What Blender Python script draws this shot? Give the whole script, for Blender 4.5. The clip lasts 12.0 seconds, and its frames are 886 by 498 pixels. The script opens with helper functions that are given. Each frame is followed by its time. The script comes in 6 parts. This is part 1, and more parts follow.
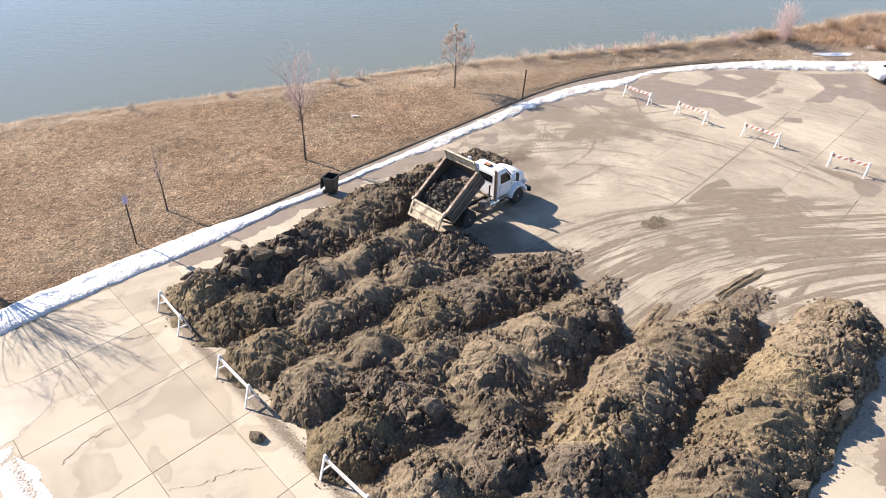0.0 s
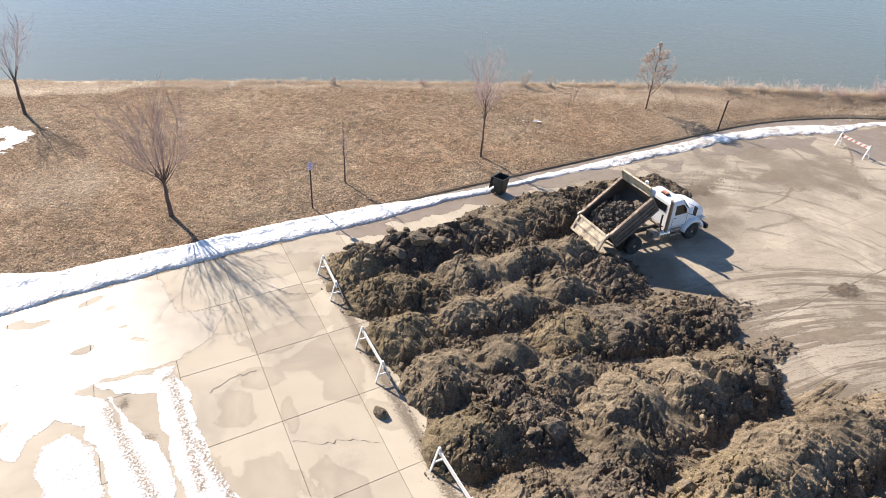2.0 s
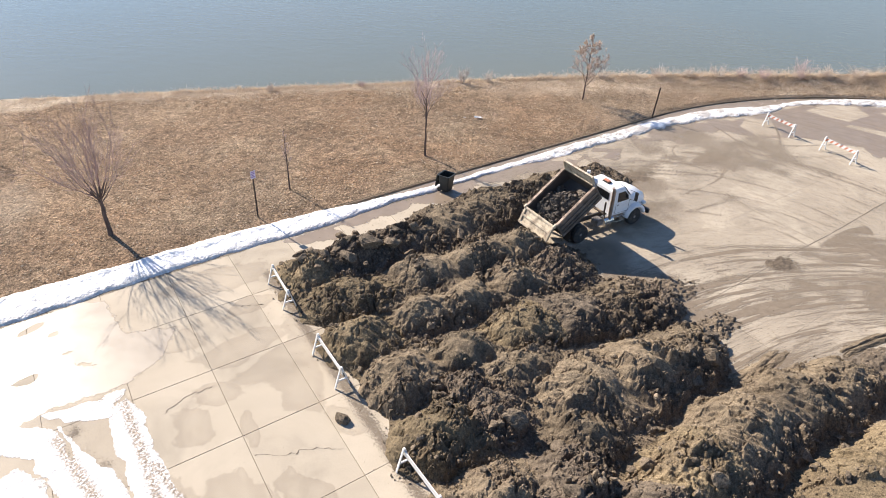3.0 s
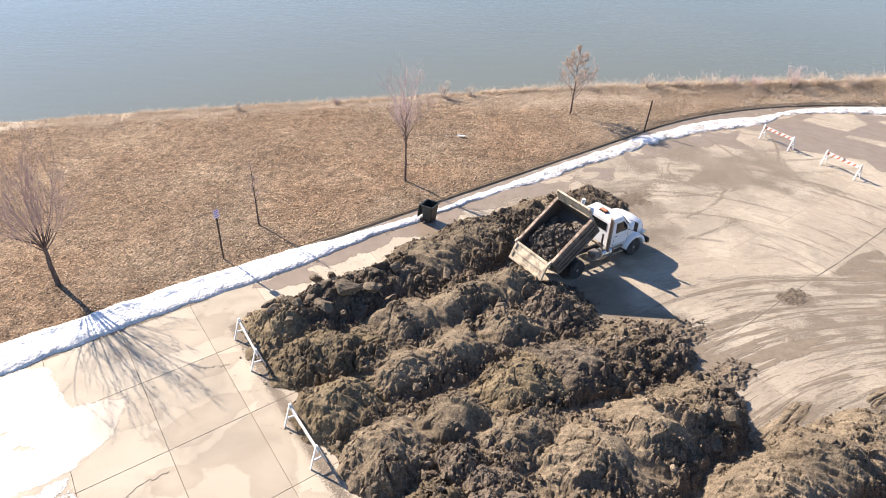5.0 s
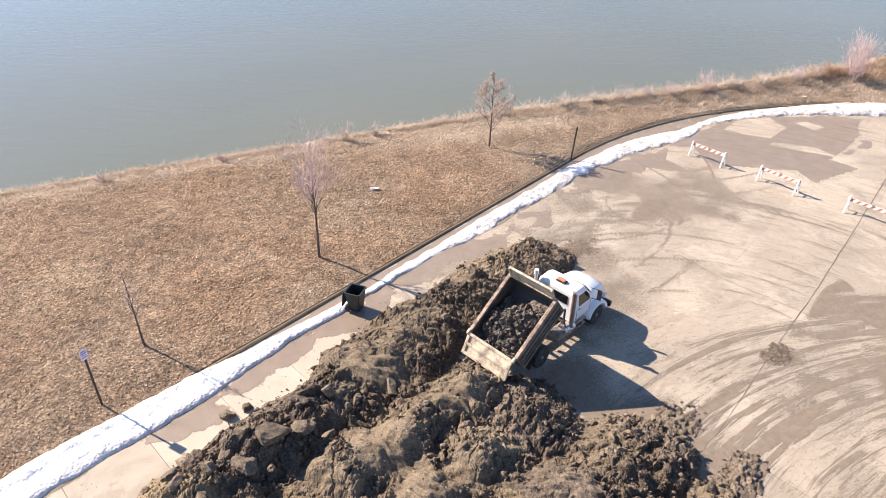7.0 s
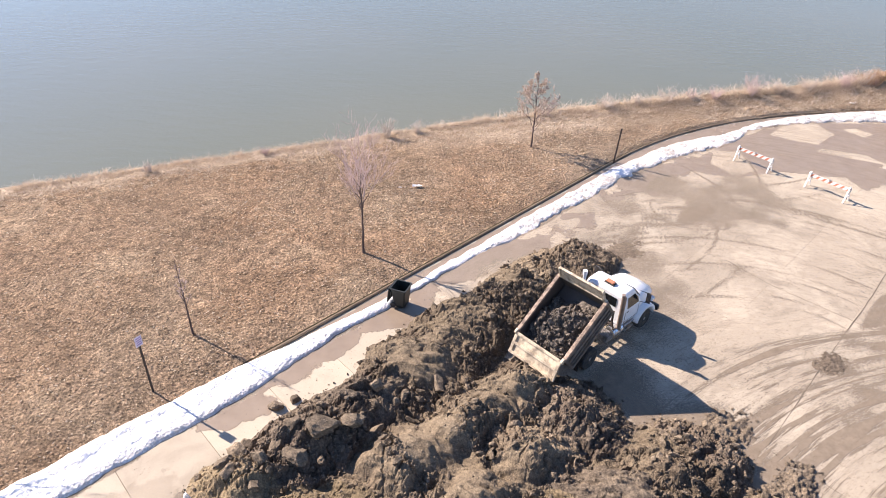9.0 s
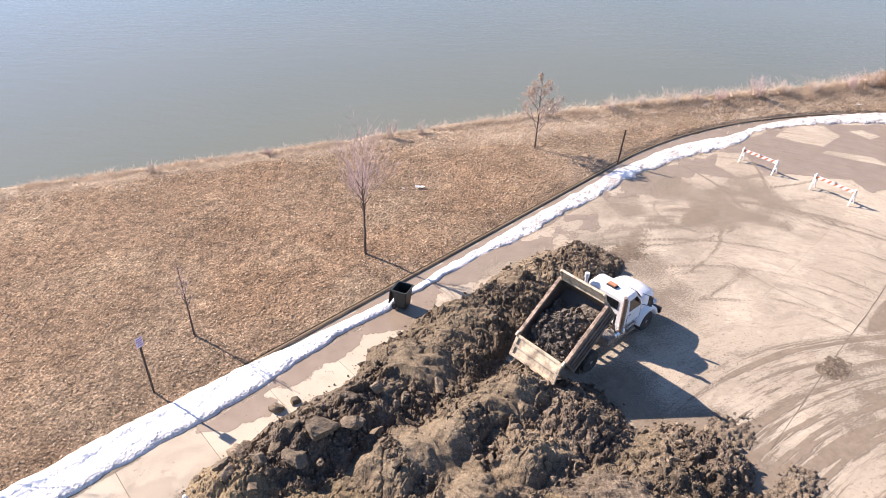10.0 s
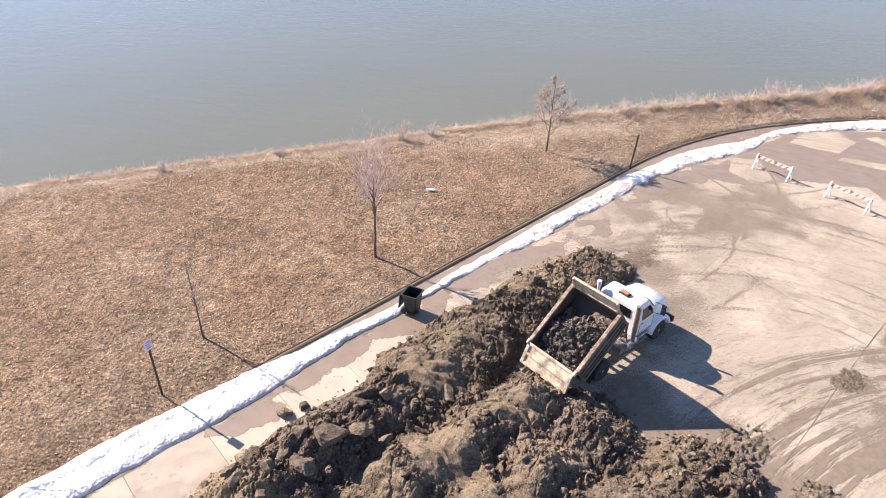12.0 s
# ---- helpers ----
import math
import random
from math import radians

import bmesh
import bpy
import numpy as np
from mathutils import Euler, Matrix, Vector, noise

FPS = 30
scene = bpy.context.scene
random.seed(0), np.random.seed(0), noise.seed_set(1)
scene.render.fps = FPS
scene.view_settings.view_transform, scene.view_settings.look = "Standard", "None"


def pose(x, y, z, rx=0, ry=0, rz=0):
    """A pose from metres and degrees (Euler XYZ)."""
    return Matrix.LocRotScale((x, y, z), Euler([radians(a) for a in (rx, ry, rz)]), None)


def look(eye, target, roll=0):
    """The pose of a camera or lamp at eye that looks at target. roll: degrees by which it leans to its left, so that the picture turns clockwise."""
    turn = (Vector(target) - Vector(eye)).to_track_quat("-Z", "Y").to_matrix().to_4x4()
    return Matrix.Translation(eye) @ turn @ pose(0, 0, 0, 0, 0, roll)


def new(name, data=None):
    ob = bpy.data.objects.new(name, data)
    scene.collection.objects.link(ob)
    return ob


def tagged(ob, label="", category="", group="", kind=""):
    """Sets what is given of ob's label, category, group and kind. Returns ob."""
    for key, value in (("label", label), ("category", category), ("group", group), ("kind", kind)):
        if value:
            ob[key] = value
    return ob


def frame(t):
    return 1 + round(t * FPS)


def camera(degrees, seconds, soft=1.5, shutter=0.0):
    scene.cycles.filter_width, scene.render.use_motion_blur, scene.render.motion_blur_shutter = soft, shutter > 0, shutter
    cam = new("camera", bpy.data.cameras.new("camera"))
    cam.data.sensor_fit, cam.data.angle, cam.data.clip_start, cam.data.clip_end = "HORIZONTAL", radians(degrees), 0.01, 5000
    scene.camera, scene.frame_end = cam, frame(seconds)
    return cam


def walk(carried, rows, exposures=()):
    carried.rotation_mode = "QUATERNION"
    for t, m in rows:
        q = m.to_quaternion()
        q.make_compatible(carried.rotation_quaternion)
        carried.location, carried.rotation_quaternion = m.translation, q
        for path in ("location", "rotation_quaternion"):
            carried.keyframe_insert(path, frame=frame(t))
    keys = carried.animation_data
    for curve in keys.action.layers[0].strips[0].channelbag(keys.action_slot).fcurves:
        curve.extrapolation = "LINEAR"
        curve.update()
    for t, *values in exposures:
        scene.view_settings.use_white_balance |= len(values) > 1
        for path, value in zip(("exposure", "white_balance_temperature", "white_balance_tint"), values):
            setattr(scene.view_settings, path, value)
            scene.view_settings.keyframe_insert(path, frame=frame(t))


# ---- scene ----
cam = camera(67.2, 12.0, soft=0.9)
PATH = [
    (0, (2.057, 1.459, 18.822), (2.031, 3.136, 17.733), 0.8),
    (0.5, (2.008, 1.469, 18.824), (1.862, 3.14, 17.734), 1.7),
    (1, (1.958, 1.631, 18.686), (1.546, 3.255, 17.594), 3.4),
    (1.5, (2.049, 1.703, 18.626), (1.539, 3.3, 17.534), 3.8),
    (2, (2.103, 1.717, 18.668), (1.615, 3.322, 17.578), 3.5),
    (2.5, (2.094, 1.667, 18.738), (1.703, 3.299, 17.651), 2.8),
    (3, (2.056, 1.646, 18.769), (1.715, 3.289, 17.682), 2.5),
    (3.2, (2.083, 1.756, 18.783), (1.747, 3.4, 17.694), 2.3),
    (4.8, (1.268, 4.6, 18.896), (0.978, 6.249, 17.801), 2.2),
    (5, (1.143, 5.16, 18.847), (0.855, 6.812, 17.757), 2.1),
    (5.5, (0.612, 6.788, 18.926), (0.432, 8.454, 17.835), 1.4),
    (6, (-0.155, 8.543, 19.094), (-0.183, 10.216, 17.999), 0.9),
    (6.5, (-0.782, 10.544, 19.285), (-0.771, 12.215, 18.185), 0.8),
    (7, (-1.275, 11.943, 19.342), (-1.266, 13.617, 18.247), 0.9),
    (7.2, (-1.494, 12.17, 19.278), (-1.493, 13.845, 18.185), 1.1),
    (8.8, (-2.31, 11.972, 19.245), (-2.366, 13.643, 18.147), 1.1),
    (9, (-2.389, 11.903, 19.169), (-2.447, 13.577, 18.075), 1.2),
    (9.5, (-2.32, 11.906, 19.15), (-2.387, 13.58, 18.058), 1.1),
    (10, (-2.21, 12.019, 19.22), (-2.285, 13.691, 18.125), 1.1),
    (10.5, (-2.11, 12.148, 19.227), (-2.194, 13.819, 18.132), 1.0),
    (11, (-2.138, 12.298, 19.303), (-2.229, 13.968, 18.205), 1.1),
    (11.5, (-2.289, 12.368, 19.282), (-2.381, 14.038, 18.185), 1.3),
    (12, (-2.423, 12.361, 19.315), (-2.518, 14.029, 18.217), 1.5),
]
EXPOSURE = [(0.0, 1.24, 6950.0, 15.5), (1.5, 1.14, 6950.0, 13.5), (2.6, 1.06, 6950.0, 14.0), (6.0, 1.33, 7050.0, 18.0), (12.0, 1.33, 7000.0, 23.0)]
walk(cam, [(t, look(eye, target, roll)) for t, eye, target, roll in PATH], EXPOSURE)

# ---- daylight ----
SUN_ELEVATION = radians(34.4)
SUN_AZIMUTH = radians(-61.3)
world = bpy.data.worlds.new("winter_sky")
scene.world = world
world.use_nodes = True
sky = world.node_tree.nodes.new("ShaderNodeTexSky")
sky.sky_type = "NISHITA"
sky.sun_disc = False
sky.sun_elevation, sky.sun_rotation = SUN_ELEVATION, SUN_AZIMUTH
sky.air_density, sky.dust_density, sky.ozone_density = 0.9, 0.05, 5.5
back = world.node_tree.nodes["Background"]
back.inputs["Strength"].default_value = 0.085
world.node_tree.links.new(sky.outputs[0], back.inputs["Color"])

sun = new("sun", bpy.data.lights.new("sun", "SUN"))
sun.data.energy, sun.data.angle, sun.data.color = 4.4, radians(0.55), (1.0, 0.95, 0.87)
to_sun = Vector((math.sin(SUN_AZIMUTH) * math.cos(SUN_ELEVATION), math.cos(SUN_AZIMUTH) * math.cos(SUN_ELEVATION), math.sin(SUN_ELEVATION)))
sun.matrix_world = look(to_sun * 80, (0, 0, 0))

# ---- plan: the lot's own axes ----
ORIGIN = np.array((-8.66, 21.05))


def lot(u, v):
    """The plan place of a point of the heap field, u along the heap rows and v across them."""
    return ORIGIN[0] + 0.7071 * (u + v), ORIGIN[1] + 0.7071 * (u - v)


def unlot(x, y):
    dx, dy = x - ORIGIN[0], y - ORIGIN[1]
    return 0.7071 * (dx + dy), 0.7071 * (dx - dy)


# ---- smooth random fields ----
TABLE = np.random.RandomState(7).rand(256, 256)
TABLE_B = np.random.RandomState(8).rand(256, 256)


def value_noise(x, y, shift=0):
    x, y = np.asarray(x, float) + shift * 17.31, np.asarray(y, float) + shift * 9.77
    i, j = np.floor(x).astype(int), np.floor(y).astype(int)
    f, g = x - i, y - j
    f, g = f * f * (3 - 2 * f), g * g * (3 - 2 * g)
    a, b = TABLE[i % 256, j % 256], TABLE[(i + 1) % 256, j % 256]
    c, d = TABLE[i % 256, (j + 1) % 256], TABLE[(i + 1) % 256, (j + 1) % 256]
    return (a * (1 - f) + b * f) * (1 - g) + (c * (1 - f) + d * f) * g


def fbm(x, y, octaves=4, shift=0):
    total, weight, norm = 0.0, 1.0, 0.0
    for k in range(octaves):
        total = total + weight * value_noise(np.asarray(x) * 2 ** k, np.asarray(y) * 2 ** k, shift + k)
        norm += weight
        weight *= 0.5
    return total / norm


def cells(x, y, shift=0):
    """Distance to the nearest and second nearest of jittered cell centres, and the nearest one's random value."""
    x, y = np.asarray(x, float) + shift * 5.13, np.asarray(y, float) + shift * 3.71
    i, j = np.floor(x).astype(int), np.floor(y).astype(int)
    best, second, who = np.full(x.shape, 9.0), np.full(x.shape, 9.0), np.zeros(x.shape)
    for di in (-1, 0, 1):
        for dj in (-1, 0, 1):
            p, q = (i + di) % 256, (j + dj) % 256
            d = np.hypot(i + di + TABLE[p, q] - x, j + dj + TABLE_B[p, q] - y)
            near = d < best
            second = np.where(near, best, np.minimum(second, d))
            who = np.where(near, TABLE[q, p], who)
            best = np.where(near, d, best)
    return best, second, who


def facets(x, y, shift=0):
    """A patchwork of tilted flat faces, each with its own slope, from about -0.5 to 0.5, and their seams."""
    x, y = np.asarray(x, float) + shift * 5.13, np.asarray(y, float) + shift * 3.71
    i, j = np.floor(x).astype(int), np.floor(y).astype(int)
    best, second, lean = np.full(x.shape, 9.0), np.full(x.shape, 9.0), np.zeros(x.shape)
    for di in (-1, 0, 1):
        for dj in (-1, 0, 1):
            p, q = (i + di) % 256, (j + dj) % 256
            dx, dy = x - i - di - TABLE[p, q], y - j - dj - TABLE_B[p, q]
            d = np.hypot(dx, dy)
            near = d < best
            second = np.where(near, best, np.minimum(second, d))
            best = np.where(near, d, best)
            lean = np.where(near, 1.6 * (TABLE[q, p] - 0.5) * dx + 1.6 * (TABLE_B[q, p] - 0.5) * dy + 0.8 * (TABLE_B[(q + 7) % 256, p] - 0.35), lean)
    return lean * step(0.0, 0.22, second - best), second - best


def step(a, b, x):
    t = np.clip((x - a) / (b - a), 0, 1)
    return t * t * (3 - 2 * t)


# ---- materials ----
class Nodes:
    """Short hand for a node material with one Principled surface."""

    def __init__(self, name, rough=0.85, metal=0.0, world_space=True):
        self.mat = bpy.data.materials.new(name)
        self.mat.use_nodes = True
        self.tree = self.mat.node_tree
        self.surface = self.tree.nodes["Principled BSDF"]
        self.surface.inputs["Roughness"].default_value = rough
        self.surface.inputs["Metallic"].default_value = metal
        if world_space:
            self.place = self.add("ShaderNodeNewGeometry").outputs["Position"]
        else:
            self.place = self.add("ShaderNodeTexCoord").outputs["Object"]

    def add(self, kind):
        return self.tree.nodes.new(kind)

    def link(self, a, b):
        self.tree.links.new(a, b)

    def feed(self, value, socket):
        if isinstance(value, bpy.types.NodeSocket):
            self.link(value, socket)
        elif isinstance(value, tuple):
            socket.default_value = (*value, 1.0) if len(value) == 3 else value
        else:
            socket.default_value = value

    def noise(self, scale, detail=4.0, rough=0.6, distortion=0.0, stretch=None, turn=0.0):
        n = self.add("ShaderNodeTexNoise")
        n.inputs["Scale"].default_value, n.inputs["Detail"].default_value = scale, detail
        n.inputs["Roughness"].default_value, n.inputs["Distortion"].default_value = rough, distortion
        vec = self.place
        if stretch:
            m = self.add("ShaderNodeMapping")
            m.inputs["Scale"].default_value = stretch
            m.inputs["Rotation"].default_value = (0, 0, radians(turn))
            self.link(vec, m.inputs["Vector"])
            vec = m.outputs[0]
        self.link(vec, n.inputs["Vector"])
        return n.outputs["Fac"]

    def voronoi(self, scale, feature="F1", output="Distance"):
        n = self.add("ShaderNodeTexVoronoi")
        n.feature = feature
        n.inputs["Scale"].default_value = scale
        self.link(self.place, n.inputs["Vector"])
        return n.outputs[output]

    def ramp(self, fac, *stops):
        n = self.add("ShaderNodeValToRGB")
        while len(n.color_ramp.elements) < len(stops):
            n.color_ramp.elements.new(0.5)
        for e, (pos, colour) in zip(n.color_ramp.elements, stops):
            e.position = pos
            e.color = (*colour, 1) if isinstance(colour, tuple) else (colour, colour, colour, 1)
        self.link(fac, n.inputs[0])
        return n.outputs[0]

    def mix(self, fac, a, b, blend="MIX"):
        n = self.add("ShaderNodeMix")
        n.data_type, n.blend_type = "RGBA", blend
        self.feed(fac, n.inputs[0]), self.feed(a, n.inputs[6]), self.feed(b, n.inputs[7])
        return n.outputs[2]

    def math(self, op, a, b=0.0):
        n = self.add("ShaderNodeMath")
        n.operation = op
        self.feed(a, n.inputs[0]), self.feed(b, n.inputs[1])
        return n.outputs[0]

    def attribute(self, name):
        n = self.add("ShaderNodeAttribute")
        n.attribute_name = name
        return n.outputs["Fac"]

    def chance(self):
        return self.add("ShaderNodeObjectInfo").outputs["Random"]

    def island(self):
        return self.add("ShaderNodeNewGeometry").outputs["Random Per Island"]

    def colour(self, value):
        self.feed(value, self.surface.inputs["Base Color"])
        return self

    def rough(self, value):
        self.feed(value, self.surface.inputs["Roughness"])
        return self

    def bump(self, height, strength=0.5, distance=0.02):
        n = self.add("ShaderNodeBump")
        n.inputs["Strength"].default_value, n.inputs["Distance"].default_value = strength, distance
        self.link(height, n.inputs["Height"])
        self.link(n.outputs[0], self.surface.inputs["Normal"])
        return self


def soil_material(name, dark, mid, pale, patch=0.55):
    m = Nodes(name, 0.95)
    broad = m.noise(patch, 4, 0.65)
    fine = m.noise(5.0, 5, 0.75)
    tone = m.ramp(m.math("ADD", m.math("MULTIPLY", broad, 0.6), m.math("MULTIPLY", fine, 0.4)), (0.36, dark), (0.50, mid), (0.66, pale))
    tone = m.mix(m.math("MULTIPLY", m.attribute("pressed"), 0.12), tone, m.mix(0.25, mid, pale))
    # broken soil takes about 0.7 of the tone
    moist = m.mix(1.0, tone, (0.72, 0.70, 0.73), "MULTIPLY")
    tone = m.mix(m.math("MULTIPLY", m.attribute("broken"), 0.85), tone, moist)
    speck = m.ramp(m.noise(22.0, 4, 0.8), (0.36, 0.52), (0.5, 1.0), (0.64, 1.5))
    grit = m.ramp(m.noise(7.5, 4, 0.8), (0.36, 0.68), (0.5, 1.0), (0.64, 1.34))
    speck = m.mix(1.0, speck, grit, "MULTIPLY")
    own = m.math("ADD", m.math("MULTIPLY", m.island(), 0.35), 0.82)
    load = m.math("ADD", m.math("MULTIPLY", m.chance(), 0.22), 0.89)
    c = m.mix(1.0, m.mix(1.0, tone, speck, "MULTIPLY"), own, "MULTIPLY")
    m.colour(m.mix(1.0, c, load, "MULTIPLY"))
    m.bump(m.math("ADD", m.noise(14.0, 5, 0.75), m.math("MULTIPLY", m.voronoi(16.0), 0.6)), 0.8, 0.03)
    m.surface.inputs["Specular IOR Level"].default_value = 0.25
    return m.mat


SOIL = soil_material("moist_soil", (0.120, 0.091, 0.061), (0.185, 0.143, 0.096), (0.240, 0.187, 0.125))
SOIL_TAN = soil_material("drying_tan_soil", (0.125, 0.095, 0.059), (0.194, 0.148, 0.090), (0.248, 0.189, 0.115), 0.45)
SOIL_DARK = soil_material("freshly_broken_soil", (0.101, 0.078, 0.057), (0.161, 0.126, 0.091), (0.219, 0.172, 0.122))
SOIL_WET = soil_material("wet_soil_load", (0.070, 0.059, 0.050), (0.150, 0.126, 0.103), (0.27, 0.228, 0.185), 2.5)
CLOD = soil_material("clod_soil", (0.085, 0.067, 0.048), (0.154, 0.120, 0.085), (0.235, 0.184, 0.129), 0.8)


def concrete_material(name, tint, wet=False):
    m = Nodes(name, 0.8)
    stain = m.ramp(m.noise(0.35, 5, 0.62, 0.6), (0.3, 0.78), (0.48, 1.0), (0.7, 1.1))
    grain = m.ramp(m.noise(22.0, 5, 0.7), (0.25, 0.86), (0.75, 1.12))
    c = m.mix(1.0, tint, stain, "MULTIPLY")
    c = m.mix(1.0, c, grain, "MULTIPLY")
    own = m.math("ADD", m.math("MULTIPLY", m.chance(), 0.16), 0.92)
    c = m.mix(1.0, c, own, "MULTIPLY")
    m.colour(c)
    m.rough(m.ramp(m.noise(0.5, 4, 0.6), (0.3, 0.62), (0.7, 0.9)))
    m.bump(m.noise(30.0, 5, 0.7), 0.3, 0.01)
    m.surface.inputs["Specular IOR Level"].default_value = 0.2
    return m.mat


CONCRETE = concrete_material("weathered_concrete", (0.455, 0.390, 0.300))
CONCRETE_JOINT = concrete_material("dirty_concrete_joint", (0.17, 0.14, 0.105))
KERB = concrete_material("kerb_concrete", (0.25, 0.185, 0.125))


def lawn_material():
    m = Nodes("dormant_lawn", 0.95)
    broad = m.ramp(m.noise(0.22, 5, 0.62, 0.4), (0.30, (0.222, 0.155, 0.099)), (0.50, (0.282, 0.199, 0.128)), (0.70, (0.366, 0.269, 0.175)))
    patch = m.ramp(m.noise(0.11, 4, 0.6, 0.5), (0.38, 0.0), (0.62, 1.0))
    broad = m.mix(patch, m.mix(1.0, broad, (1.05, 0.98, 0.94), "MULTIPLY"), m.mix(1.0, broad, (0.99, 1.01, 1.04), "MULTIPLY"))
    tuft = m.ramp(m.noise(1.7, 5, 0.72), (0.36, 0.64), (0.5, 1.0), (0.64, 1.30))
    clump = m.ramp(m.noise(4.2, 4, 0.8, 0.5), (0.38, 0.76), (0.5, 1.0), (0.62, 1.22))
    tuft = m.mix(1.0, tuft, clump, "MULTIPLY")
    blade = m.ramp(m.noise(10.0, 5, 0.9), (0.37, 0.34), (0.5, 0.92), (0.63, 1.85))
    c = m.mix(1.0, broad, tuft, "MULTIPLY")
    c = m.mix(1.0, c, blade, "MULTIPLY")
    sand = m.attribute("sand")
    dry = m.ramp(m.noise(2.0, 5, 0.6), (0.3, (0.46, 0.36, 0.255)), (0.7, (0.66, 0.545, 0.415)))
    c = m.mix(sand, c, m.mix(0.6, dry, m.mix(1.0, dry, blade, "MULTIPLY")))
    m.colour(c)
    m.bump(m.math("ADD", m.noise(4.0, 6, 0.8), m.math("MULTIPLY", m.voronoi(6.5), 0.5)), 1.0, 0.20)
    m.surface.inputs["Specular IOR Level"].default_value = 0.2
    return m.mat


LAWN = lawn_material()


def snow_material():
    m = Nodes("old_snow", 0.6)
    dirt = m.ramp(m.noise(3.4, 6, 0.75), (0.33, (0.56, 0.53, 0.49)), (0.45, (0.85, 0.85, 0.84)), (0.7, (0.94, 0.94, 0.93)))
    grime = m.math("MULTIPLY", m.attribute("grime"), m.ramp(m.noise(11.0, 5, 0.8), (0.40, 0.0), (0.52, 0.95)))
    dirt = m.mix(grime, dirt, (0.26, 0.205, 0.150))
    m.colour(dirt)
    m.bump(m.math("ADD", m.noise(7.0, 5, 0.75), m.voronoi(9.0)), 0.6, 0.05)
    m.surface.inputs["Subsurface Weight"].default_value = 0.0
    return m.mat


SNOW = snow_material()


def water_material():
    m = Nodes("silty_river_water", 0.15)
    m.colour(m.ramp(m.noise(0.03, 3, 0.5), (0.35, (0.146, 0.150, 0.092)), (0.7, (0.165, 0.162, 0.100))))
    wave = m.math("ADD", m.noise(0.55, 4, 0.55, 0.3, (1.0, 2.2, 1.0), 22), m.math("MULTIPLY", m.noise(2.6, 3, 0.5), 0.35))
    m.bump(m.math("ADD", wave, m.math("MULTIPLY", m.noise(7.0, 3, 0.6), 0.10)), 0.24, 0.10)
    m.surface.inputs["IOR"].default_value = 1.65
    return m.mat


WATER = water_material()


def plain(name, colour, rough=0.6, metal=0.0, wear=0.25, dirt=(0.16, 0.12, 0.085), scale=3.0):
    """Paint, plastic or metal with patchy dirt and fine scuffs."""
    m = Nodes(name, rough, metal, False)
    soil = m.ramp(m.noise(scale, 6, 0.7), (0.62 - wear * 0.45, 0.0), (0.72 - wear * 0.25, 1.0))
    soil = m.math("MULTIPLY", soil, min(1.0, wear * 1.8))
    scuff = m.ramp(m.noise(scale * 9, 3, 0.6), (0.3, 0.9), (0.7, 1.06))
    m.colour(m.mix(soil, m.mix(1.0, colour, scuff, "MULTIPLY"), dirt))
    m.rough(m.math("ADD", rough, m.math("MULTIPLY", soil, 0.25)))
    m.bump(m.noise(scale * 12, 3, 0.6), 0.15, 0.004)
    return m.mat


WHITE_PAINT = plain("white_truck_paint", (0.80, 0.81, 0.82), 0.3, 0.0, 0.10)
CREAM_STEEL = plain("worn_cream_steel", (0.60, 0.50, 0.36), 0.6, 0.0, 0.42, (0.13, 0.095, 0.07), 2.5)
BED_STEEL = plain("muddy_bed_steel", (0.17, 0.14, 0.12), 0.6, 0.1, 0.5, (0.10, 0.08, 0.062), 2.0)
BED_DARK = plain("dark_bed_steel", (0.085, 0.070, 0.060), 0.55, 0.2, 0.4, (0.13, 0.105, 0.085), 2.0)
RAIL_STEEL = plain("rubbed_tan_rail_steel", (0.36, 0.26, 0.19), 0.6, 0.1, 0.5, (0.12, 0.09, 0.07), 5.0)
STACK_STEEL = plain("heat_browned_stack_steel", (0.36, 0.28, 0.23), 0.35, 0.6, 0.3)
BLACK_STEEL = plain("black_chassis_steel", (0.03, 0.03, 0.032), 0.5, 0.2, 0.35, (0.12, 0.095, 0.07), 4.0)
RUBBER = plain("dusty_tyre_rubber", (0.028, 0.028, 0.028), 0.85, 0.0, 0.35, (0.13, 0.105, 0.08), 5.0)
RIM = plain("grey_wheel_steel", (0.35, 0.34, 0.33), 0.45, 0.5, 0.4, (0.13, 0.10, 0.08), 5.0)
GLASS_DARK = plain("tinted_window_glass", (0.012, 0.014, 0.016), 0.06, 0.0, 0.02)
CHROME = plain("dull_chrome", (0.6, 0.6, 0.6), 0.25, 0.9, 0.15)
AMBER = plain("amber_lens", (0.60, 0.22, 0.12), 0.3, 0.0, 0.05)
LAMP_GLASS = plain("headlamp_lens", (0.65, 0.67, 0.68), 0.15, 0.0, 0.05)
BARRICADE_WHITE = plain("white_barricade_paint", (0.74, 0.73, 0.70), 0.55, 0.0, 0.12)
BARRICADE_ORANGE = plain("faded_orange_stripe", (0.52, 0.19, 0.11), 0.55, 0.0, 0.15)
CART_PLASTIC = plain("dark_green_plastic", (0.022, 0.028, 0.026), 0.5, 0.0, 0.08)
POST_STEEL = plain("rusty_post_steel", (0.055, 0.042, 0.035), 0.7, 0.3, 0.3, (0.10, 0.055, 0.03))
SIGN_FACE = plain("faded_lilac_sign_face", (0.62, 0.56, 0.66), 0.4, 0.0, 0.05)
SIGN_INK = plain("violet_sign_ink", (0.30, 0.20, 0.42), 0.5, 0.0, 0.05)
PAPER = plain("white_litter", (0.78, 0.78, 0.78), 0.7, 0.0, 0.08)
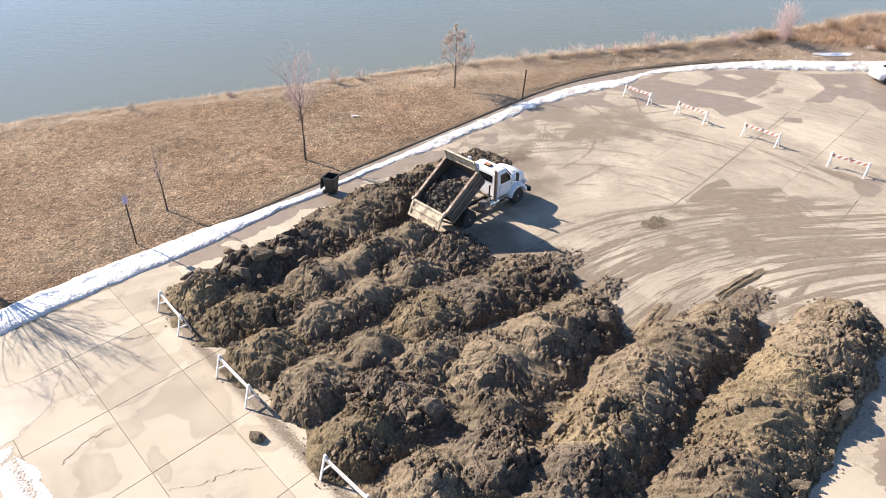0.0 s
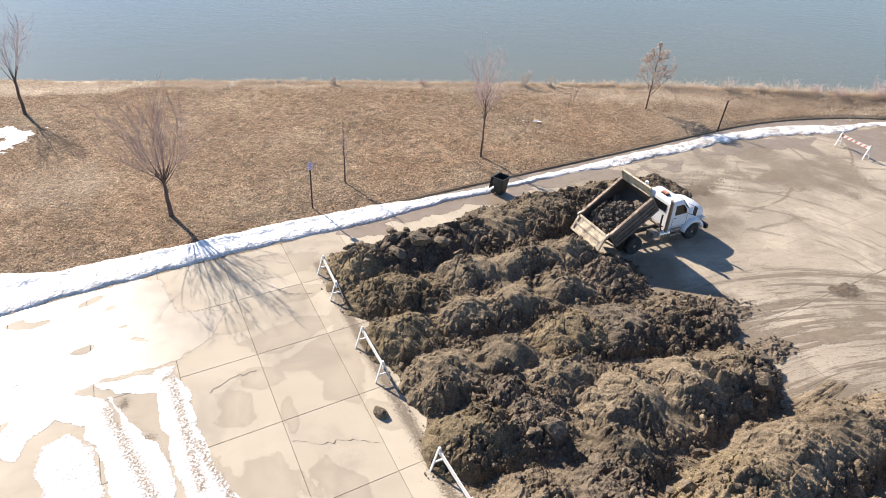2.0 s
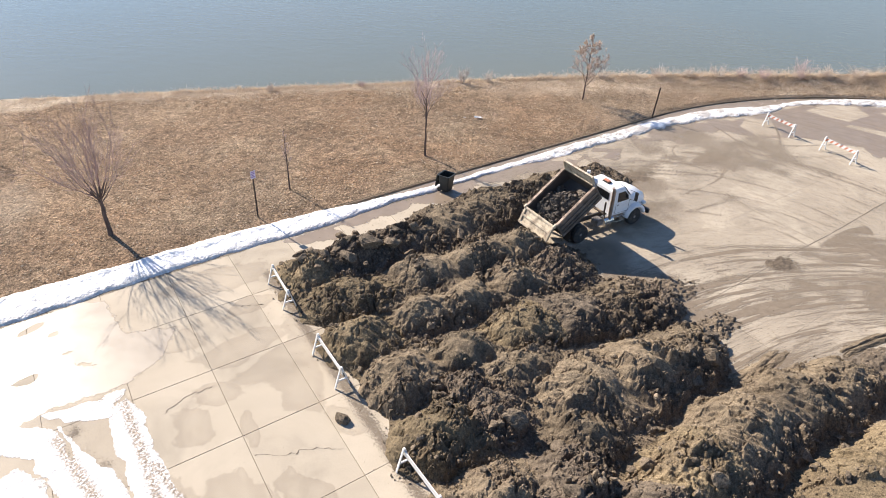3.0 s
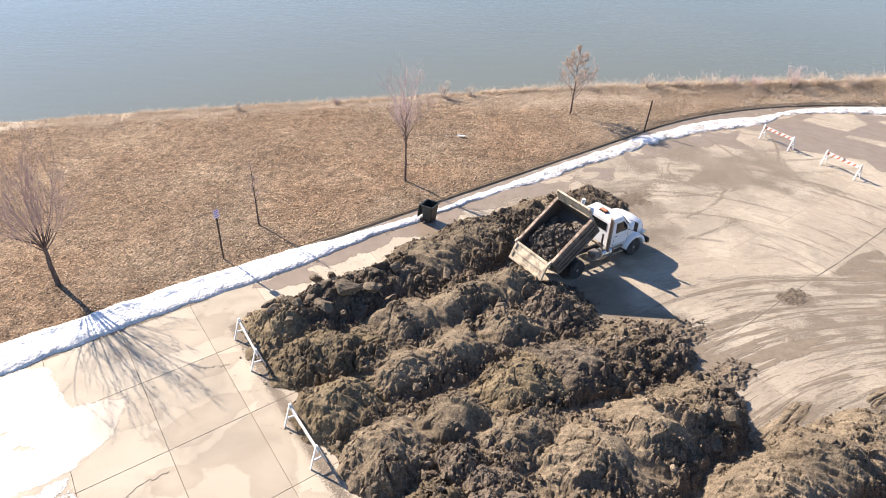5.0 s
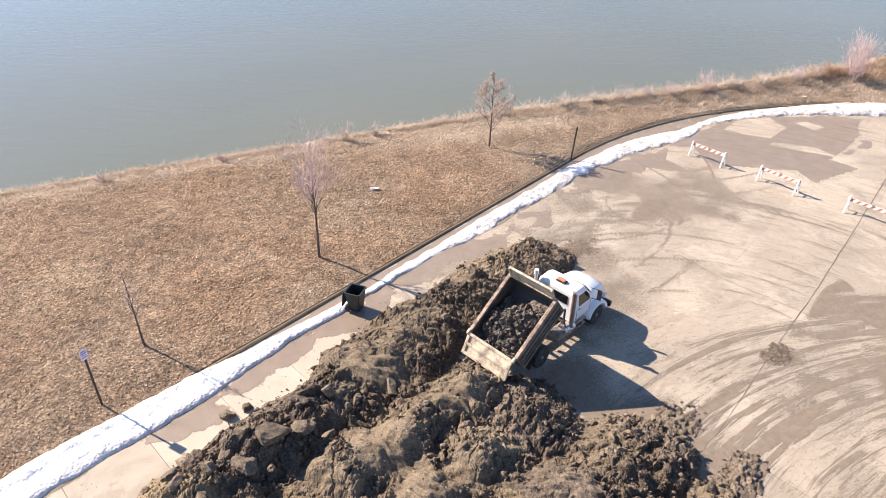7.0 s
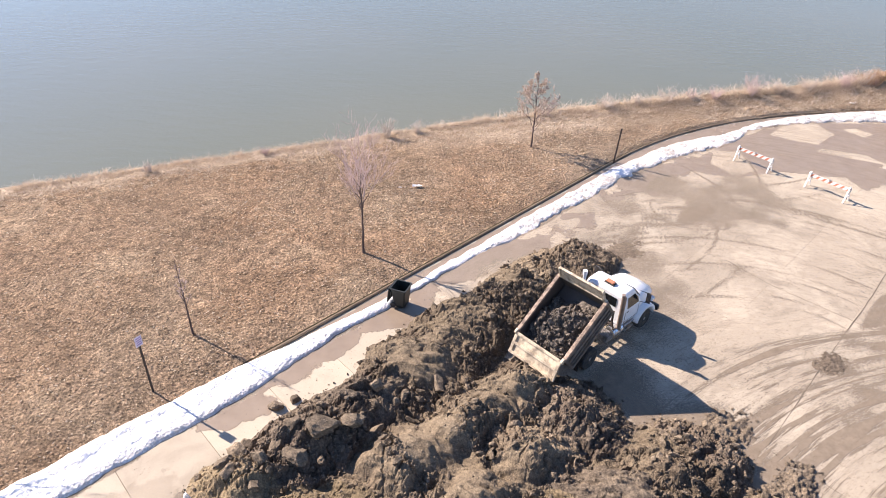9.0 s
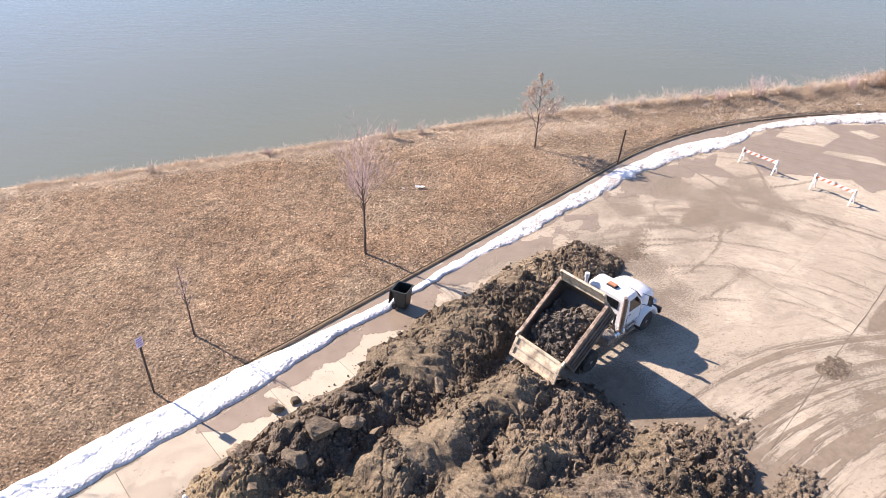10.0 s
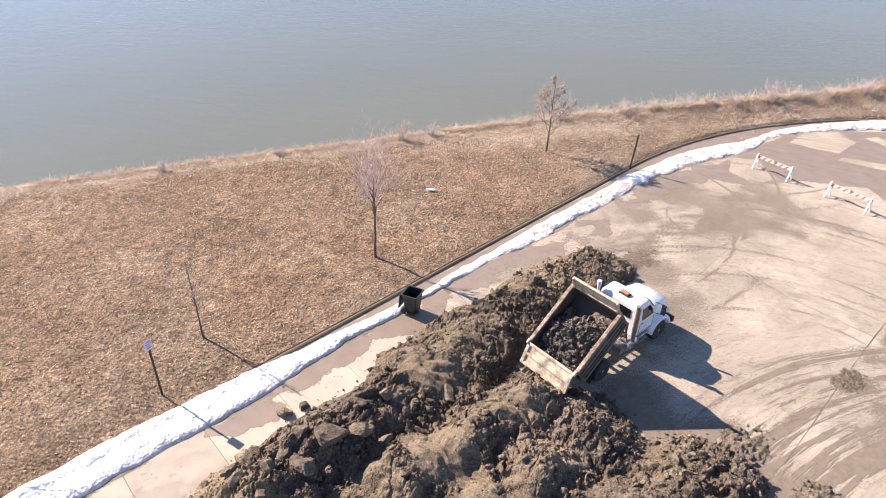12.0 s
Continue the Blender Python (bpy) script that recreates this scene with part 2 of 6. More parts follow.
CAR_PAINT = plain("white_car_paint", (0.82, 0.82, 0.83), 0.22, 0.0, 0.06)


def bark_material(name, a, b):
    m = Nodes(name, 0.9, 0.0, False)
    m.colour(m.ramp(m.noise(6.0, 5, 0.7, 0.0, (1, 1, 0.3)), (0.3, a), (0.7, b)))
    m.bump(m.noise(20.0, 4, 0.7, 0.0, (1, 1, 0.25)), 0.6, 0.01)
    return m.mat


BARK = bark_material("grey_brown_bark", (0.075, 0.050, 0.040), (0.17, 0.12, 0.10))
TWIG = bark_material("reddish_twig_bark", (0.42, 0.30, 0.28), (0.64, 0.50, 0.47))
TWIG_DARK = bark_material("dark_reddish_twig", (0.30, 0.20, 0.175), (0.50, 0.365, 0.33))
TWIG_PALE = bark_material("pale_shrub_twig", (0.44, 0.36, 0.30), (0.62, 0.53, 0.46))
BRUSH_GRASS_TONES = ((0.44, 0.28, 0.17), (0.60, 0.43, 0.29), (0.76, 0.62, 0.48))
BRUSH = bark_material("russet_brush", (0.26, 0.155, 0.095), (0.46, 0.31, 0.20))


def straw_material(name, a, b, c):
    m = Nodes(name, 0.9)
    m.colour(m.ramp(m.island(), (0.0, a), (0.5, b), (1.0, c)))
    m.surface.inputs["Specular IOR Level"].default_value = 0.15
    thin, blend = m.add("ShaderNodeBsdfTranslucent"), m.add("ShaderNodeMixShader")
    m.link(m.surface.inputs["Base Color"].links[0].from_socket, thin.inputs["Color"])
    blend.inputs[0].default_value = 0.5
    m.link(m.surface.outputs[0], blend.inputs[1]), m.link(thin.outputs[0], blend.inputs[2])
    m.link(blend.outputs[0], m.tree.nodes["Material Output"].inputs["Surface"])
    return m.mat


STRAW = straw_material("dry_bank_grass", (0.52, 0.41, 0.30), (0.68, 0.57, 0.45), (0.82, 0.73, 0.62))
RUSSET = straw_material("russet_bank_weeds", *BRUSH_GRASS_TONES)
LEAF = straw_material("dry_brown_leaf", (0.34, 0.26, 0.20), (0.50, 0.40, 0.32), (0.66, 0.56, 0.47))
LITTER_LEAF = straw_material("bleached_leaf_litter", (0.22, 0.15, 0.10), (0.44, 0.33, 0.23), (0.70, 0.60, 0.47))


# ---- mesh helpers ----
def mesh_object(name, verts, faces, material, smooth=False):
    me = bpy.data.meshes.new(name)
    me.from_pydata([tuple(map(float, v)) for v in verts] if not isinstance(verts, list) else verts, [], faces)
    me.materials.append(material)
    if smooth:
        me.polygons.foreach_set("use_smooth", [True] * len(me.polygons))
    me.update()
    return new(name, me)


def grid_object(name, X, Y, Z, keep, material, smooth=True, floats=None):
    """A height field on a grid of places, of whose cells those in keep are built."""
    rows, cols = X.shape
    used = np.zeros(X.shape, bool)
    used[:-1, :-1] |= keep
    used[1:, :-1] |= keep
    used[:-1, 1:] |= keep
    used[1:, 1:] |= keep
    index = np.full(X.shape, -1)
    index[used] = np.arange(used.sum())
    co = np.stack([X[used], Y[used], Z[used]], 1)
    i, j = np.nonzero(keep)
    quads = np.stack([index[i, j], index[i + 1, j], index[i + 1, j + 1], index[i, j + 1]], 1)
    a = co[quads[0]]
    if np.cross(a[1] - a[0], a[2] - a[0])[2] < 0:
        quads = quads[:, ::-1]
    me = bpy.data.meshes.new(name)
    me.from_pydata(co.tolist(), [], quads.tolist())
    me.materials.append(material)
    if smooth:
        me.polygons.foreach_set("use_smooth", [True] * len(me.polygons))
    for key, values in (floats or {}).items():
        layer = me.attributes.new(key, "FLOAT", "POINT")
        layer.data.foreach_set("value", values[used].astype(np.float32))
    me.update()
    return new(name, me)


def part(name, bm, material, parent, label="", smooth=False):
    """One mesh object under a thing or under a part."""
    me = bpy.data.meshes.new(name)
    bm.normal_update()
    bm.to_mesh(me)
    bm.free()
    me.materials.append(material)
    if smooth:
        me.polygons.foreach_set("use_smooth", [True] * len(me.polygons))
    ob = new(name, me)
    ob.parent = parent
    return tagged(ob, label)


def thing(name, m, label, category, group=""):
    ob = new(name)
    ob.empty_display_size = 0.3
    ob.matrix_world = m
    return tagged(ob, label, category, group)


def box(bm, x0, x1, y0, y1, z0, z1, bevel=0.0, m=None):
    made = bmesh.ops.create_cube(bm, size=1.0)["verts"]
    t = Matrix.Translation(((x0 + x1) / 2, (y0 + y1) / 2, (z0 + z1) / 2)) @ Matrix.Diagonal((x1 - x0, y1 - y0, z1 - z0, 1))
    bmesh.ops.transform(bm, matrix=(m @ t) if m else t, verts=made)
    if bevel:
        edges = list({e for v in made for e in v.link_edges})
        bmesh.ops.bevel(bm, geom=edges, offset=bevel, segments=2, affect="EDGES", profile=0.5)
    return bm


def boxed(*args, **keys):
    return box(bmesh.new(), *args, **keys)


def rod(bm, a, b, r0, r1=None, sides=8):
    """A tapered rod from a to b."""
    a, b = Vector(a), Vector(b)
    r1 = r0 if r1 is None else r1
    way = (b - a)
    turn = way.to_track_quat("Z", "Y").to_matrix().to_4x4()
    made = bmesh.ops.create_cone(bm, cap_ends=True, segments=sides, radius1=r0, radius2=r1, depth=way.length)["verts"]
    bmesh.ops.transform(bm, matrix=Matrix.Translation((a + b) / 2) @ turn, verts=made)
    return bm


def loft(bm, loops):
    """A closed skin over loops of equally many points."""
    rings = [[bm.verts.new(p) for p in loop] for loop in loops]
    n = len(rings[0])
    for a, b in zip(rings, rings[1:]):
        for k in range(n):
            bm.faces.new((a[k], a[(k + 1) % n], b[(k + 1) % n], b[k]))
    bm.faces.new(rings[0][::-1])
    bm.faces.new(rings[-1])
    bmesh.ops.recalc_face_normals(bm, faces=bm.faces[:])
    return bm

# ---- kerb line: a straight run, a long bend, a straight run ----
KERB_START, KERB_HEADING, BEND_AT, BEND_RADIUS, BEND_TURN = np.array((-14.5, 28.0)), radians(48.3), 33.0, 32.0, radians(46.0)


def kerb_at(s):
    """Place and heading of the kerb's face, s metres along it."""
    s = np.asarray(s, float)
    on = np.minimum(s, BEND_AT)
    turned = np.clip((s - BEND_AT) / BEND_RADIUS, 0, BEND_TURN)
    past = np.maximum(s - BEND_AT - BEND_RADIUS * BEND_TURN, 0)
    h = KERB_HEADING - turned
    x = KERB_START[0] + on * math.cos(KERB_HEADING) + BEND_RADIUS * (math.sin(KERB_HEADING) - np.sin(h)) + past * np.cos(h)
    y = KERB_START[1] + on * math.sin(KERB_HEADING) + BEND_RADIUS * (np.cos(h) - math.cos(KERB_HEADING)) + past * np.sin(h)
    return x, y, h


def beside_kerb(s, inward):
    x, y, h = kerb_at(s)
    return x + inward * np.sin(h), y - inward * np.cos(h)


BANK_X = [-160, -90, -60, -46, -40, -30, -20, -10, 0, 9, 18, 28, 33, 50, 80, 150, 300]
BANK_Y = [-40, 17, 32.5, 39.0, 41.6, 46.5, 50.4, 54.3, 58.1, 61.6, 64.4, 67.4, 69.2, 75.5, 85, 105, 140]


def bank_distance(s):
    """How far the bank's edge lies from the kerb, straight out from it."""
    out = np.zeros_like(s)
    for k, one in enumerate(s):
        d = np.arange(2.0, 120.0, 0.1)
        x, y = beside_kerb(np.full_like(d, one), -d)
        past = np.nonzero(y > np.interp(x, BANK_X, BANK_Y))[0]
        out[k] = d[past[0]] if len(past) else 120.0
    return out


LAWN_S = np.concatenate([np.arange(-110, -30, 2.5), np.arange(-30, 72, 0.4), np.arange(72, 160, 2.5)])
LAWN_D = bank_distance(LAWN_S)
LAWN_D = np.convolve(np.pad(LAWN_D, 6, mode="edge"), np.ones(13) / 13, mode="valid")


def edge_height(s):
    return np.interp(s, [-110, -14, 3.6, 13, 22.6, 32, 50, 62, 74, 160], [-0.7, -0.5, -0.3, 0.0, 0.3, 0.6, 0.8, 1.1, 1.9, 1.9])


def lawn_height(s, share):
    """Height of the lawn at s along the kerb, at a share of the way from the kerb to the bank's edge."""
    top = 0.085 + 0.11 * step(0.0, 0.06, share) + (edge_height(s) - 0.195) * np.clip(share, 0, 1) ** 1.3
    x, y = beside_kerb(s, -0.15 - share * np.interp(s, LAWN_S, LAWN_D))
    return top + 0.10 * (fbm(x * 0.35, y * 0.35, 3, 4) - 0.5) * np.clip(share * 8, 0, 1)


def lawn_z(x, y):
    """Height of the lawn at a plan place."""
    s = np.arange(-60, 110, 0.1)
    kx, ky, _ = kerb_at(s)
    k = int(np.argmin((kx - x) ** 2 + (ky - y) ** 2))
    d = math.hypot(kx[k] - x, ky[k] - y) - 0.15
    return float(lawn_height(s[k], d / np.interp(s[k], LAWN_S, LAWN_D)))


def build_lawn():
    shares = np.concatenate([np.linspace(0, 1, 64), [1.0] * 5])
    beyond = np.concatenate([np.zeros(64), [0.35, 0.9, 1.8, 4.0, 9.0]])
    drop = np.concatenate([np.zeros(64), [0.25, 0.9, 1.9, 3.2, 4.2]])
    S, H = np.meshgrid(LAWN_S, shares, indexing="ij")
    D = np.broadcast_to(LAWN_D[:, None], S.shape)
    B = np.broadcast_to(beyond[None, :], S.shape)
    wobble = 0.9 * (fbm(S * 0.35, S * 0 + 3.0, 3, 2) - 0.5)
    X, Y = beside_kerb(S, -0.15 - H * D - (B + np.where(H > 0.9, wobble, 0)))
    Z = lawn_height(S, H) - np.broadcast_to(drop[None, :], S.shape)
    Z = Z + 0.05 * (fbm(X * 1.7, Y * 1.7, 3, 5) - 0.5) * np.clip(H * 20, 0, 1)
    near_edge = np.clip((H * D - D + 5.5) / 4.0, 0, 1)
    sand = step(0.35, 0.75, near_edge * step(-33, -39, X) + 0.5 * (fbm(X * 0.4, Y * 0.4, 4, 9) - 0.5))
    sand = np.maximum(sand, 0.5 * step(0.45, 0.8, np.clip(1 - (D - H * D) / 4.5, 0, 1) + 0.5 * (fbm(X * 0.8, Y * 0.8, 4, 6) - 0.5)))
    sand = np.maximum(sand, 0.9 * step(0.60, 0.85, np.clip(1 - np.abs(H * D - D + 0.7) / 3.0, 0, 1) + 0.3 * (fbm(X, Y, 3, 3) - 0.5)))
    sand = np.maximum(sand, 0.22 * step(22, 32, S) + 0.22 * step(36, 46, S))
    sand = np.maximum(sand, 0.75 * step(22, 30, S) * step(5.5, 2.5, D - H * D + 2.0 * (fbm(X * 0.6, Y * 0.6, 3, 12) - 0.5)))
    # silt left by melt water below the snow patch
    silt = 1 - np.hypot((X + 29.0) / 5.0, (Y - 26.5) / 4.0) + 1.2 * (fbm(X * 0.5, Y * 0.5, 4, 11) - 0.5)
    sand = np.maximum(sand, 0.30 * step(0.1, 0.6, silt))
    keep = np.ones((S.shape[0] - 1, S.shape[1] - 1), bool)
    ob = grid_object("ground_lawn", X, Y, Z, keep, LAWN, True, {"sand": sand})
    return tagged(ob, "dormant brown lawn sloping to a dry grassy riverbank", "lawn", kind="structure")


build_lawn()

river = mesh_object("water", [(-1500, -900, -2.3), (1800, -900, -2.3), (1800, 2600, -2.3), (-1500, 2600, -2.3)], [(0, 1, 2, 3)], WATER)
tagged(river, "wide calm silty grey-green river", "river", kind="structure")

# ---- the lot: a dark base under concrete slabs with open joints ----
edge = [tuple(float(c) for c in beside_kerb(s, -0.05)) for s in np.arange(-110, 160, 3.0)]
rim = edge + [(600.0, edge[-1][1]), (600.0, -500.0), (-500.0, -500.0), (-500.0, edge[0][1] - 60)]
ground = mesh_object("ground", [(x, y, -0.035) for x, y in rim], [tuple(range(len(rim)))[::-1]], CONCRETE_JOINT)
tagged(ground, "dirt base under the concrete lot", "ground", kind="structure")

SLAB_A, SLAB_B = np.array((math.cos(radians(48.2)), math.sin(radians(48.2)))), np.array((0.7071, -0.7071))


def slab_mesh(name, la, lb, gap, lip):
    deep = 0.12
    rings = []
    for inset, z in ((gap, -deep), (gap, -lip), (gap + lip, 0.0)):
        rings.append([(*(SLAB_A * (x - la * 0.5) + SLAB_B * (y - lb * 0.5)), z) for x, y in ((inset, inset), (inset, lb - inset), (la - inset, lb - inset), (la - inset, inset))])
    bm = loft(bmesh.new(), rings)
    me = bpy.data.meshes.new(name)
    bm.to_mesh(me)
    bm.free()
    me.materials.append(CONCRETE)
    return me


def inside_kerb(x, y):
    """Metres from the kerb's face towards the lot."""
    s = np.arange(-120, 170, 0.5)
    kx, ky, h = kerb_at(s)
    k = int(np.argmin((kx - x) ** 2 + (ky - y) ** 2))
    return (x - kx[k]) * math.sin(h[k]) - (y - ky[k]) * math.cos(h[k])


def build_slabs():
    pavement = new("pavement", bpy.data.meshes.new("pavement"))
    tagged(pavement, "weathered concrete lot of slabs with open joints", "pavement", kind="structure")
    bands = [(-8.95, -7.74)] + [(-7.74 + 3.87 * k, -3.87 + 3.87 * k) for k in range(11)]
    meshes = {}
    near, far = [], []
    rng = random.Random(4)
    for b0, b1 in bands:
        for k in range(-10, 29):
            a0 = 3.0 * k
            c = ORIGIN + SLAB_A * (a0 + 1.5) + SLAB_B * ((b0 + b1) / 2)
            if inside_kerb(*c) < -0.6:
                continue
            (near if -15 <= a0 <= 54 and b0 < 19 and len(near) < 300 else far).append((c, b1 - b0, rng.uniform(-0.003, 0.0)))
    def slab_kind(c, width):
        u, v = unlot(*c)
        key = (width, (u > 11 and v < 5.5) or 17 < u < 36)
        if key not in meshes:
            meshes[key] = slab_mesh("concrete_slab", 3.0, width, *((0.002, 0.004) if key[1] else (0.007, 0.009)))
        return meshes[key]

    for c, width, sink in near:
        slab = new("concrete_slab", slab_kind(c, width))
        slab.location = (c[0], c[1], sink)
        slab.parent = pavement
    bm = bmesh.new()
    for c, width, sink in far:
        start = len(bm.verts)
        bm.from_mesh(slab_kind(c, width))
        bm.verts.ensure_lookup_table()
        for v in bm.verts[start:]:
            v.co += Vector((c[0], c[1], sink))
    rest = part("outer_slabs", bm, CONCRETE, pavement)
    tagged(rest, kind="stuff")


# ---- kerb stones ----
def build_kerb():
    kerb = new("kerb", bpy.data.meshes.new("kerb"))
    tagged(kerb, "low concrete kerb stained with soil", "kerb", kind="structure")
    for s0 in np.arange(-45, 84, 3.0):
        bm = bmesh.new()
        loops = []
        for s in np.linspace(s0 + 0.008, s0 + 2.992, 5):
            profile = ((0.05, -0.1), (0.035, 0.075), (0.01, 0.105), (-0.06, 0.11), (-0.075, 0.08), (-0.075, -0.1))
            loops.append([(*map(float, beside_kerb(s, d)), z) for d, z in profile])
        part("kerb_stone", loft(bm, loops), KERB, kerb)


build_kerb()


# ---- old snow along the kerb ----
SNOW_AT = [-48, -13, -11, -8.8, -5.5, -1, 1.6, 4.6, 6.6, 9, 11.4, 13.4, 16, 19, 21.8, 25, 28, 32, 34.7, 38, 41, 43, 45, 46, 50, 55, 60, 84]
SNOW_REACH = [2.3, 1.95, 1.68, 1.6, 1.4, 1.33, 1.38, 1.5, 1.23, 1.11, 1.22, 1.05, 1.10, 1.2, 1.6, 1.55, 1.62, 1.8, 2.12, 2.45, 2.9, 2.8, 2.0, 1.65, 1.6, 1.75, 2.2, 2.4]
SNOW_FROM = [-1.9, -1.25, -0.36, -0.38, -0.28, -0.35, -0.22, -0.05, 0.14, 0.30, 0.62, 0.66, 0.55, 0.5, 0.45, 0.46, 0.46, 0.42, 0.7, 0.75, 1.1, 1.45, 1.2, 0.85, 0.4, 0.12, -0.2, -0.25]


def build_snow():
    s = np.arange(-48, 84, 0.07)
    inner = np.interp(s, SNOW_AT, SNOW_REACH)
    outer = np.interp(s, SNOW_AT, SNOW_FROM)
    tall = np.interp(s, [-48, -10, 0, 8, 13, 17, 22, 30, 42, 46, 52, 60, 84], [0.26, 0.24, 0.22, 0.19, 0.15, 0.13, 0.14, 0.17, 0.15, 0.08, 0.16, 0.28, 0.32])
    c = np.linspace(-0.10, 1.10, 40)
    S, C = np.meshgrid(s, c, indexing="ij")
    I, O, T = (np.broadcast_to(v[:, None], S.shape) for v in (inner, outer, tall))
    I = I + (0.28 + 0.35 * step(14, 24, S)) * (fbm(S * 1.3, S * 0, 4, 21) - 0.5)
    O = O - 0.22 * (fbm(S * 1.5, S * 0 + 7, 4, 22) - 0.5)
    across = O + C * (I - O)
    X, Y = beside_kerb(S, across)
    lump = 0.75 * fbm(X * 2.2, Y * 2.2, 4, 23) + 0.25 * fbm(X * 7.0, Y * 7.0, 3, 25)
    profile = np.clip(1 - np.abs(2 * np.clip(C, 0, 1) - 1) ** 3.0, 0, 1) ** 0.6
    thick = T * profile * (0.55 + 0.9 * (lump - 0.2)) - 0.05 * step(0.46, 0.72, fbm(X * 1.1, Y * 1.1, 4, 24)) * step(8, 20, S)
    thick = np.where((C < 0) | (C > 1), -0.02, thick)
    f1, _, _ = cells(X * 4.5, Y * 4.5, 2)
    thick = thick + np.where(thick > 0.03, 0.035 * (0.5 - f1), 0)
    base = 0.10 * step(0.40, -0.05, across)
    Z = base + thick
    keep = (thick[:-1, :-1] > 0.004) | (thick[1:, 1:] > 0.004)
    grime = np.maximum(step(0.72, 0.98, C) * (0.48 + 0.37 * step(18, 30, S)), 0.85 * step(10, 26, S) * step(0.44, 0.60, fbm(X * 1.8, Y * 1.8, 4, 26)))
    grime = np.maximum(grime, 0.8 * step(0.34, 0.08, C) * step(20, 30, S))
    ob = grid_object("snow_bank", X, Y, Z, keep, SNOW, True, {"grime": grime})
    tagged(ob, "melting bank of old white snow along the kerb", "snow", kind="stuff")


build_snow()


def snow_patch(cx, cy, rx, ry, turn, z_at, seed):
    g = np.linspace(-1.25, 1.25, 180)
    P, Q = np.meshgrid(g, g, indexing="ij")
    a = radians(turn)
    X, Y = cx + rx * P * math.cos(a) - ry * Q * math.sin(a), cy + rx * P * math.sin(a) + ry * Q * math.cos(a)
    thick = 0.13 * (0.9 - np.hypot(P, Q) + 1.6 * (fbm(X * 0.7, Y * 0.7, 5, seed) - 0.5) + 0.55 * (fbm(X * 4, Y * 4, 4, seed + 1) - 0.5))
    keep = (thick[:-1, :-1] > 0.0) & (thick[1:, 1:] > 0.0)
    spots = np.array([[z_at(float(X[i, j]), float(Y[i, j])) for j in range(0, 180, 20)] for i in range(0, 180, 20)])
    rows = np.array([np.interp(np.arange(180), np.arange(0, 180, 20), line) for line in spots])
    Z = np.array([np.interp(np.arange(180), np.arange(0, 180, 20), line) for line in rows.T]).T + np.clip(thick, 0, 0.10) + 0.02
    ob = grid_object("snow_patch", X, Y, Z, keep, SNOW)
    tagged(ob, "thin patch of melting snow on the dead grass", "snow patch", group="snow patches")


snow_patch(-38.6, 29.0, 4.3, 2.5, 35, lawn_z, 31)
snow_patch(37.4, 65.3, 2.4, 0.5, 4, lawn_z, 32)
snow_patch(42.0, 66.9, 1.3, 0.5, 20, lawn_z, 33)
snow_patch(45.5, 69.0, 1.2, 0.5, 10, lawn_z, 34)


# ---- melting slush on the slabs: outlines in the lot's own axes ----
SLUSH = [
    [(-11.4, -0.5), (-9.8, -0.35), (-8.7, 0.4), (-8.2, 2.4), (-7.3, 5.4), (-7.0, 6.6), (-8.5, 6.4), (-8.9, 4.0), (-9.4, 1.6), (-10.3, 0.9), (-11.0, 1.3), (-11.5, 2.3), (-12.4, 1.6)],
    [(-10.7, 1.9), (-9.9, 1.5), (-9.2, 2.6), (-8.95, 5.2), (-9.4, 7.0), (-10.4, 6.0), (-10.9, 3.2)],
    [(-8.5, 0.4), (-7.9, 1.6), (-7.15, 3.6), (-6.7, 5.6), (-7.1, 6.4), (-7.6, 5.0), (-8.2, 2.6)],
    [(-7.0, 0.9), (-6.1, -0.3), (-5.75, 1.7), (-5.6, 4.2), (-5.0, 6.8), (-5.6, 7.6), (-6.7, 6.2), (-6.8, 4.1)],
    [(-8.9, -0.5), (-6.05, -0.45), (-6.8, 0.75), (-8.3, 0.35)],
    [(-15.5, -4.4), (-12.0, -4.6), (-10.6, -2.4), (-12.2, -0.9), (-15.8, -1.2)],
]
GRIT = [((-8.6, 1.0), (-7.5, 5.8), 0.28), ((-6.3, 0.2), (-6.1, 5.8), 0.26), ((-5.9, 3.8), (-5.2, 7.0), 0.22)]


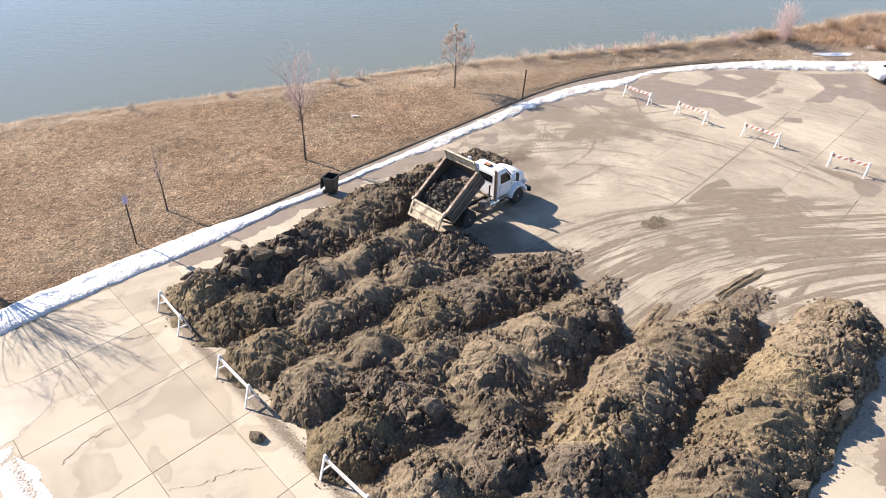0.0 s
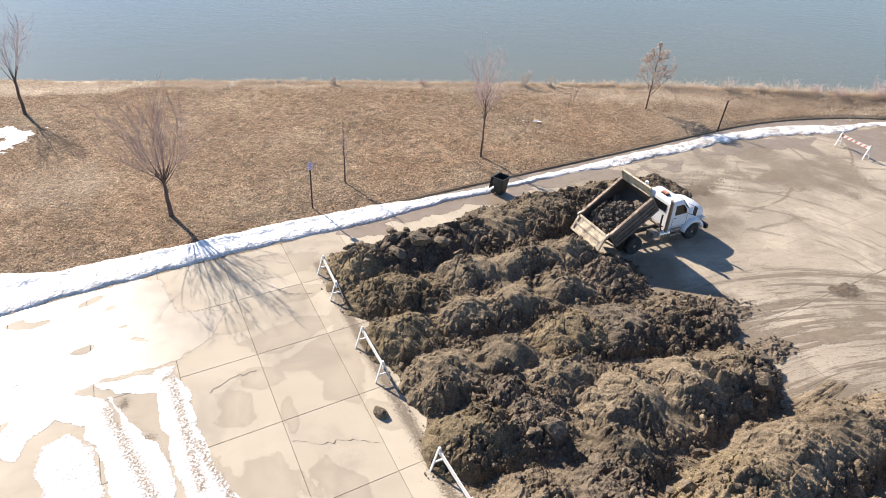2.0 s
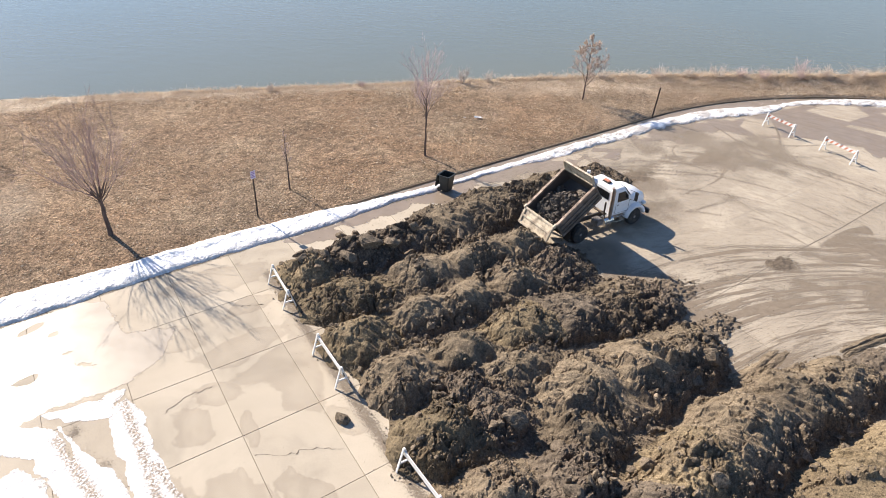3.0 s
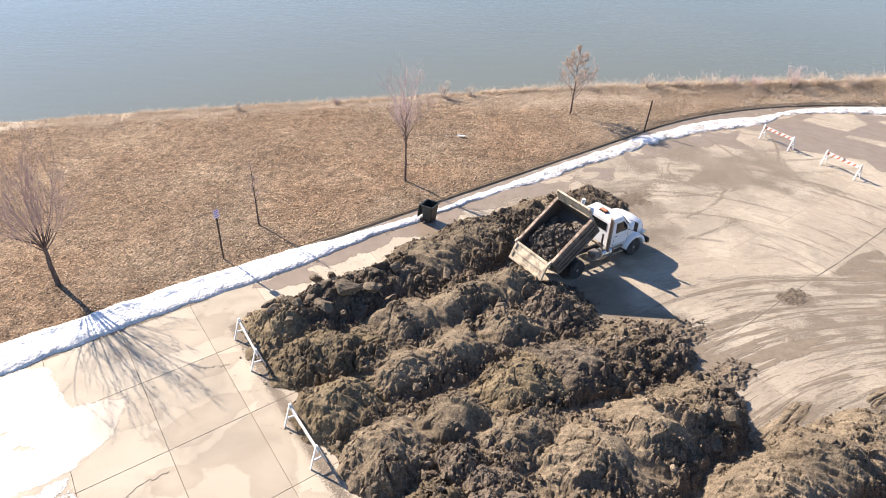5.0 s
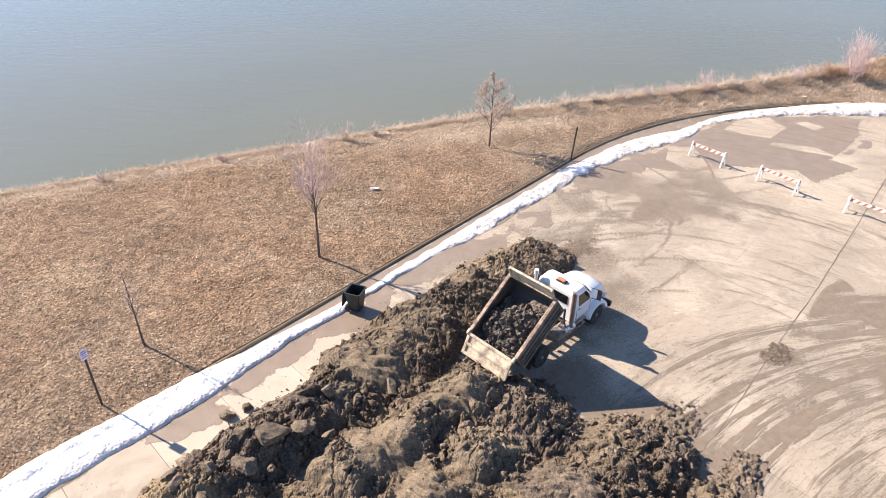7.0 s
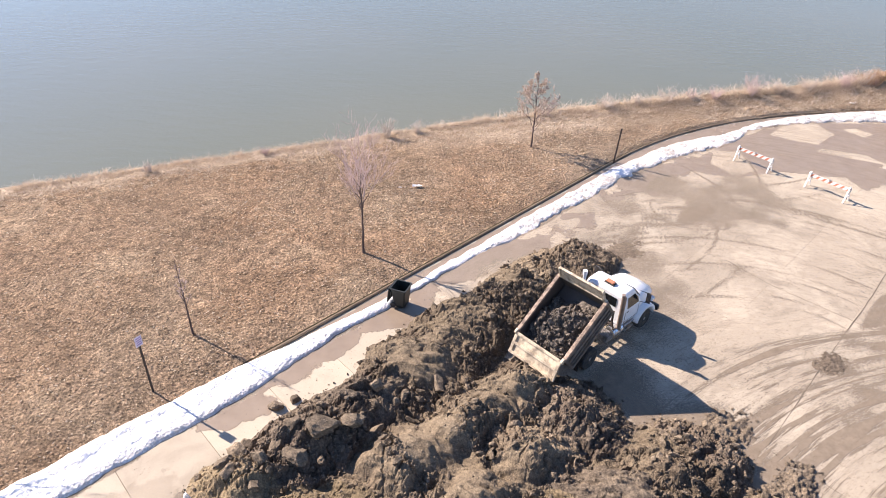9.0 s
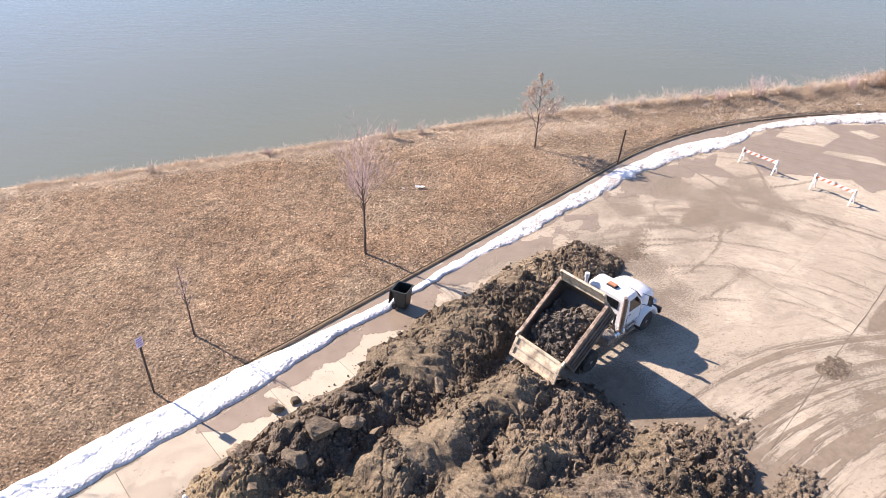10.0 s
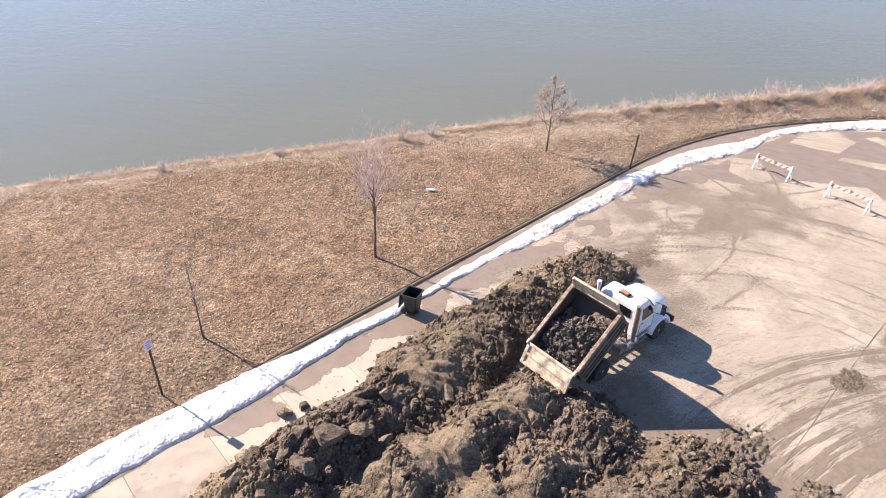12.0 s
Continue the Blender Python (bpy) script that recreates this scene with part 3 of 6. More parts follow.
def build_slush(corners, seed):
    """A thin sheet of slush with ragged edges, browned by grit."""
    us, vs = [p[0] for p in corners], [p[1] for p in corners]
    U, V = np.meshgrid(np.arange(min(us) - 0.4, max(us) + 0.4, 0.03), np.arange(min(vs) - 0.4, max(vs) + 0.4, 0.03), indexing="ij")
    X, Y = lot(U, V)
    field = pool(U, V, corners) - 0.5 + 0.26 * (fbm(X * 1.6, Y * 1.6, 4, seed) - 0.5) + 0.05 * (fbm(X * 6, Y * 6, 3, seed + 1) - 0.5)
    grime = 0.45 * step(0.46, 0.66, fbm(X * 0.9, Y * 0.9, 4, seed + 3)) + 0.5 * step(0.10, 0.0, field)
    for (a, b), (c, d), wide in GRIT:
        t = np.clip(((U - a) * (c - a) + (V - b) * (d - b)) / ((c - a) ** 2 + (d - b) ** 2), 0, 1)
        away = np.hypot(U - a - t * (c - a), V - b - t * (d - b))
        grime = np.maximum(grime, 1.25 * np.exp(-(away / wide) ** 2))
    Z = 0.007 + 0.014 * np.clip(field * 3, 0, 1) * (0.5 + fbm(X * 5, Y * 5, 3, seed + 2))
    keep = np.minimum.reduce([field[:-1, :-1], field[1:, 1:], field[1:, :-1], field[:-1, 1:]]) > 0
    ob = grid_object("slush_patch", X, Y, Z, keep, SNOW, True, {"grime": np.clip(grime, 0, 1.2)})
    tagged(ob, "thin sheet of melting slush on wet concrete", "slush", "slush patches")


# ---- damp and muddy film on the slabs ----
def film_material():
    m = Nodes("damp_and_mud_film", 0.5)
    damp, stain, mud = m.attribute("damp"), m.attribute("stain"), m.attribute("mud")
    lane, track = m.attribute("lane"), m.attribute("track")
    fray = m.math("MULTIPLY", m.math("SUBTRACT", m.noise(2.6, 6, 0.65), 0.5), 0.42)
    wet = m.ramp(m.math("ADD", damp, fray), (0.47, 0.0), (0.53, 1.0))
    faint = m.ramp(m.math("ADD", stain, fray), (0.46, 0.0), (0.51, 1.0), (0.80, 0.55))
    along = m.add("ShaderNodeCombineXYZ")
    m.link(m.math("MULTIPLY", m.attribute("along"), 0.055), along.inputs[0])
    m.link(m.math("MULTIPLY", lane, 1.0), along.inputs[1])
    tread = m.add("ShaderNodeTexNoise")
    tread.inputs["Scale"].default_value, tread.inputs["Detail"].default_value, tread.inputs["Roughness"].default_value = 1.5, 4.0, 0.7
    m.link(along.outputs[0], tread.inputs["Vector"])
    thin = m.add("ShaderNodeTexNoise")
    thin.inputs["Scale"].default_value, thin.inputs["Detail"].default_value, thin.inputs["Roughness"].default_value = 5.0, 3.0, 0.65
    m.link(along.outputs[0], thin.inputs["Vector"])
    grain = m.math("MULTIPLY", m.math("SUBTRACT", m.noise(12.0, 7, 0.88), 0.5), 2.3)
    ruts = m.math("MAXIMUM", m.ramp(tread.outputs["Fac"], (0.45, 0.0), (0.55, 0.95)), m.ramp(thin.outputs["Fac"], (0.51, 0.0), (0.62, 0.80)))
    sweep = m.add("ShaderNodeCombineXYZ")
    m.link(m.math("MULTIPLY", m.attribute("along"), 0.5), sweep.inputs[0])
    m.link(m.math("MULTIPLY", lane, 2.6), sweep.inputs[1])
    wash = m.add("ShaderNodeTexNoise")
    wash.inputs["Scale"].default_value, wash.inputs["Detail"].default_value, wash.inputs["Roughness"].default_value = 1.3, 7.0, 0.72
    wash.inputs["Distortion"].default_value = 0.5
    m.link(sweep.outputs[0], wash.inputs["Vector"])
    washed = m.math("MULTIPLY", m.ramp(wash.outputs["Fac"], (0.48, 0.0), (0.62, 1.0)), m.ramp(m.attribute("dust"), (0.30, 0.0), (0.62, 0.40)))
    ruts = m.math("MULTIPLY", ruts, track)
    soil = m.ramp(m.math("ADD", m.math("MAXIMUM", mud, ruts), grain), (0.36, 0.0), (0.66, 1.0))
    speck = m.ramp(m.math("ADD", m.noise(8.0, 4, 0.75), m.math("MULTIPLY", m.attribute("dust"), 0.17)), (0.68, 0.0), (0.72, 1.0))
    soil = m.math("MAXIMUM", soil, m.math("MULTIPLY", speck, 0.75))
    soil = m.math("MAXIMUM", soil, washed)
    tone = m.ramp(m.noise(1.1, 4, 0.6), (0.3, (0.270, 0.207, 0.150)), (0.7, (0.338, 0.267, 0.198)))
    # glare off the wet slabs is painted in as a paler tone
    tone = m.mix(m.attribute("painted_sheen"), tone, (0.42, 0.355, 0.275))
    earth = m.ramp(m.noise(2.5, 5, 0.7), (0.3, (0.205, 0.160, 0.116)), (0.7, (0.296, 0.238, 0.175)))
    m.colour(m.mix(soil, tone, earth))
    m.rough(m.mix(soil, m.ramp(m.noise(0.9, 4, 0.6), (0.35, 0.30), (0.65, 0.38)), (0.9, 0.9, 0.9)))
    both = m.math("MAXIMUM", m.math("MULTIPLY", wet, 0.80), m.math("MULTIPLY", soil, 0.88))
    m.feed(m.math("ADD", m.math("MULTIPLY", wet, 0.35), 0.3), m.surface.inputs["Specular IOR Level"])
    both = m.math("MAXIMUM", both, m.math("MULTIPLY", faint, 0.15))
    m.feed(both, m.surface.inputs["Alpha"])
    m.bump(m.math("MULTIPLY", m.noise(9.0, 5, 0.7), soil), 0.6, 0.03)
    return m.mat


FILM = film_material()


def blobs(u, v, spots):
    """The highest of a set of soft-edged ovals, one at their middle and a half at their edge."""
    best = np.zeros_like(u)
    for cu, cv, ru, rv in spots:
        best = np.maximum(best, 1 - 0.5 * np.hypot((u - cu) / ru, (v - cv) / rv))
    return best


STAINS = [(0.0, 1.2, 1.9, 0.8), (-0.2, 3.0, 0.9, 1.5), (1.2, 0.0, 0.8, 1.6), (-1.3, -0.6, 1.8, 0.7), (-2.9, 1.6, 1.0, 0.7), (-2.6, 3.7, 0.3, 0.7), (-1.2, -5.8, 2.4, 1.0), (-3.4, -2.2, 1.0, 0.8), (-4.6, 2.6, 0.6, 0.9), (-2.0, 7.4, 0.5, 1.4), (0.4, 5.4, 0.7, 1.0), (-4.0, 6.4, 1.0, 1.2), (-0.4, -3.0, 1.2, 0.5), (-3.4, 5.5, 0.14, 0.4), (-2.8, 6.7, 0.2, 0.9), (-1.8, 6.2, 0.14, 0.35), (-2.6, 3.6, 0.16, 0.45)]
WET_LEFT = [(-19.5, -9.0), (-8.0, -7.6), (-5.8, -6.6), (-5.6, -4.0), (-3.6, -3.2), (-4.4, -1.6), (-5.9, -0.7), (-8.8, -0.6), (-12.0, 0.4), (-13.5, 3.0), (-19.5, 4.0)]
DAMP_LOW = [(-13.5, -0.5), (-6.0, -0.6), (-5.7, 4.0), (-4.6, 6.6), (-4.0, 9.0), (-13.5, 9.0)]
DRY_LEFT = [(-9.4, -2.6, 0.6, 0.35), (-8.1, -4.7, 0.35, 0.22), (-9.1, -5.9, 0.8, 0.4), (-11.4, -5.5, 1.0, 0.35), (-7.8, -3.5, 0.35, 0.2), (-7.0, -2.3, 0.5, 0.2), (-11.9, 4.6, 0.8, 1.4)]
DAMP_END = [(9.4, -7.7, 1.3, 0.6), (12.6, -7.8, 1.9, 0.7), (16.5, -8.6, 1.8, 0.5), (4.6, -7.3, 1.4, 0.5), (16.5, 21.8, 1.8, 1.3), (45.3, 5.6, 0.7, 0.5), (51.0, 1.7, 0.8, 0.4), (48.9, 1.6, 0.8, 0.3), (33.0, 11.4, 0.9, 0.6), (38.0, 13.3, 1.3, 0.7), (57.0, 9.0, 1.4, 0.7), (36.0, -7.6, 1.6, 0.9)]
# melt water standing in the low corners of the slabs
WET_SLABS = [(36.2, -7.8), (44.6, -7.2), (47.1, -6.9), (51.5, -4.6), (55.7, -0.9), (56.0, 0.2), (54.4, 0.3), (52.4, 1.1), (46.5, 1.2), (46.6, 2.9), (43.8, 2.2), (42.3, 1.7), (43.3, 0.3), (41.9, -1.7), (40.8, -3.1), (39.4, -3.8), (37.6, -4.7), (36.7, -6.3)]
# dry islands left standing in it
DRY_SLABS = [
    [(38.4, -6.7), (40.6, -7.3), (41.7, -6.2), (40.0, -4.2), (38.0, -4.9)],
    [(46.3, -6.2), (48.6, -6.0), (50.8, -4.6), (50.0, -3.1), (47.2, -3.1), (46.5, -4.9)],
    [(51.4, -3.1), (52.4, -2.5), (52.1, -1.2), (51.0, -1.4)],
    [(45.9, -2.8), (46.7, -2.7), (48.0, -0.2), (47.4, 1.0), (46.7, -0.2)],
]
# circles along which wheels have swung over the open lot
SWINGS = [(21.0, 6.0, 6.4), (21.0, 6.0, 7.0), (21.0, 6.0, 8.7), (21.0, 6.0, 9.3), (20.4, 5.6, 11.2), (20.4, 5.6, 11.9), (21.0, 6.5, 13.4), (21.0, 6.5, 14.0), (22.0, 6.0, 12.6), (44.0, -12.0, 11.0), (44.0, -12.0, 12.8), (31.8, -4.2, 2.3), (27.0, -9.0, 8.0), (27.0, -9.0, 9.8), (33.0, -12.0, 10.4)]
MUD_CORNER = [(31.0, 6.2), (32.4, 6.5), (31.6, 7.8), (33.0, 8.5), (34.2, 9.4), (33.4, 10.2), (31.4, 12.2), (30.2, 12.4), (29.7, 9.0), (27.4, 8.4), (24.6, 7.4), (24.2, 6.6)]
# the long way round that loaded trucks have taken, brown with dried mud
ROUND = [(26.0, -4.6), (28.8, -5.0), (33.4, -4.7), (35.0, -2.6), (36.6, 0.1), (37.1, 2.6), (37.3, 4.7), (38.0, 6.3), (38.2, 8.5), (38.1, 10.6), (38.6, 13.2), (39.6, 16.5)]
WET_END = [(49.9, 4.7), (54.7, 4.4), (56.8, 2.6), (57.0, 1.7), (62.9, 6.6), (59.0, 10.5), (52.4, 9.6), (54.4, 7.6), (53.5, 6.7), (53.9, 5.9), (51.3, 6.0)]
PALE = [(56.2, 5.0, 0.7, 0.6), (55.9, 1.2, 0.9, 0.5), (33.5, -7.2, 1.2, 0.35), (28.6, -7.4, 0.9, 0.4), (25.2, -7.9, 0.8, 0.3)]
MUDDY = [(-7.6, 2.8, 0.55, 2.2), (-6.0, 5.8, 0.55, 1.5), (-8.0, 1.0, 0.5, 0.8), (15.8, 3.0, 2.4, 3.0), (24.0, 8.4, 5.5, 3.0), (29.5, 9.2, 4.0, 2.6), (18.0, 7.0, 2.6, 1.8), (19.0, 11.4, 2.6, 1.2), (22.0, 15.0, 2.0, 1.8), (25.2, -4.0, 1.8, 1.4), (31.5, -3.8, 4.2, 2.2), (27.0, 6.8, 4.0, 1.4), (21.5, 8.0, 3.5, 1.6), (26.5, 11.0, 3.0, 2.4), (29.5, 14.5, 3.0, 2.4)]
TRODDEN = [(32.0, -2.0, 6.0, 5.5), (38.0, 6.0, 6.0, 3.0), (36.0, 13.5, 6.0, 3.0), (27.0, 0.5, 5.0, 4.0), (22.0, 2.0, 3.5, 3.5)]
SMEARED = [(-8.1, 3.4, 0.24, 2.4), (-6.25, 2.8, 0.2, 3.0), (-5.6, 6.0, 0.22, 0.9), (16.6, 1.6, 2.6, 2.0), (16.8, 4.6, 2.0, 1.4), (17.6, 11.0, 1.6, 0.8), (20.5, 13.2, 1.4, 1.2), (22.4, 16.0, 1.4, 1.0), (20.6, 14.9, 1.6, 0.35), (24.0, 14.8, 2.2, 0.3), (15.8, 7.6, 1.4, 1.2), (24.6, -4.2, 1.3, 1.0), (24.4, 6.7, 0.7, 0.5), (14.5, 11.2, 1.6, 0.7)]


def pool(u, v, corners):
    """One well inside a plan outline, a half on it, falling off outside."""
    away, inside = np.full(u.shape, 99.0), np.zeros(u.shape, bool)
    for (a, b), (c, d) in zip(corners, corners[1:] + corners[:1]):
        t = np.clip(((u - a) * (c - a) + (v - b) * (d - b)) / ((c - a) ** 2 + (d - b) ** 2), 0, 1)
        away = np.minimum(away, np.hypot(u - a - t * (c - a), v - b - t * (d - b)))
        inside ^= ((b > v) != (d > v)) & (u < (c - a) * (v - b) / (d - b + 1e-9) + a)
    return np.clip(0.5 + 0.6 * np.where(inside, away, -away), 0, 1)


def build_film():
    us, vs = np.arange(-20, 64, 0.16), np.arange(-11.5, 24, 0.16)
    U, V = np.meshgrid(us, vs, indexing="ij")
    X, Y = lot(U, V)
    wu, wv = U + 1.6 * (fbm(X * 0.5, Y * 0.5, 4, 41) - 0.5), V + 1.6 * (fbm(X * 0.5, Y * 0.5, 4, 42) - 0.5)
    nu, nv = U + 0.3 * (wu - U), V + 0.3 * (wv - V)
    damp = np.maximum.reduce([blobs(wu, wv, DAMP_END), pool(nu, nv, WET_LEFT), pool(nu, nv, WET_SLABS), pool(nu, nv, WET_END)])
    # mask of the glare painted over the wet area at the left
    painted_sheen = step(0.2, 0.45, pool(nu, nv, WET_LEFT))
    stain = np.maximum(blobs(wu, wv, STAINS), 0.9 * pool(nu, nv, DAMP_LOW))
    B = V + 0.056 * U
    dust = step(12, 16, U) * (0.25 + 0.58 * fbm(X * 0.28, Y * 0.28, 5, 45))
    stain = np.maximum(stain, dust)
    wide = 1.5 + 1.3 * step(17, 24, U)
    gutter = np.clip(1 - np.abs(B + 9.1 - wide) / wide, 0, 1) * step(0.5, 3.0, U) * step(44, 36, U)
    damp = np.maximum(damp, gutter * (0.47 + 0.13 * step(7, 10, U) - 0.06 * step(18, 24, U)) + 1.2 * (fbm(X * 0.62, Y * 0.62, 4, 43) - 0.48))
    damp = damp - 2.4 * np.clip(np.maximum(blobs(nu, nv, PALE), blobs(wu, wv, DRY_LEFT)) - 0.40, 0, 1)
    for island in DRY_SLABS:
        damp = damp - 0.9 * step(0.35, 0.60, pool(nu, nv, island))
    # wheel lanes swing from the gap between the heaps towards the lot's open side
    turn = np.clip(U - 17, 0, 13)
    lane = V - 0.03 * turn * turn - 0.78 * np.clip(U - 30, 0, 99)
    swing = np.hypot(U - 21.0, V - 6.0)
    open_lot = step(29.0, 31.5, U + 0.9 * (7.0 - V))
    round_way = np.arctan2(V - 6.0, U - 21.0) * 12.0
    ways = lane * (1 - open_lot) + swing * open_lot
    heavy = np.maximum.reduce([np.clip(1.25 - np.abs(lane - c) / w, 0, 1) * a for c, w, a in ((10.4, 0.55, 1.0), (8.5, 0.8, 0.95), (6.6, 1.0, 1.0), (5.0, 0.8, 0.7), (12.6, 0.6, 0.7), (7.5, 0.5, 0.8), (14.2, 0.6, 0.8), (3.6, 0.8, 0.6), (9.4, 0.6, 0.8), (11.4, 0.5, 0.7))])
    patch = np.clip(1.7 * (blobs(wu, wv, MUDDY) - 0.32), 0, 1)
    track = heavy * step(14, 16, U) * step(40, 31, U) * 1.4
    track = track * (0.45 + 1.2 * fbm(X * 0.45, Y * 0.45, 4, 49))
    track = np.maximum(track, 0.42 * np.clip(blobs(wu, wv, TRODDEN) * 1.6 - 0.6, 0, 1))
    mud = np.maximum(0.40 * patch + 0.30 * patch * step(0.42, 0.6, fbm(X * 0.5, Y * 0.5, 4, 46)), 1.35 * np.clip(blobs(wu, wv, SMEARED) - 0.35, 0, 1))
    mud = np.maximum(mud, step(11, 15, U) * step(44, 36, U) * step(-9.5, -6.5, B) * (0.20 + 0.36 * step(0.38, 0.72, fbm(X * 0.35, Y * 0.35, 5, 44))) * step(6, 2, B))
    mud = np.maximum(mud, 0.7 * np.clip(1 - np.abs(U - 1.2) / 0.6, 0, 1) * step(-6, -5, V) * step(22, 20, V))
    kx, ky, kh = kerb_at(np.arange(-60, 110, 0.5))
    near = np.stack([np.min((X[:, j, None] - kx) ** 2 + (Y[:, j, None] - ky) ** 2, axis=1) * 0 + np.argmin((X[:, j, None] - kx) ** 2 + (Y[:, j, None] - ky) ** 2, axis=1) for j in range(X.shape[1])], 1).astype(int)
    inner = (X - kx[near]) * np.sin(kh[near]) - (Y - ky[near]) * np.cos(kh[near])
    for cu, cv, radius in SWINGS:
        line = np.exp(-((np.hypot(U - cu, V - cv) - radius + 0.25 * (fbm(X * 0.3, Y * 0.3, 2, 50) - 0.5)) / (0.15 if radius > 5 else 0.10)) ** 2)
        mud = np.maximum(mud, 0.62 * line * step(21, 25, U) * step(45, 41, U) * step(8, 5, V) * step(0.30, 0.60, fbm(X * 0.3, Y * 0.3, 3, int(radius * 10))))
    mud = np.maximum(mud, (0.36 + 0.36 * step(0.38, 0.60, fbm(lane * 1.8, U * 0.3, 4, 54))) * step(0.42, 0.62, pool(nu, nv, MUD_CORNER)))
    beside = np.full(U.shape, 9.0)
    for (a, b), (c, d) in zip(ROUND, ROUND[1:]):
        t = np.clip(((U - a) * (c - a) + (V - b) * (d - b)) / ((c - a) ** 2 + (d - b) ** 2), 0, 1)
        beside = np.minimum(beside, np.hypot(U - a - t * (c - a), V - b - t * (d - b)))
    smear = fbm(round_way * 0.22, swing * 2.8, 4, 52)
    mud = np.maximum(mud, 0.58 * step(1.3, 0.2, beside) * step(0.40, 0.62, smear))
    mud = np.maximum(mud, 0.50 * step(4.0, 1.0, beside) * step(0.50, 0.66, fbm(round_way * 0.4, swing * 2.6, 4, 53)))
    edge_of_snow = np.interp(-60 + 0.5 * near, SNOW_AT, SNOW_REACH)
    damp = np.maximum(damp, 0.75 * step(edge_of_snow + 0.15, edge_of_snow - 0.1, inner) * step(-2, 6, U))
    mud = np.maximum(mud, 0.85 * np.exp(-((inner - edge_of_snow - 0.02) / 0.11) ** 2) * step(0.3, 0.55, fbm(X * 0.8, Y * 0.8, 4, 48)))
    keep = np.maximum.reduce([damp - 0.2, mud - 0.02, stain - 0.2, track - 0.02])
    keep = np.maximum.reduce([keep[:-1, :-1], keep[1:, 1:], keep[1:, :-1], keep[:-1, 1:]]) > 0
    keep &= inner[:-1, :-1] > 0.08
    ob = grid_object("pavement_film", X, Y, np.full_like(X, 0.005), keep, FILM, True, {"damp": damp, "mud": mud, "stain": stain, "track": track, "lane": ways, "along": U * (1 - open_lot) + round_way * open_lot, "dust": dust, "painted_sheen": painted_sheen})
    tagged(ob, "damp stains and tracked mud drying on the concrete", "mud", kind="stuff")


build_film()
for number, corners in enumerate(SLUSH):
    build_slush(corners, 110 + 5 * number)

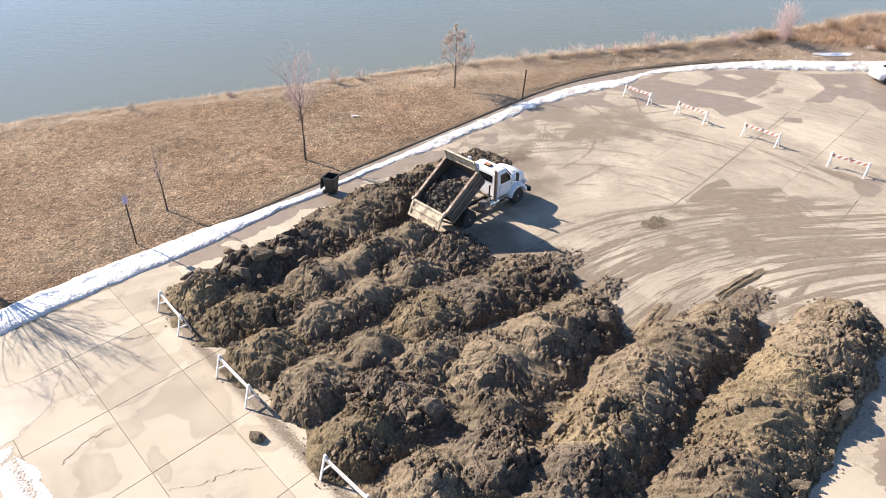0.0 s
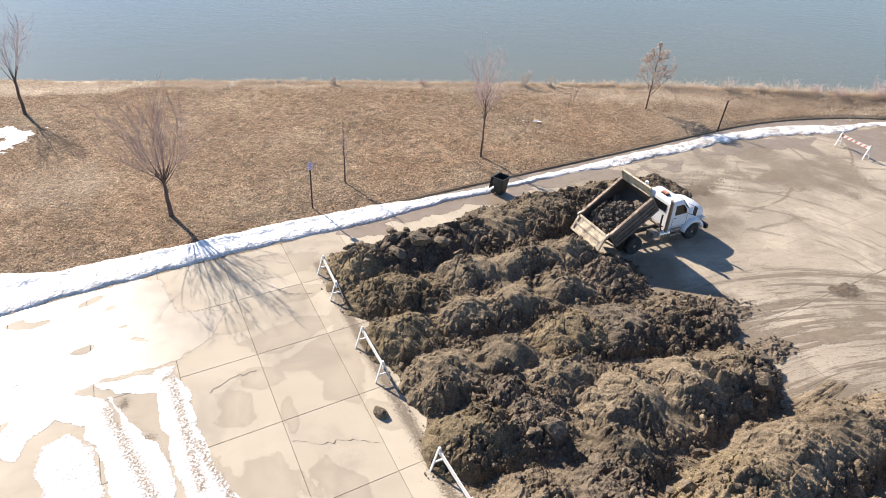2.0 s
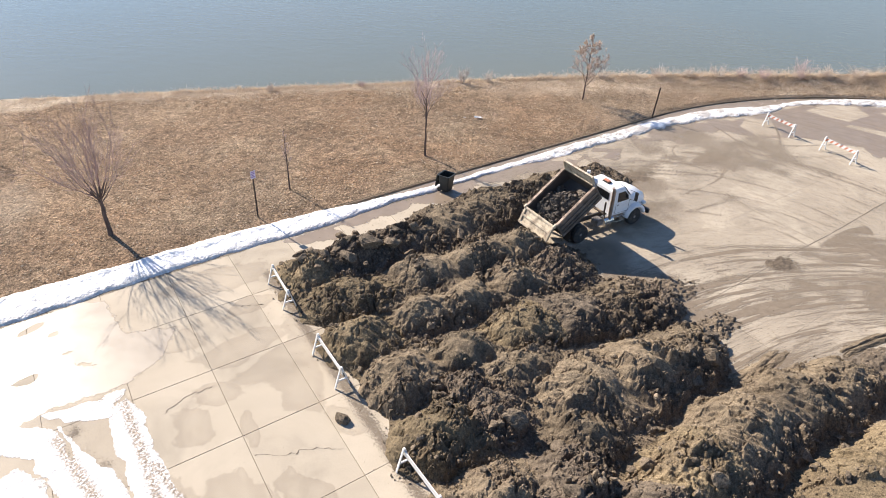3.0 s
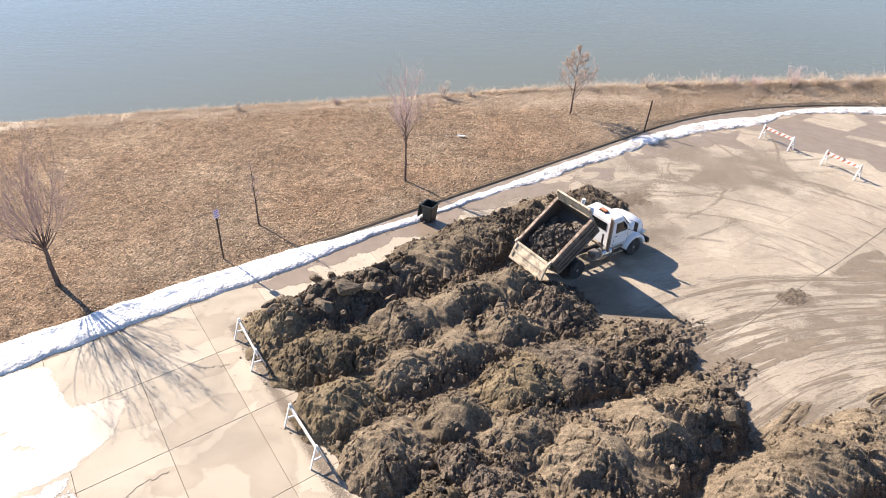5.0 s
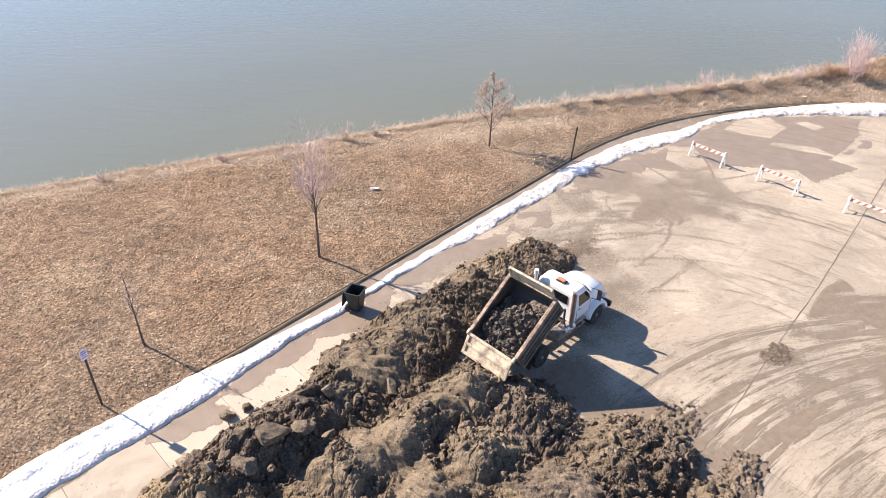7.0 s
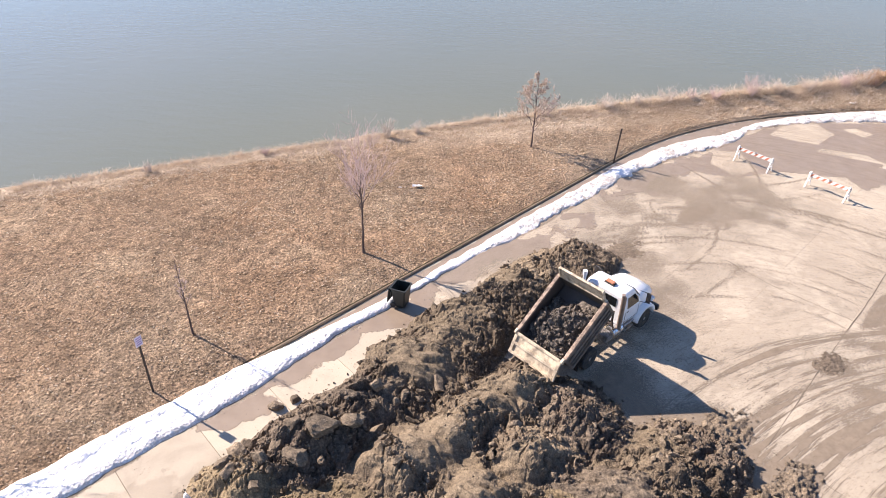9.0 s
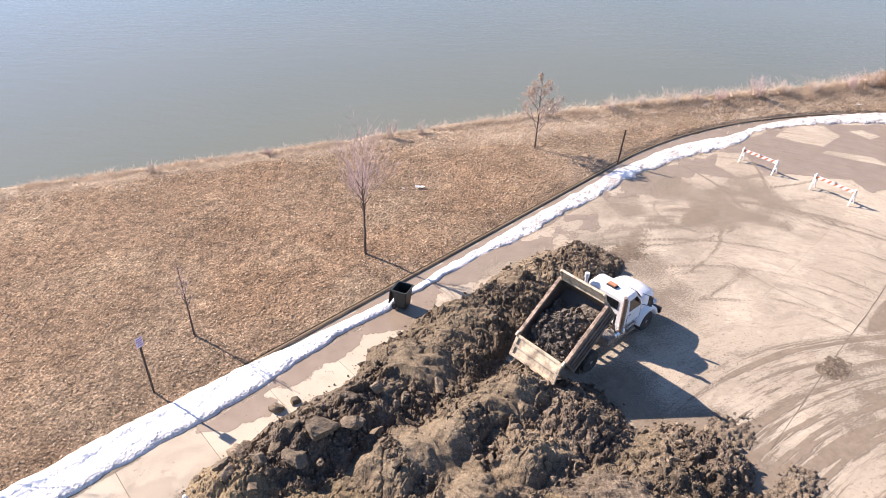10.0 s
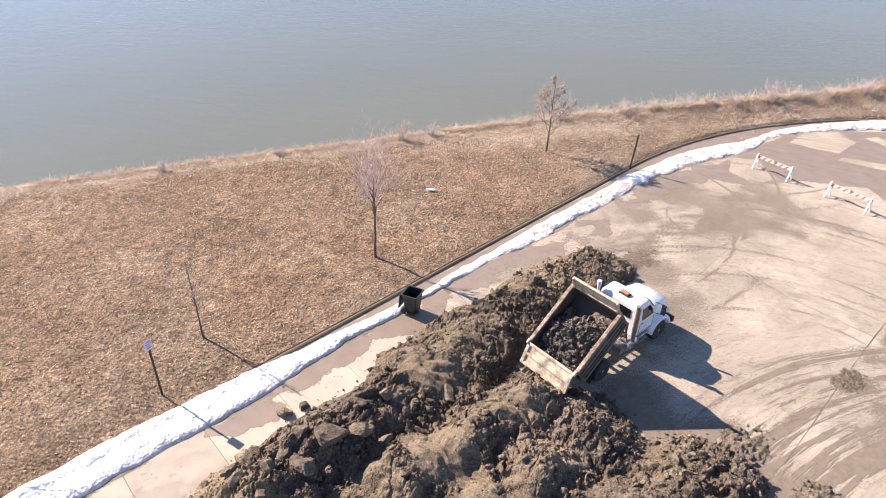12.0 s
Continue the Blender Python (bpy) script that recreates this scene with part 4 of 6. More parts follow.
# ---- heaps of dumped soil, one a load: u, v, half length, half width, height, turn, state, joined to the one before ----
SKIN, TAN, BROKE = "skin", "tan", "broke"
LOADS = [
    (3.0, -3.7, 1.9, 1.8, 0.95, 0, TAN, 0), (5.4, -4.2, 2.0, 1.8, 1.0, 0, BROKE, 1), (8.2, -4.2, 2.0, 1.7, 0.95, 0, BROKE, 1),
    (11.2, -4.4, 2.3, 2.1, 1.05, 5, SKIN, 1), (14.4, -5.0, 2.4, 2.1, 1.0, -5, SKIN, 1), (17.8, -5.2, 2.3, 1.8, 0.85, 0, SKIN, 1), (21.0, -5.1, 2.2, 1.7, 0.66, 0, SKIN, 1), (23.0, -4.9, 1.3, 1.4, 0.42, 0, BROKE, 0),
    (3.7, -1.0, 2.1, 1.6, 0.95, 10, TAN, 0), (7.2, -1.0, 1.9, 1.55, 1.05, 0, SKIN, 0), (9.8, -0.8, 2.1, 1.7, 1.15, 0, SKIN, 1), (12.6, -0.7, 2.0, 1.8, 1.15, 0, SKIN, 1), (13.8, 1.5, 1.7, 1.9, 0.85, 20, BROKE, 0),
    (2.7, 1.8, 1.7, 1.6, 1.0, 0, TAN, 0), (5.9, 1.5, 1.9, 1.5, 1.0, 5, SKIN, 0), (8.5, 1.8, 1.9, 1.4, 1.0, 0, SKIN, 1), (11.0, 1.9, 1.7, 1.6, 1.05, 0, SKIN, 0),
    (9.2, 4.7, 2.0, 1.6, 1.1, 0, TAN, 0), (11.7, 5.0, 1.9, 1.6, 1.05, 10, BROKE, 0), (13.7, 5.3, 2.0, 1.8, 0.74, 10, SKIN, 1), (15.8, 5.5, 1.6, 1.6, 0.34, 0, BROKE, 0),
    (3.2, 4.6, 1.8, 1.6, 1.05, 0, SKIN, 0), (5.9, 4.7, 1.7, 1.4, 1.05, 15, SKIN, 0), (5.0, 6.7, 1.5, 1.2, 0.78, 0, BROKE, 0), (7.4, 6.5, 1.7, 1.4, 0.95, 0, SKIN, 0),
    (3.0, 7.9, 1.9, 1.7, 1.1, 0, TAN, 0), (5.2, 7.9, 1.4, 1.3, 0.75, 0, BROKE, 0), (9.0, 8.9, 2.3, 2.1, 1.15, 0, SKIN, 0), (11.7, 9.2, 2.4, 2.1, 1.25, 0, SKIN, 1), (14.3, 9.0, 2.0, 1.7, 1.05, 0, SKIN, 1), (7.4, 10.6, 1.7, 1.5, 0.9, 0, SKIN, 0),
    (2.9, 11.1, 1.9, 1.6, 1.1, 0, SKIN, 0), (5.6, 11.9, 1.8, 1.6, 1.0, 0, BROKE, 0),
    (4.4, 14.6, 2.1, 1.7, 1.1, 0, SKIN, 0), (7.2, 14.2, 2.0, 1.7, 1.25, 0, BROKE, 1), (9.8, 13.7, 2.1, 1.8, 1.3, 0, TAN, 1), (12.8, 13.3, 2.2, 1.9, 1.35, 0, SKIN, 1), (15.6, 13.2, 2.2, 1.9, 1.25, 0, SKIN, 1), (18.2, 13.6, 1.9, 1.6, 0.95, 0, SKIN, 1),
    (4.2, 18.4, 2.4, 1.8, 1.1, 0, SKIN, 0), (7.4, 18.0, 2.3, 1.9, 1.25, 0, SKIN, 1), (10.6, 17.8, 2.3, 1.95, 1.3, 0, SKIN, 1), (13.6, 17.5, 2.2, 2.0, 1.35, 0, TAN, 1), (16.7, 17.4, 2.2, 2.0, 1.35, 0, TAN, 1), (19.6, 17.5, 2.1, 2.0, 1.3, 0, SKIN, 1), (22.0, 17.4, 1.9, 1.8, 1.1, 0, SKIN, 1),
]
HEAP_WORDS = {
    SKIN: ("rounded heap of dumped brown soil with a crumbly skin", SOIL),
    TAN: ("heap of drying tan soil with a smooth weathered flank", SOIL_TAN),
    BROKE: ("heap of dark moist soil broken into clods", SOIL_DARK),
}
GRAIN = 0.045
HEAP_U, HEAP_V = np.arange(0.2, 27.0, GRAIN), np.arange(-8.2, 21.6, GRAIN)
# stretches where the soil lies torn open: u, v, half length, half width
BROKEN = [(5.2, -4.0, 3.0, 1.5), (9.2, -3.0, 1.6, 0.8), (14.2, 10.2, 1.6, 1.1), (12.4, 5.8, 1.8, 1.0), (13.8, 1.6, 1.6, 1.3), (5.2, 6.9, 1.5, 1.0), (5.4, 8.4, 1.2, 1.0), (6.2, 12.4, 2.2, 1.0), (20.5, 18.4, 2.0, 1.4), (16.6, 19.0, 3.0, 0.8), (7.6, 15.2, 2.4, 1.0), (21.8, -5.2, 1.8, 1.2), (4.4, -0.2, 1.4, 0.7)]
# smooth faces left by the bucket: u, v, half length, half width, turn of their grooves
PRESSED = [(4.1, 4.2, 1.1, 0.45, 50), (6.0, 5.2, 1.3, 0.45, 55), (10.0, 10.0, 1.7, 0.5, 60), (11.6, 9.0, 1.6, 0.45, 62), (8.6, -0.9, 2.4, 1.0, 75), (11.6, -0.6, 1.0, 0.8, 70), (14.4, 13.6, 1.3, 0.5, 60), (16.6, 13.0, 1.0, 0.5, 60), (13.6, 17.6, 1.6, 0.5, 40), (10.9, -4.2, 1.5, 0.9, 60), (11.8, 5.0, 0.6, 0.4, 60), (8.4, 1.6, 1.4, 0.7, 75), (14.4, -0.4, 0.7, 0.5, 80)]


def soft_max(a, b, width):
    t = np.clip(0.5 + 0.5 * (a - b) / width, 0, 1)
    return b + (a - b) * t + width * t * (1 - t)


def heap_fields():
    """Height of the heaps over the lot, which load stands highest, and where the soil is broken or pressed smooth."""
    U, V = np.meshgrid(HEAP_U, HEAP_V, indexing="ij")
    wu = U + 1.1 * (fbm(U * 0.55, V * 0.55, 3, 51) - 0.5) + 0.30 * (fbm(U * 2.2, V * 2.2, 3, 66) - 0.5)
    wv = V + 0.9 * (fbm(U * 0.55, V * 0.55, 3, 52) - 0.5) + 0.30 * (fbm(U * 2.2, V * 2.2, 3, 67) - 0.5)
    base, best, owner = np.full_like(U, -0.3), np.full_like(U, -0.3), np.zeros(U.shape, int)
    crowd, across_load = np.zeros_like(U), np.zeros_like(U)
    for k, (mu, mv, lu, lv, tall, turn, _, joined) in enumerate(LOADS):
        c, d = math.cos(radians(turn)), math.sin(radians(turn))
        a, b = ((wu - mu) * c + (wv - mv) * d) / lu, ((wv - mv) * c - (wu - mu) * d) / lv
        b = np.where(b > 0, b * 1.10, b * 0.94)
        r = (np.abs(a) ** 2.3 + np.abs(b) ** 2.3) ** (1 / 2.3)
        top = 1.06 * tall * (1 - (r / 1.05) ** 1.75)
        if joined:
            pu, pv, _, plv, ptall = LOADS[k - 1][:5]
            du, dv = pu - mu, pv - mv
            t = np.clip(((wu - mu) * du + (wv - mv) * dv) / (du * du + dv * dv), 0, 1)
            e = np.hypot(wu - mu - t * du, wv - mv - t * dv) / (lv + (plv - lv) * t)
            top = soft_max(top, 0.84 * (tall + (ptall - tall) * t) * (1 - (e / 1.05) ** 1.7), 0.10)
        crowd = crowd + np.exp(-1.5 * r * r)
        mine = top > best
        owner, best, across_load = np.where(mine, k, owner), np.where(mine, top, best), np.where(mine, b, across_load)
        base = soft_max(base, top, 0.07)
    base = soft_max(base, (0.20 + 0.32 * step(11.0, 8.5, V) - 0.12 * step(-2.0, -3.5, V)) * step(0.16, 0.75, crowd) * (0.8 + 0.4 * fbm(U * 0.9, V * 0.9, 3, 65)) - 0.02, 0.10)
    base = np.where((best <= 0) & (crowd < 0.2), np.minimum(base, 0.0), base)
    skirt = step(0.0, 0.35, base)
    torn = np.isin(owner, [k for k, load in enumerate(LOADS) if load[6] == BROKE])
    broken = np.clip(2.2 * (blobs(wu, wv, BROKEN) - 0.42), 0, 1)
    mottle = fbm(U * 0.8, V * 0.8, 4, 55)
    broken = np.maximum(broken, 0.75 * step(0.55, 0.66, mottle + 0.07 * torn))
    # each load's +v side also counts as broken, so it is darker
    broken = np.maximum(broken, 0.8 * step(0.35, 0.8, across_load + 1.1 * (mottle - 0.5)))
    pressed, comb = np.zeros_like(U), np.zeros_like(U)
    for pu, pv, lu, lv, turn in PRESSED:
        c, d = math.cos(radians(turn)), math.sin(radians(turn))
        a, b = (wu - pu) * c + (wv - pv) * d, (wv - pv) * c - (wu - pu) * d
        mask = step(1.1, 0.75, np.hypot(a / lu, b / lv))
        pressed = np.maximum(pressed, mask)
        comb = np.where(mask > 0.02, value_noise(a * 0.6, b * 3.0, 62) + 0.6 * value_noise(a * 1.1, b * 6.5, 63) - 0.8, comb)
    pressed = pressed * step(0.25, 0.5, base)
    broken = broken * (1 - pressed)
    f1, f2, who = cells(wu * 2.0, wv * 2.0, 4)
    block = np.where(who > 0.5, step(0.0, 0.14, f2 - f1) * (who - 0.25), 0.0)
    g1, g2, gwho = cells(wu * 4.2, wv * 4.2, 6)
    lump = step(0.0, 0.18, g2 - g1) * gwho
    e1, e2, ewho = cells(U * 8.0, V * 8.0, 9)
    crumb = step(0.0, 0.25, e2 - e1) * ewho
    ripple = np.abs(fbm(U * 1.3, V * 1.3, 4, 68) - 0.5)
    detail = 0.22 * (fbm(U * 0.7, V * 0.7, 3, 56) - 0.5) + 0.12 * (fbm(U * 2.0, V * 2.0, 3, 59) - 0.5) - (0.07 + 0.15 * broken) * step(0.05, 0.0, ripple) * (1 - pressed)
    big, _ = facets(wu * 1.25, wv * 1.25, 11)
    mid, _ = facets(wu * 2.9 + 0.6 * wv, wv * 2.9, 12)
    small, _ = facets(U * 6.5, V * 6.5 + 1.5 * U, 13)
    chunk = 0.36 * big * (0.34 + 0.76 * broken) + 0.17 * mid * (0.10 + 0.95 * broken) + 0.08 * small * (0.22 + 0.8 * broken)
    fine = chunk * (1 - 0.75 * pressed) + broken * (0.09 * block + 0.03 * lump + 0.02 * crumb) + 0.022 * crumb * (1 - pressed)
    fine = fine + 0.06 * (fbm(U * 4, V * 4, 3, 57) - 0.5) * (1 - 0.8 * pressed) + 0.22 * comb * pressed
    ledge = value_noise((U * 0.5 + V * 0.87) * 0.9, (V * 0.5 - U * 0.87) * 3.4, 69) + 0.6 * value_noise((U * 0.5 + V * 0.87) * 2.0, (V * 0.5 - U * 0.87) * 7.5, 70)
    scratch = value_noise((U * 0.5 + V * 0.87) * 1.6, (V * 0.5 - U * 0.87) * 11.0, 71) - 0.5
    fine = fine + (0.21 * (ledge - 0.8) + 0.08 * scratch) * (1 - broken) * (1 - pressed)
    slope = np.hypot(*np.gradient(base, GRAIN))
    fine = fine * (1 - 0.25 * step(0.9, 1.6, slope))
    height = base + skirt * (detail + fine)
    height = np.where(base > 0.004, np.maximum(height, 0.012 + 0.08 * base), -0.02)
    return U, V, height, owner, base, broken, pressed


HU, HV, HEIGHT, OWNER, HEAP_BASE, HEAP_BROKEN, HEAP_SLAB = heap_fields()


def heap_z(u, v):
    i = int(np.clip(round((u - HEAP_U[0]) / GRAIN), 0, len(HEAP_U) - 1))
    j = int(np.clip(round((v - HEAP_V[0]) / GRAIN), 0, len(HEAP_V) - 1))
    return max(0.0, float(HEIGHT[i, j]))


def tidy_owner(own):
    """Each load keeps its largest patch of ground; its stray bits pass to the load beside them, and lone crumbs go."""
    for _ in range(4):
        label, sizes, rows, cols = np.full(own.shape, -1), [], *own.shape
        for a, b in zip(*np.nonzero(own >= 0)):
            if label[a, b] >= 0:
                continue
            mark, k, todo, count = len(sizes), own[a, b], [(a, b)], 0
            label[a, b] = mark
            while todo:
                i, j = todo.pop()
                count += 1
                for p, q in ((i + 1, j), (i - 1, j), (i, j + 1), (i, j - 1)):
                    if 0 <= p < rows and 0 <= q < cols and label[p, q] < 0 and own[p, q] == k:
                        label[p, q] = mark
                        todo.append((p, q))
            sizes.append((count, k))
        largest = {}
        for mark, (count, k) in enumerate(sizes):
            if k not in largest or count > sizes[largest[k]][0]:
                largest[k] = mark
        stray = (own >= 0) & ~np.isin(label, list(largest.values()))
        if not stray.any():
            break
        own = np.where(stray, -2, own)
        for _ in range(60):
            for axis, way in ((0, 1), (0, -1), (1, 1), (1, -1)):
                beside = np.roll(own, way, axis)
                own = np.where((own == -2) & (beside >= 0), beside, own)
        own = np.where(own == -2, -1, own)
    return own


def build_heaps():
    X, Y = lot(HU, HV)
    built = (HEIGHT[:-1, :-1] > 0) | (HEIGHT[1:, 1:] > 0) | (HEIGHT[1:, :-1] > 0) | (HEIGHT[:-1, 1:] > 0)
    own = tidy_owner(np.where(built, OWNER[:-1, :-1], -1))
    built &= own >= 0
    for k, load in enumerate(LOADS):
        label, material = HEAP_WORDS[load[6]]
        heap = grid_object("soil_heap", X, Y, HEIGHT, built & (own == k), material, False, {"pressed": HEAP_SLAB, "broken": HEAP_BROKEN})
        tagged(heap, label, "soil heap", "dumped loads of soil")


build_heaps()


def lump_mesh(name, seed, level, rough=0.35):
    rng = random.Random(seed)
    bm = bmesh.new()
    bmesh.ops.create_icosphere(bm, subdivisions=level, radius=1.0)
    off = Vector((rng.uniform(0, 50), rng.uniform(0, 50), rng.uniform(0, 50)))
    cuts = [(Vector((rng.gauss(0, 1), rng.gauss(0, 1), rng.gauss(0, 1))).normalized(), rng.uniform(0.40, 0.75)) for _ in range(9)]
    for v in bm.verts:
        p = v.co.copy()
        for n, d in cuts:
            over = p.dot(n) - d
            if over > 0:
                p -= n * over * 0.9
        p *= 1 + rough * 0.5 * noise.noise(p * 2.2 + off) + rough * 0.25 * noise.noise(p * 6 + off)
        v.co = Vector((p.x, p.y * rng.choice((1.0,)), p.z * 0.8))
    me = bpy.data.meshes.new(name)
    bm.to_mesh(me)
    bm.free()
    me.materials.append(CLOD)
    return me


CLOD_MESHES = [lump_mesh("soil_clod", 60 + k, 3) for k in range(6)]
CLODS = [(0.45, 5.05, 0.42), (14.3, 10.3, 0.55), (16.6, 19.2, 0.55), (14.2, 17.2, 0.38), (9.4, 14.6, 0.45), (13.7, 15.0, 0.42), (5.4, 8.9, 0.55), (5.1, 12.3, 0.45), (10.8, -2.9, 0.5), (6.4, -6.4, 0.30), (5.7, -6.6, 0.36), (6.0, -3.6, 0.66), (7.0, -3.3, 0.58), (22.3, 18.9, 0.4)]
CLODS_MORE = [(2.6, -4.2, 0.38), (3.7, -4.0, 0.46), (4.6, -3.3, 0.54), (5.2, -4.4, 0.44), (5.4, -2.9, 0.3), (6.6, -4.6, 0.34), (7.6, -4.4, 0.4), (8.6, -4.0, 0.34), (4.0, -5.6, 0.3), (7.6, -2.7, 0.36), (9.4, -3.4, 0.34), (17.6, 12.0, 0.36), (15.9, 9.0, 0.44), (15.4, 8.0, 0.34), (4.3, -4.2, 0.42), (3.4, -5.2, 0.42), (2.7, -4.8, 0.4), (8.2, -3.6, 0.36), (3.0, -3.2, 0.34), (13.7, 9.6, 0.35), (14.9, 9.7, 0.3), (13.2, 10.6, 0.3), (11.4, 0.6, 0.34), (7.1, 15.8, 0.45), (12.2, 19.4, 0.5), (8.4, 12.5, 0.42), (6.3, 10.4, 0.38), (18.8, 19.0, 0.34), (10.6, 15.9, 0.36), (17.2, 6.1, 0.3), (9.6, -6.4, 0.22), (12.0, -6.9, 0.2)]


def build_clods():
    rng = random.Random(11)
    for k, (u, v, size) in enumerate(CLODS + CLODS_MORE):
        x, y = lot(u, v)
        clod = new("soil_clod", CLOD_MESHES[k % len(CLOD_MESHES)])
        z = heap_z(u, v)
        clod.matrix_world = pose(x, y, z + size * (0.16 if v < -2.5 and u < 10 else 0.06), rng.uniform(-30, 30), rng.uniform(-30, 30), rng.uniform(0, 360)) @ Matrix.Diagonal((size, size * rng.uniform(0.65, 0.9), size * rng.uniform(0.7, 0.95), 1))
        where = "lying on the concrete" if z < 0.05 else "lying on the soil heap"
        tagged(clod, "large block of compacted brown soil " + where, "soil clod", "large soil clods")


build_clods()


def crumb_shapes(level, seed, count):
    """Places and triangles of some jagged crumbs."""
    shapes = [lump_mesh("crumb", seed + k, level, 0.6) for k in range(count)]
    return [np.array([v.co for v in me.vertices]) for me in shapes], np.array([list(p.vertices) for p in shapes[0].polygons])


def strewn(name, count, level, low, high, power, seed, label, thin):
    """Clods strewn over the heaps, thickest where the soil lies broken, and along their feet."""
    rng = np.random.RandomState(seed)
    shapes, faces = crumb_shapes(level, 80 + seed, 6)
    n = count * 5
    u, v = rng.uniform(0.4, 26.5, n), rng.uniform(-8, 21.3, n)
    i = np.clip(((u - HEAP_U[0]) / GRAIN).astype(int), 0, len(HEAP_U) - 1)
    j = np.clip(((v - HEAP_V[0]) / GRAIN).astype(int), 0, len(HEAP_V) - 1)
    broken = HEAP_BROKEN[i, j]
    foot = HEAP_BASE[i, j] <= 0.01
    reach = np.maximum.reduce([HEAP_BASE[np.clip(i + a, 0, len(HEAP_U) - 1), np.clip(j + b, 0, len(HEAP_V) - 1)] for a, b in ((8, 0), (-8, 0), (0, 8), (0, -8))])
    odds = np.where(foot, np.where(reach > 0.03, 0.10, 0.0), thin + 0.95 * broken + 0.25 * (HEAP_BASE[i, j] < 0.5)) * (1 - 0.5 * HEAP_SLAB[i, j])
    pick = np.nonzero(rng.rand(n) < odds)[0][:count]
    verts, polys, start = [], [], 0
    for k in pick:
        size = low + (high - low) * rng.rand() ** power
        if foot[k]:
            size = min(size, 0.07)
        x, y = lot(u[k], v[k])
        turn = np.array(Euler(rng.uniform(0, 6.28, 3)).to_matrix())
        co = shapes[k % 6] @ turn.T * size * rng.uniform(0.6, 1.25, 3) + np.array((x, y, max(0.0, HEIGHT[i[k], j[k]]) + size * 0.3))
        verts.append(co)
        polys.append(faces + start)
        start += len(co)
    ob = mesh_object(name, np.concatenate(verts).tolist(), np.concatenate(polys).tolist(), CLOD)
    tagged(ob, label, "soil crumbs", kind="stuff")


strewn("soil_crumbs", 42000, 1, 0.014, 0.062, 2.4, 12, "small crumbs of soil strewn over the heaps", 0.18)
strewn("loose_rubble", 2200, 2, 0.06, 0.22, 3.2, 13, "broken clods of soil lying over the heaps", 0.03)


def spill(u, v, ru, rv, tall, label, seed):
    """A low scatter of loose soil on the concrete."""
    g = np.linspace(-1.2, 1.2, 64)
    P, Q = np.meshgrid(g, g, indexing="ij")
    X, Y = lot(u + ru * P, v + rv * Q)
    lump = fbm(X * 5, Y * 5, 3, seed)
    f1, _, who = cells(X * 7, Y * 7, seed)
    Z = tall * (1 - np.hypot(P, Q) + 0.9 * (fbm(X * 1.4, Y * 1.4, 3, seed + 1) - 0.5)) + tall * 0.9 * (lump - 0.5) + tall * 0.7 * (0.4 - f1) * who
    keep = (Z[:-1, :-1] > 0) & (Z[1:, 1:] > 0)
    ob = grid_object("soil_spill", X, Y, np.maximum(Z, 0.004), keep, SOIL_DARK)
    tagged(ob, label, "spilled soil", "soil spills")


spill(24.5, 6.65, 0.8, 0.55, 0.07, "small lump of dark spilled soil on the concrete", 71)
spill(25.0, -4.2, 1.3, 0.9, 0.035, "thin scatter of dark soil behind the truck", 72)
spill(21.4, 13.6, 1.5, 0.9, 0.20, "low apron of trodden mud at the end of a heap", 75)
spill(17.0, 5.6, 1.8, 0.9, 0.26, "low apron of crumbled soil beside the tyre tracks", 76)
spill(17.0, 8.4, 1.2, 0.7, 0.26, "low apron of crumbled soil between the heaps", 77)


def wheel_rut(start, end, bow, half, seed, label):
    """Ridges of mud squeezed up beside a wheel's path from start to end."""
    a, b = np.array(start), np.array(end)
    way = (b - a) / np.linalg.norm(b - a)
    side = np.array((-way[1], way[0]))
    t, w = np.linspace(0, 1, 90), np.linspace(-1, 1, 40)
    T, W = np.meshgrid(t, w, indexing="ij")
    sway = bow * 4 * T * (1 - T) + 0.08 * (fbm(T * 6, T * 0, 3, seed) - 0.5)
    u = a[0] + (b[0] - a[0]) * T + side[0] * (W * half + sway)
    v = a[1] + (b[1] - a[1]) * T + side[1] * (W * half + sway)
    X, Y = lot(u, v)
    ridge = np.abs(np.sin(W * 4.2 + 1.5 * (fbm(T * 3, W, 2, seed + 2) - 0.5))) ** 0.7
    torn = fbm(T * 9, W * 2.2, 3, seed + 1)
    Z = 0.10 * (1 - W ** 2) * (0.25 + ridge) * step(0.0, 0.12, T) * step(1.0, 0.6, T) * (0.1 + 1.6 * torn) - 0.05 * step(0.45, 0.7, torn)
    Z = Z + 0.03 * (fbm(X * 9, Y * 9, 2, seed + 3) - 0.5) * (Z > 0.03)
    keep = (Z[:-1, :-1] > 0.005) & (Z[1:, 1:] > 0.005)
    ob = grid_object("wheel_rut", X, Y, np.maximum(Z, 0.006), keep, SOIL, False)
    tagged(ob, label, "wheel rut", "mud ruts")


wheel_rut((14.6, 11.2), (19.0, 10.8), 0.15, 0.42, 81, "torn mud ridges in the wheel path between two heaps")
wheel_rut((20.2, 12.4), (24.8, 13.0), -0.10, 0.34, 84, "torn mud ridges beside the tyre tracks")

BED = pose(-1.42, -0.06, 0.92, 0, -36, 0) @ Matrix.Diagonal((1, 1.06, 1, 1))
GATE = 62.0


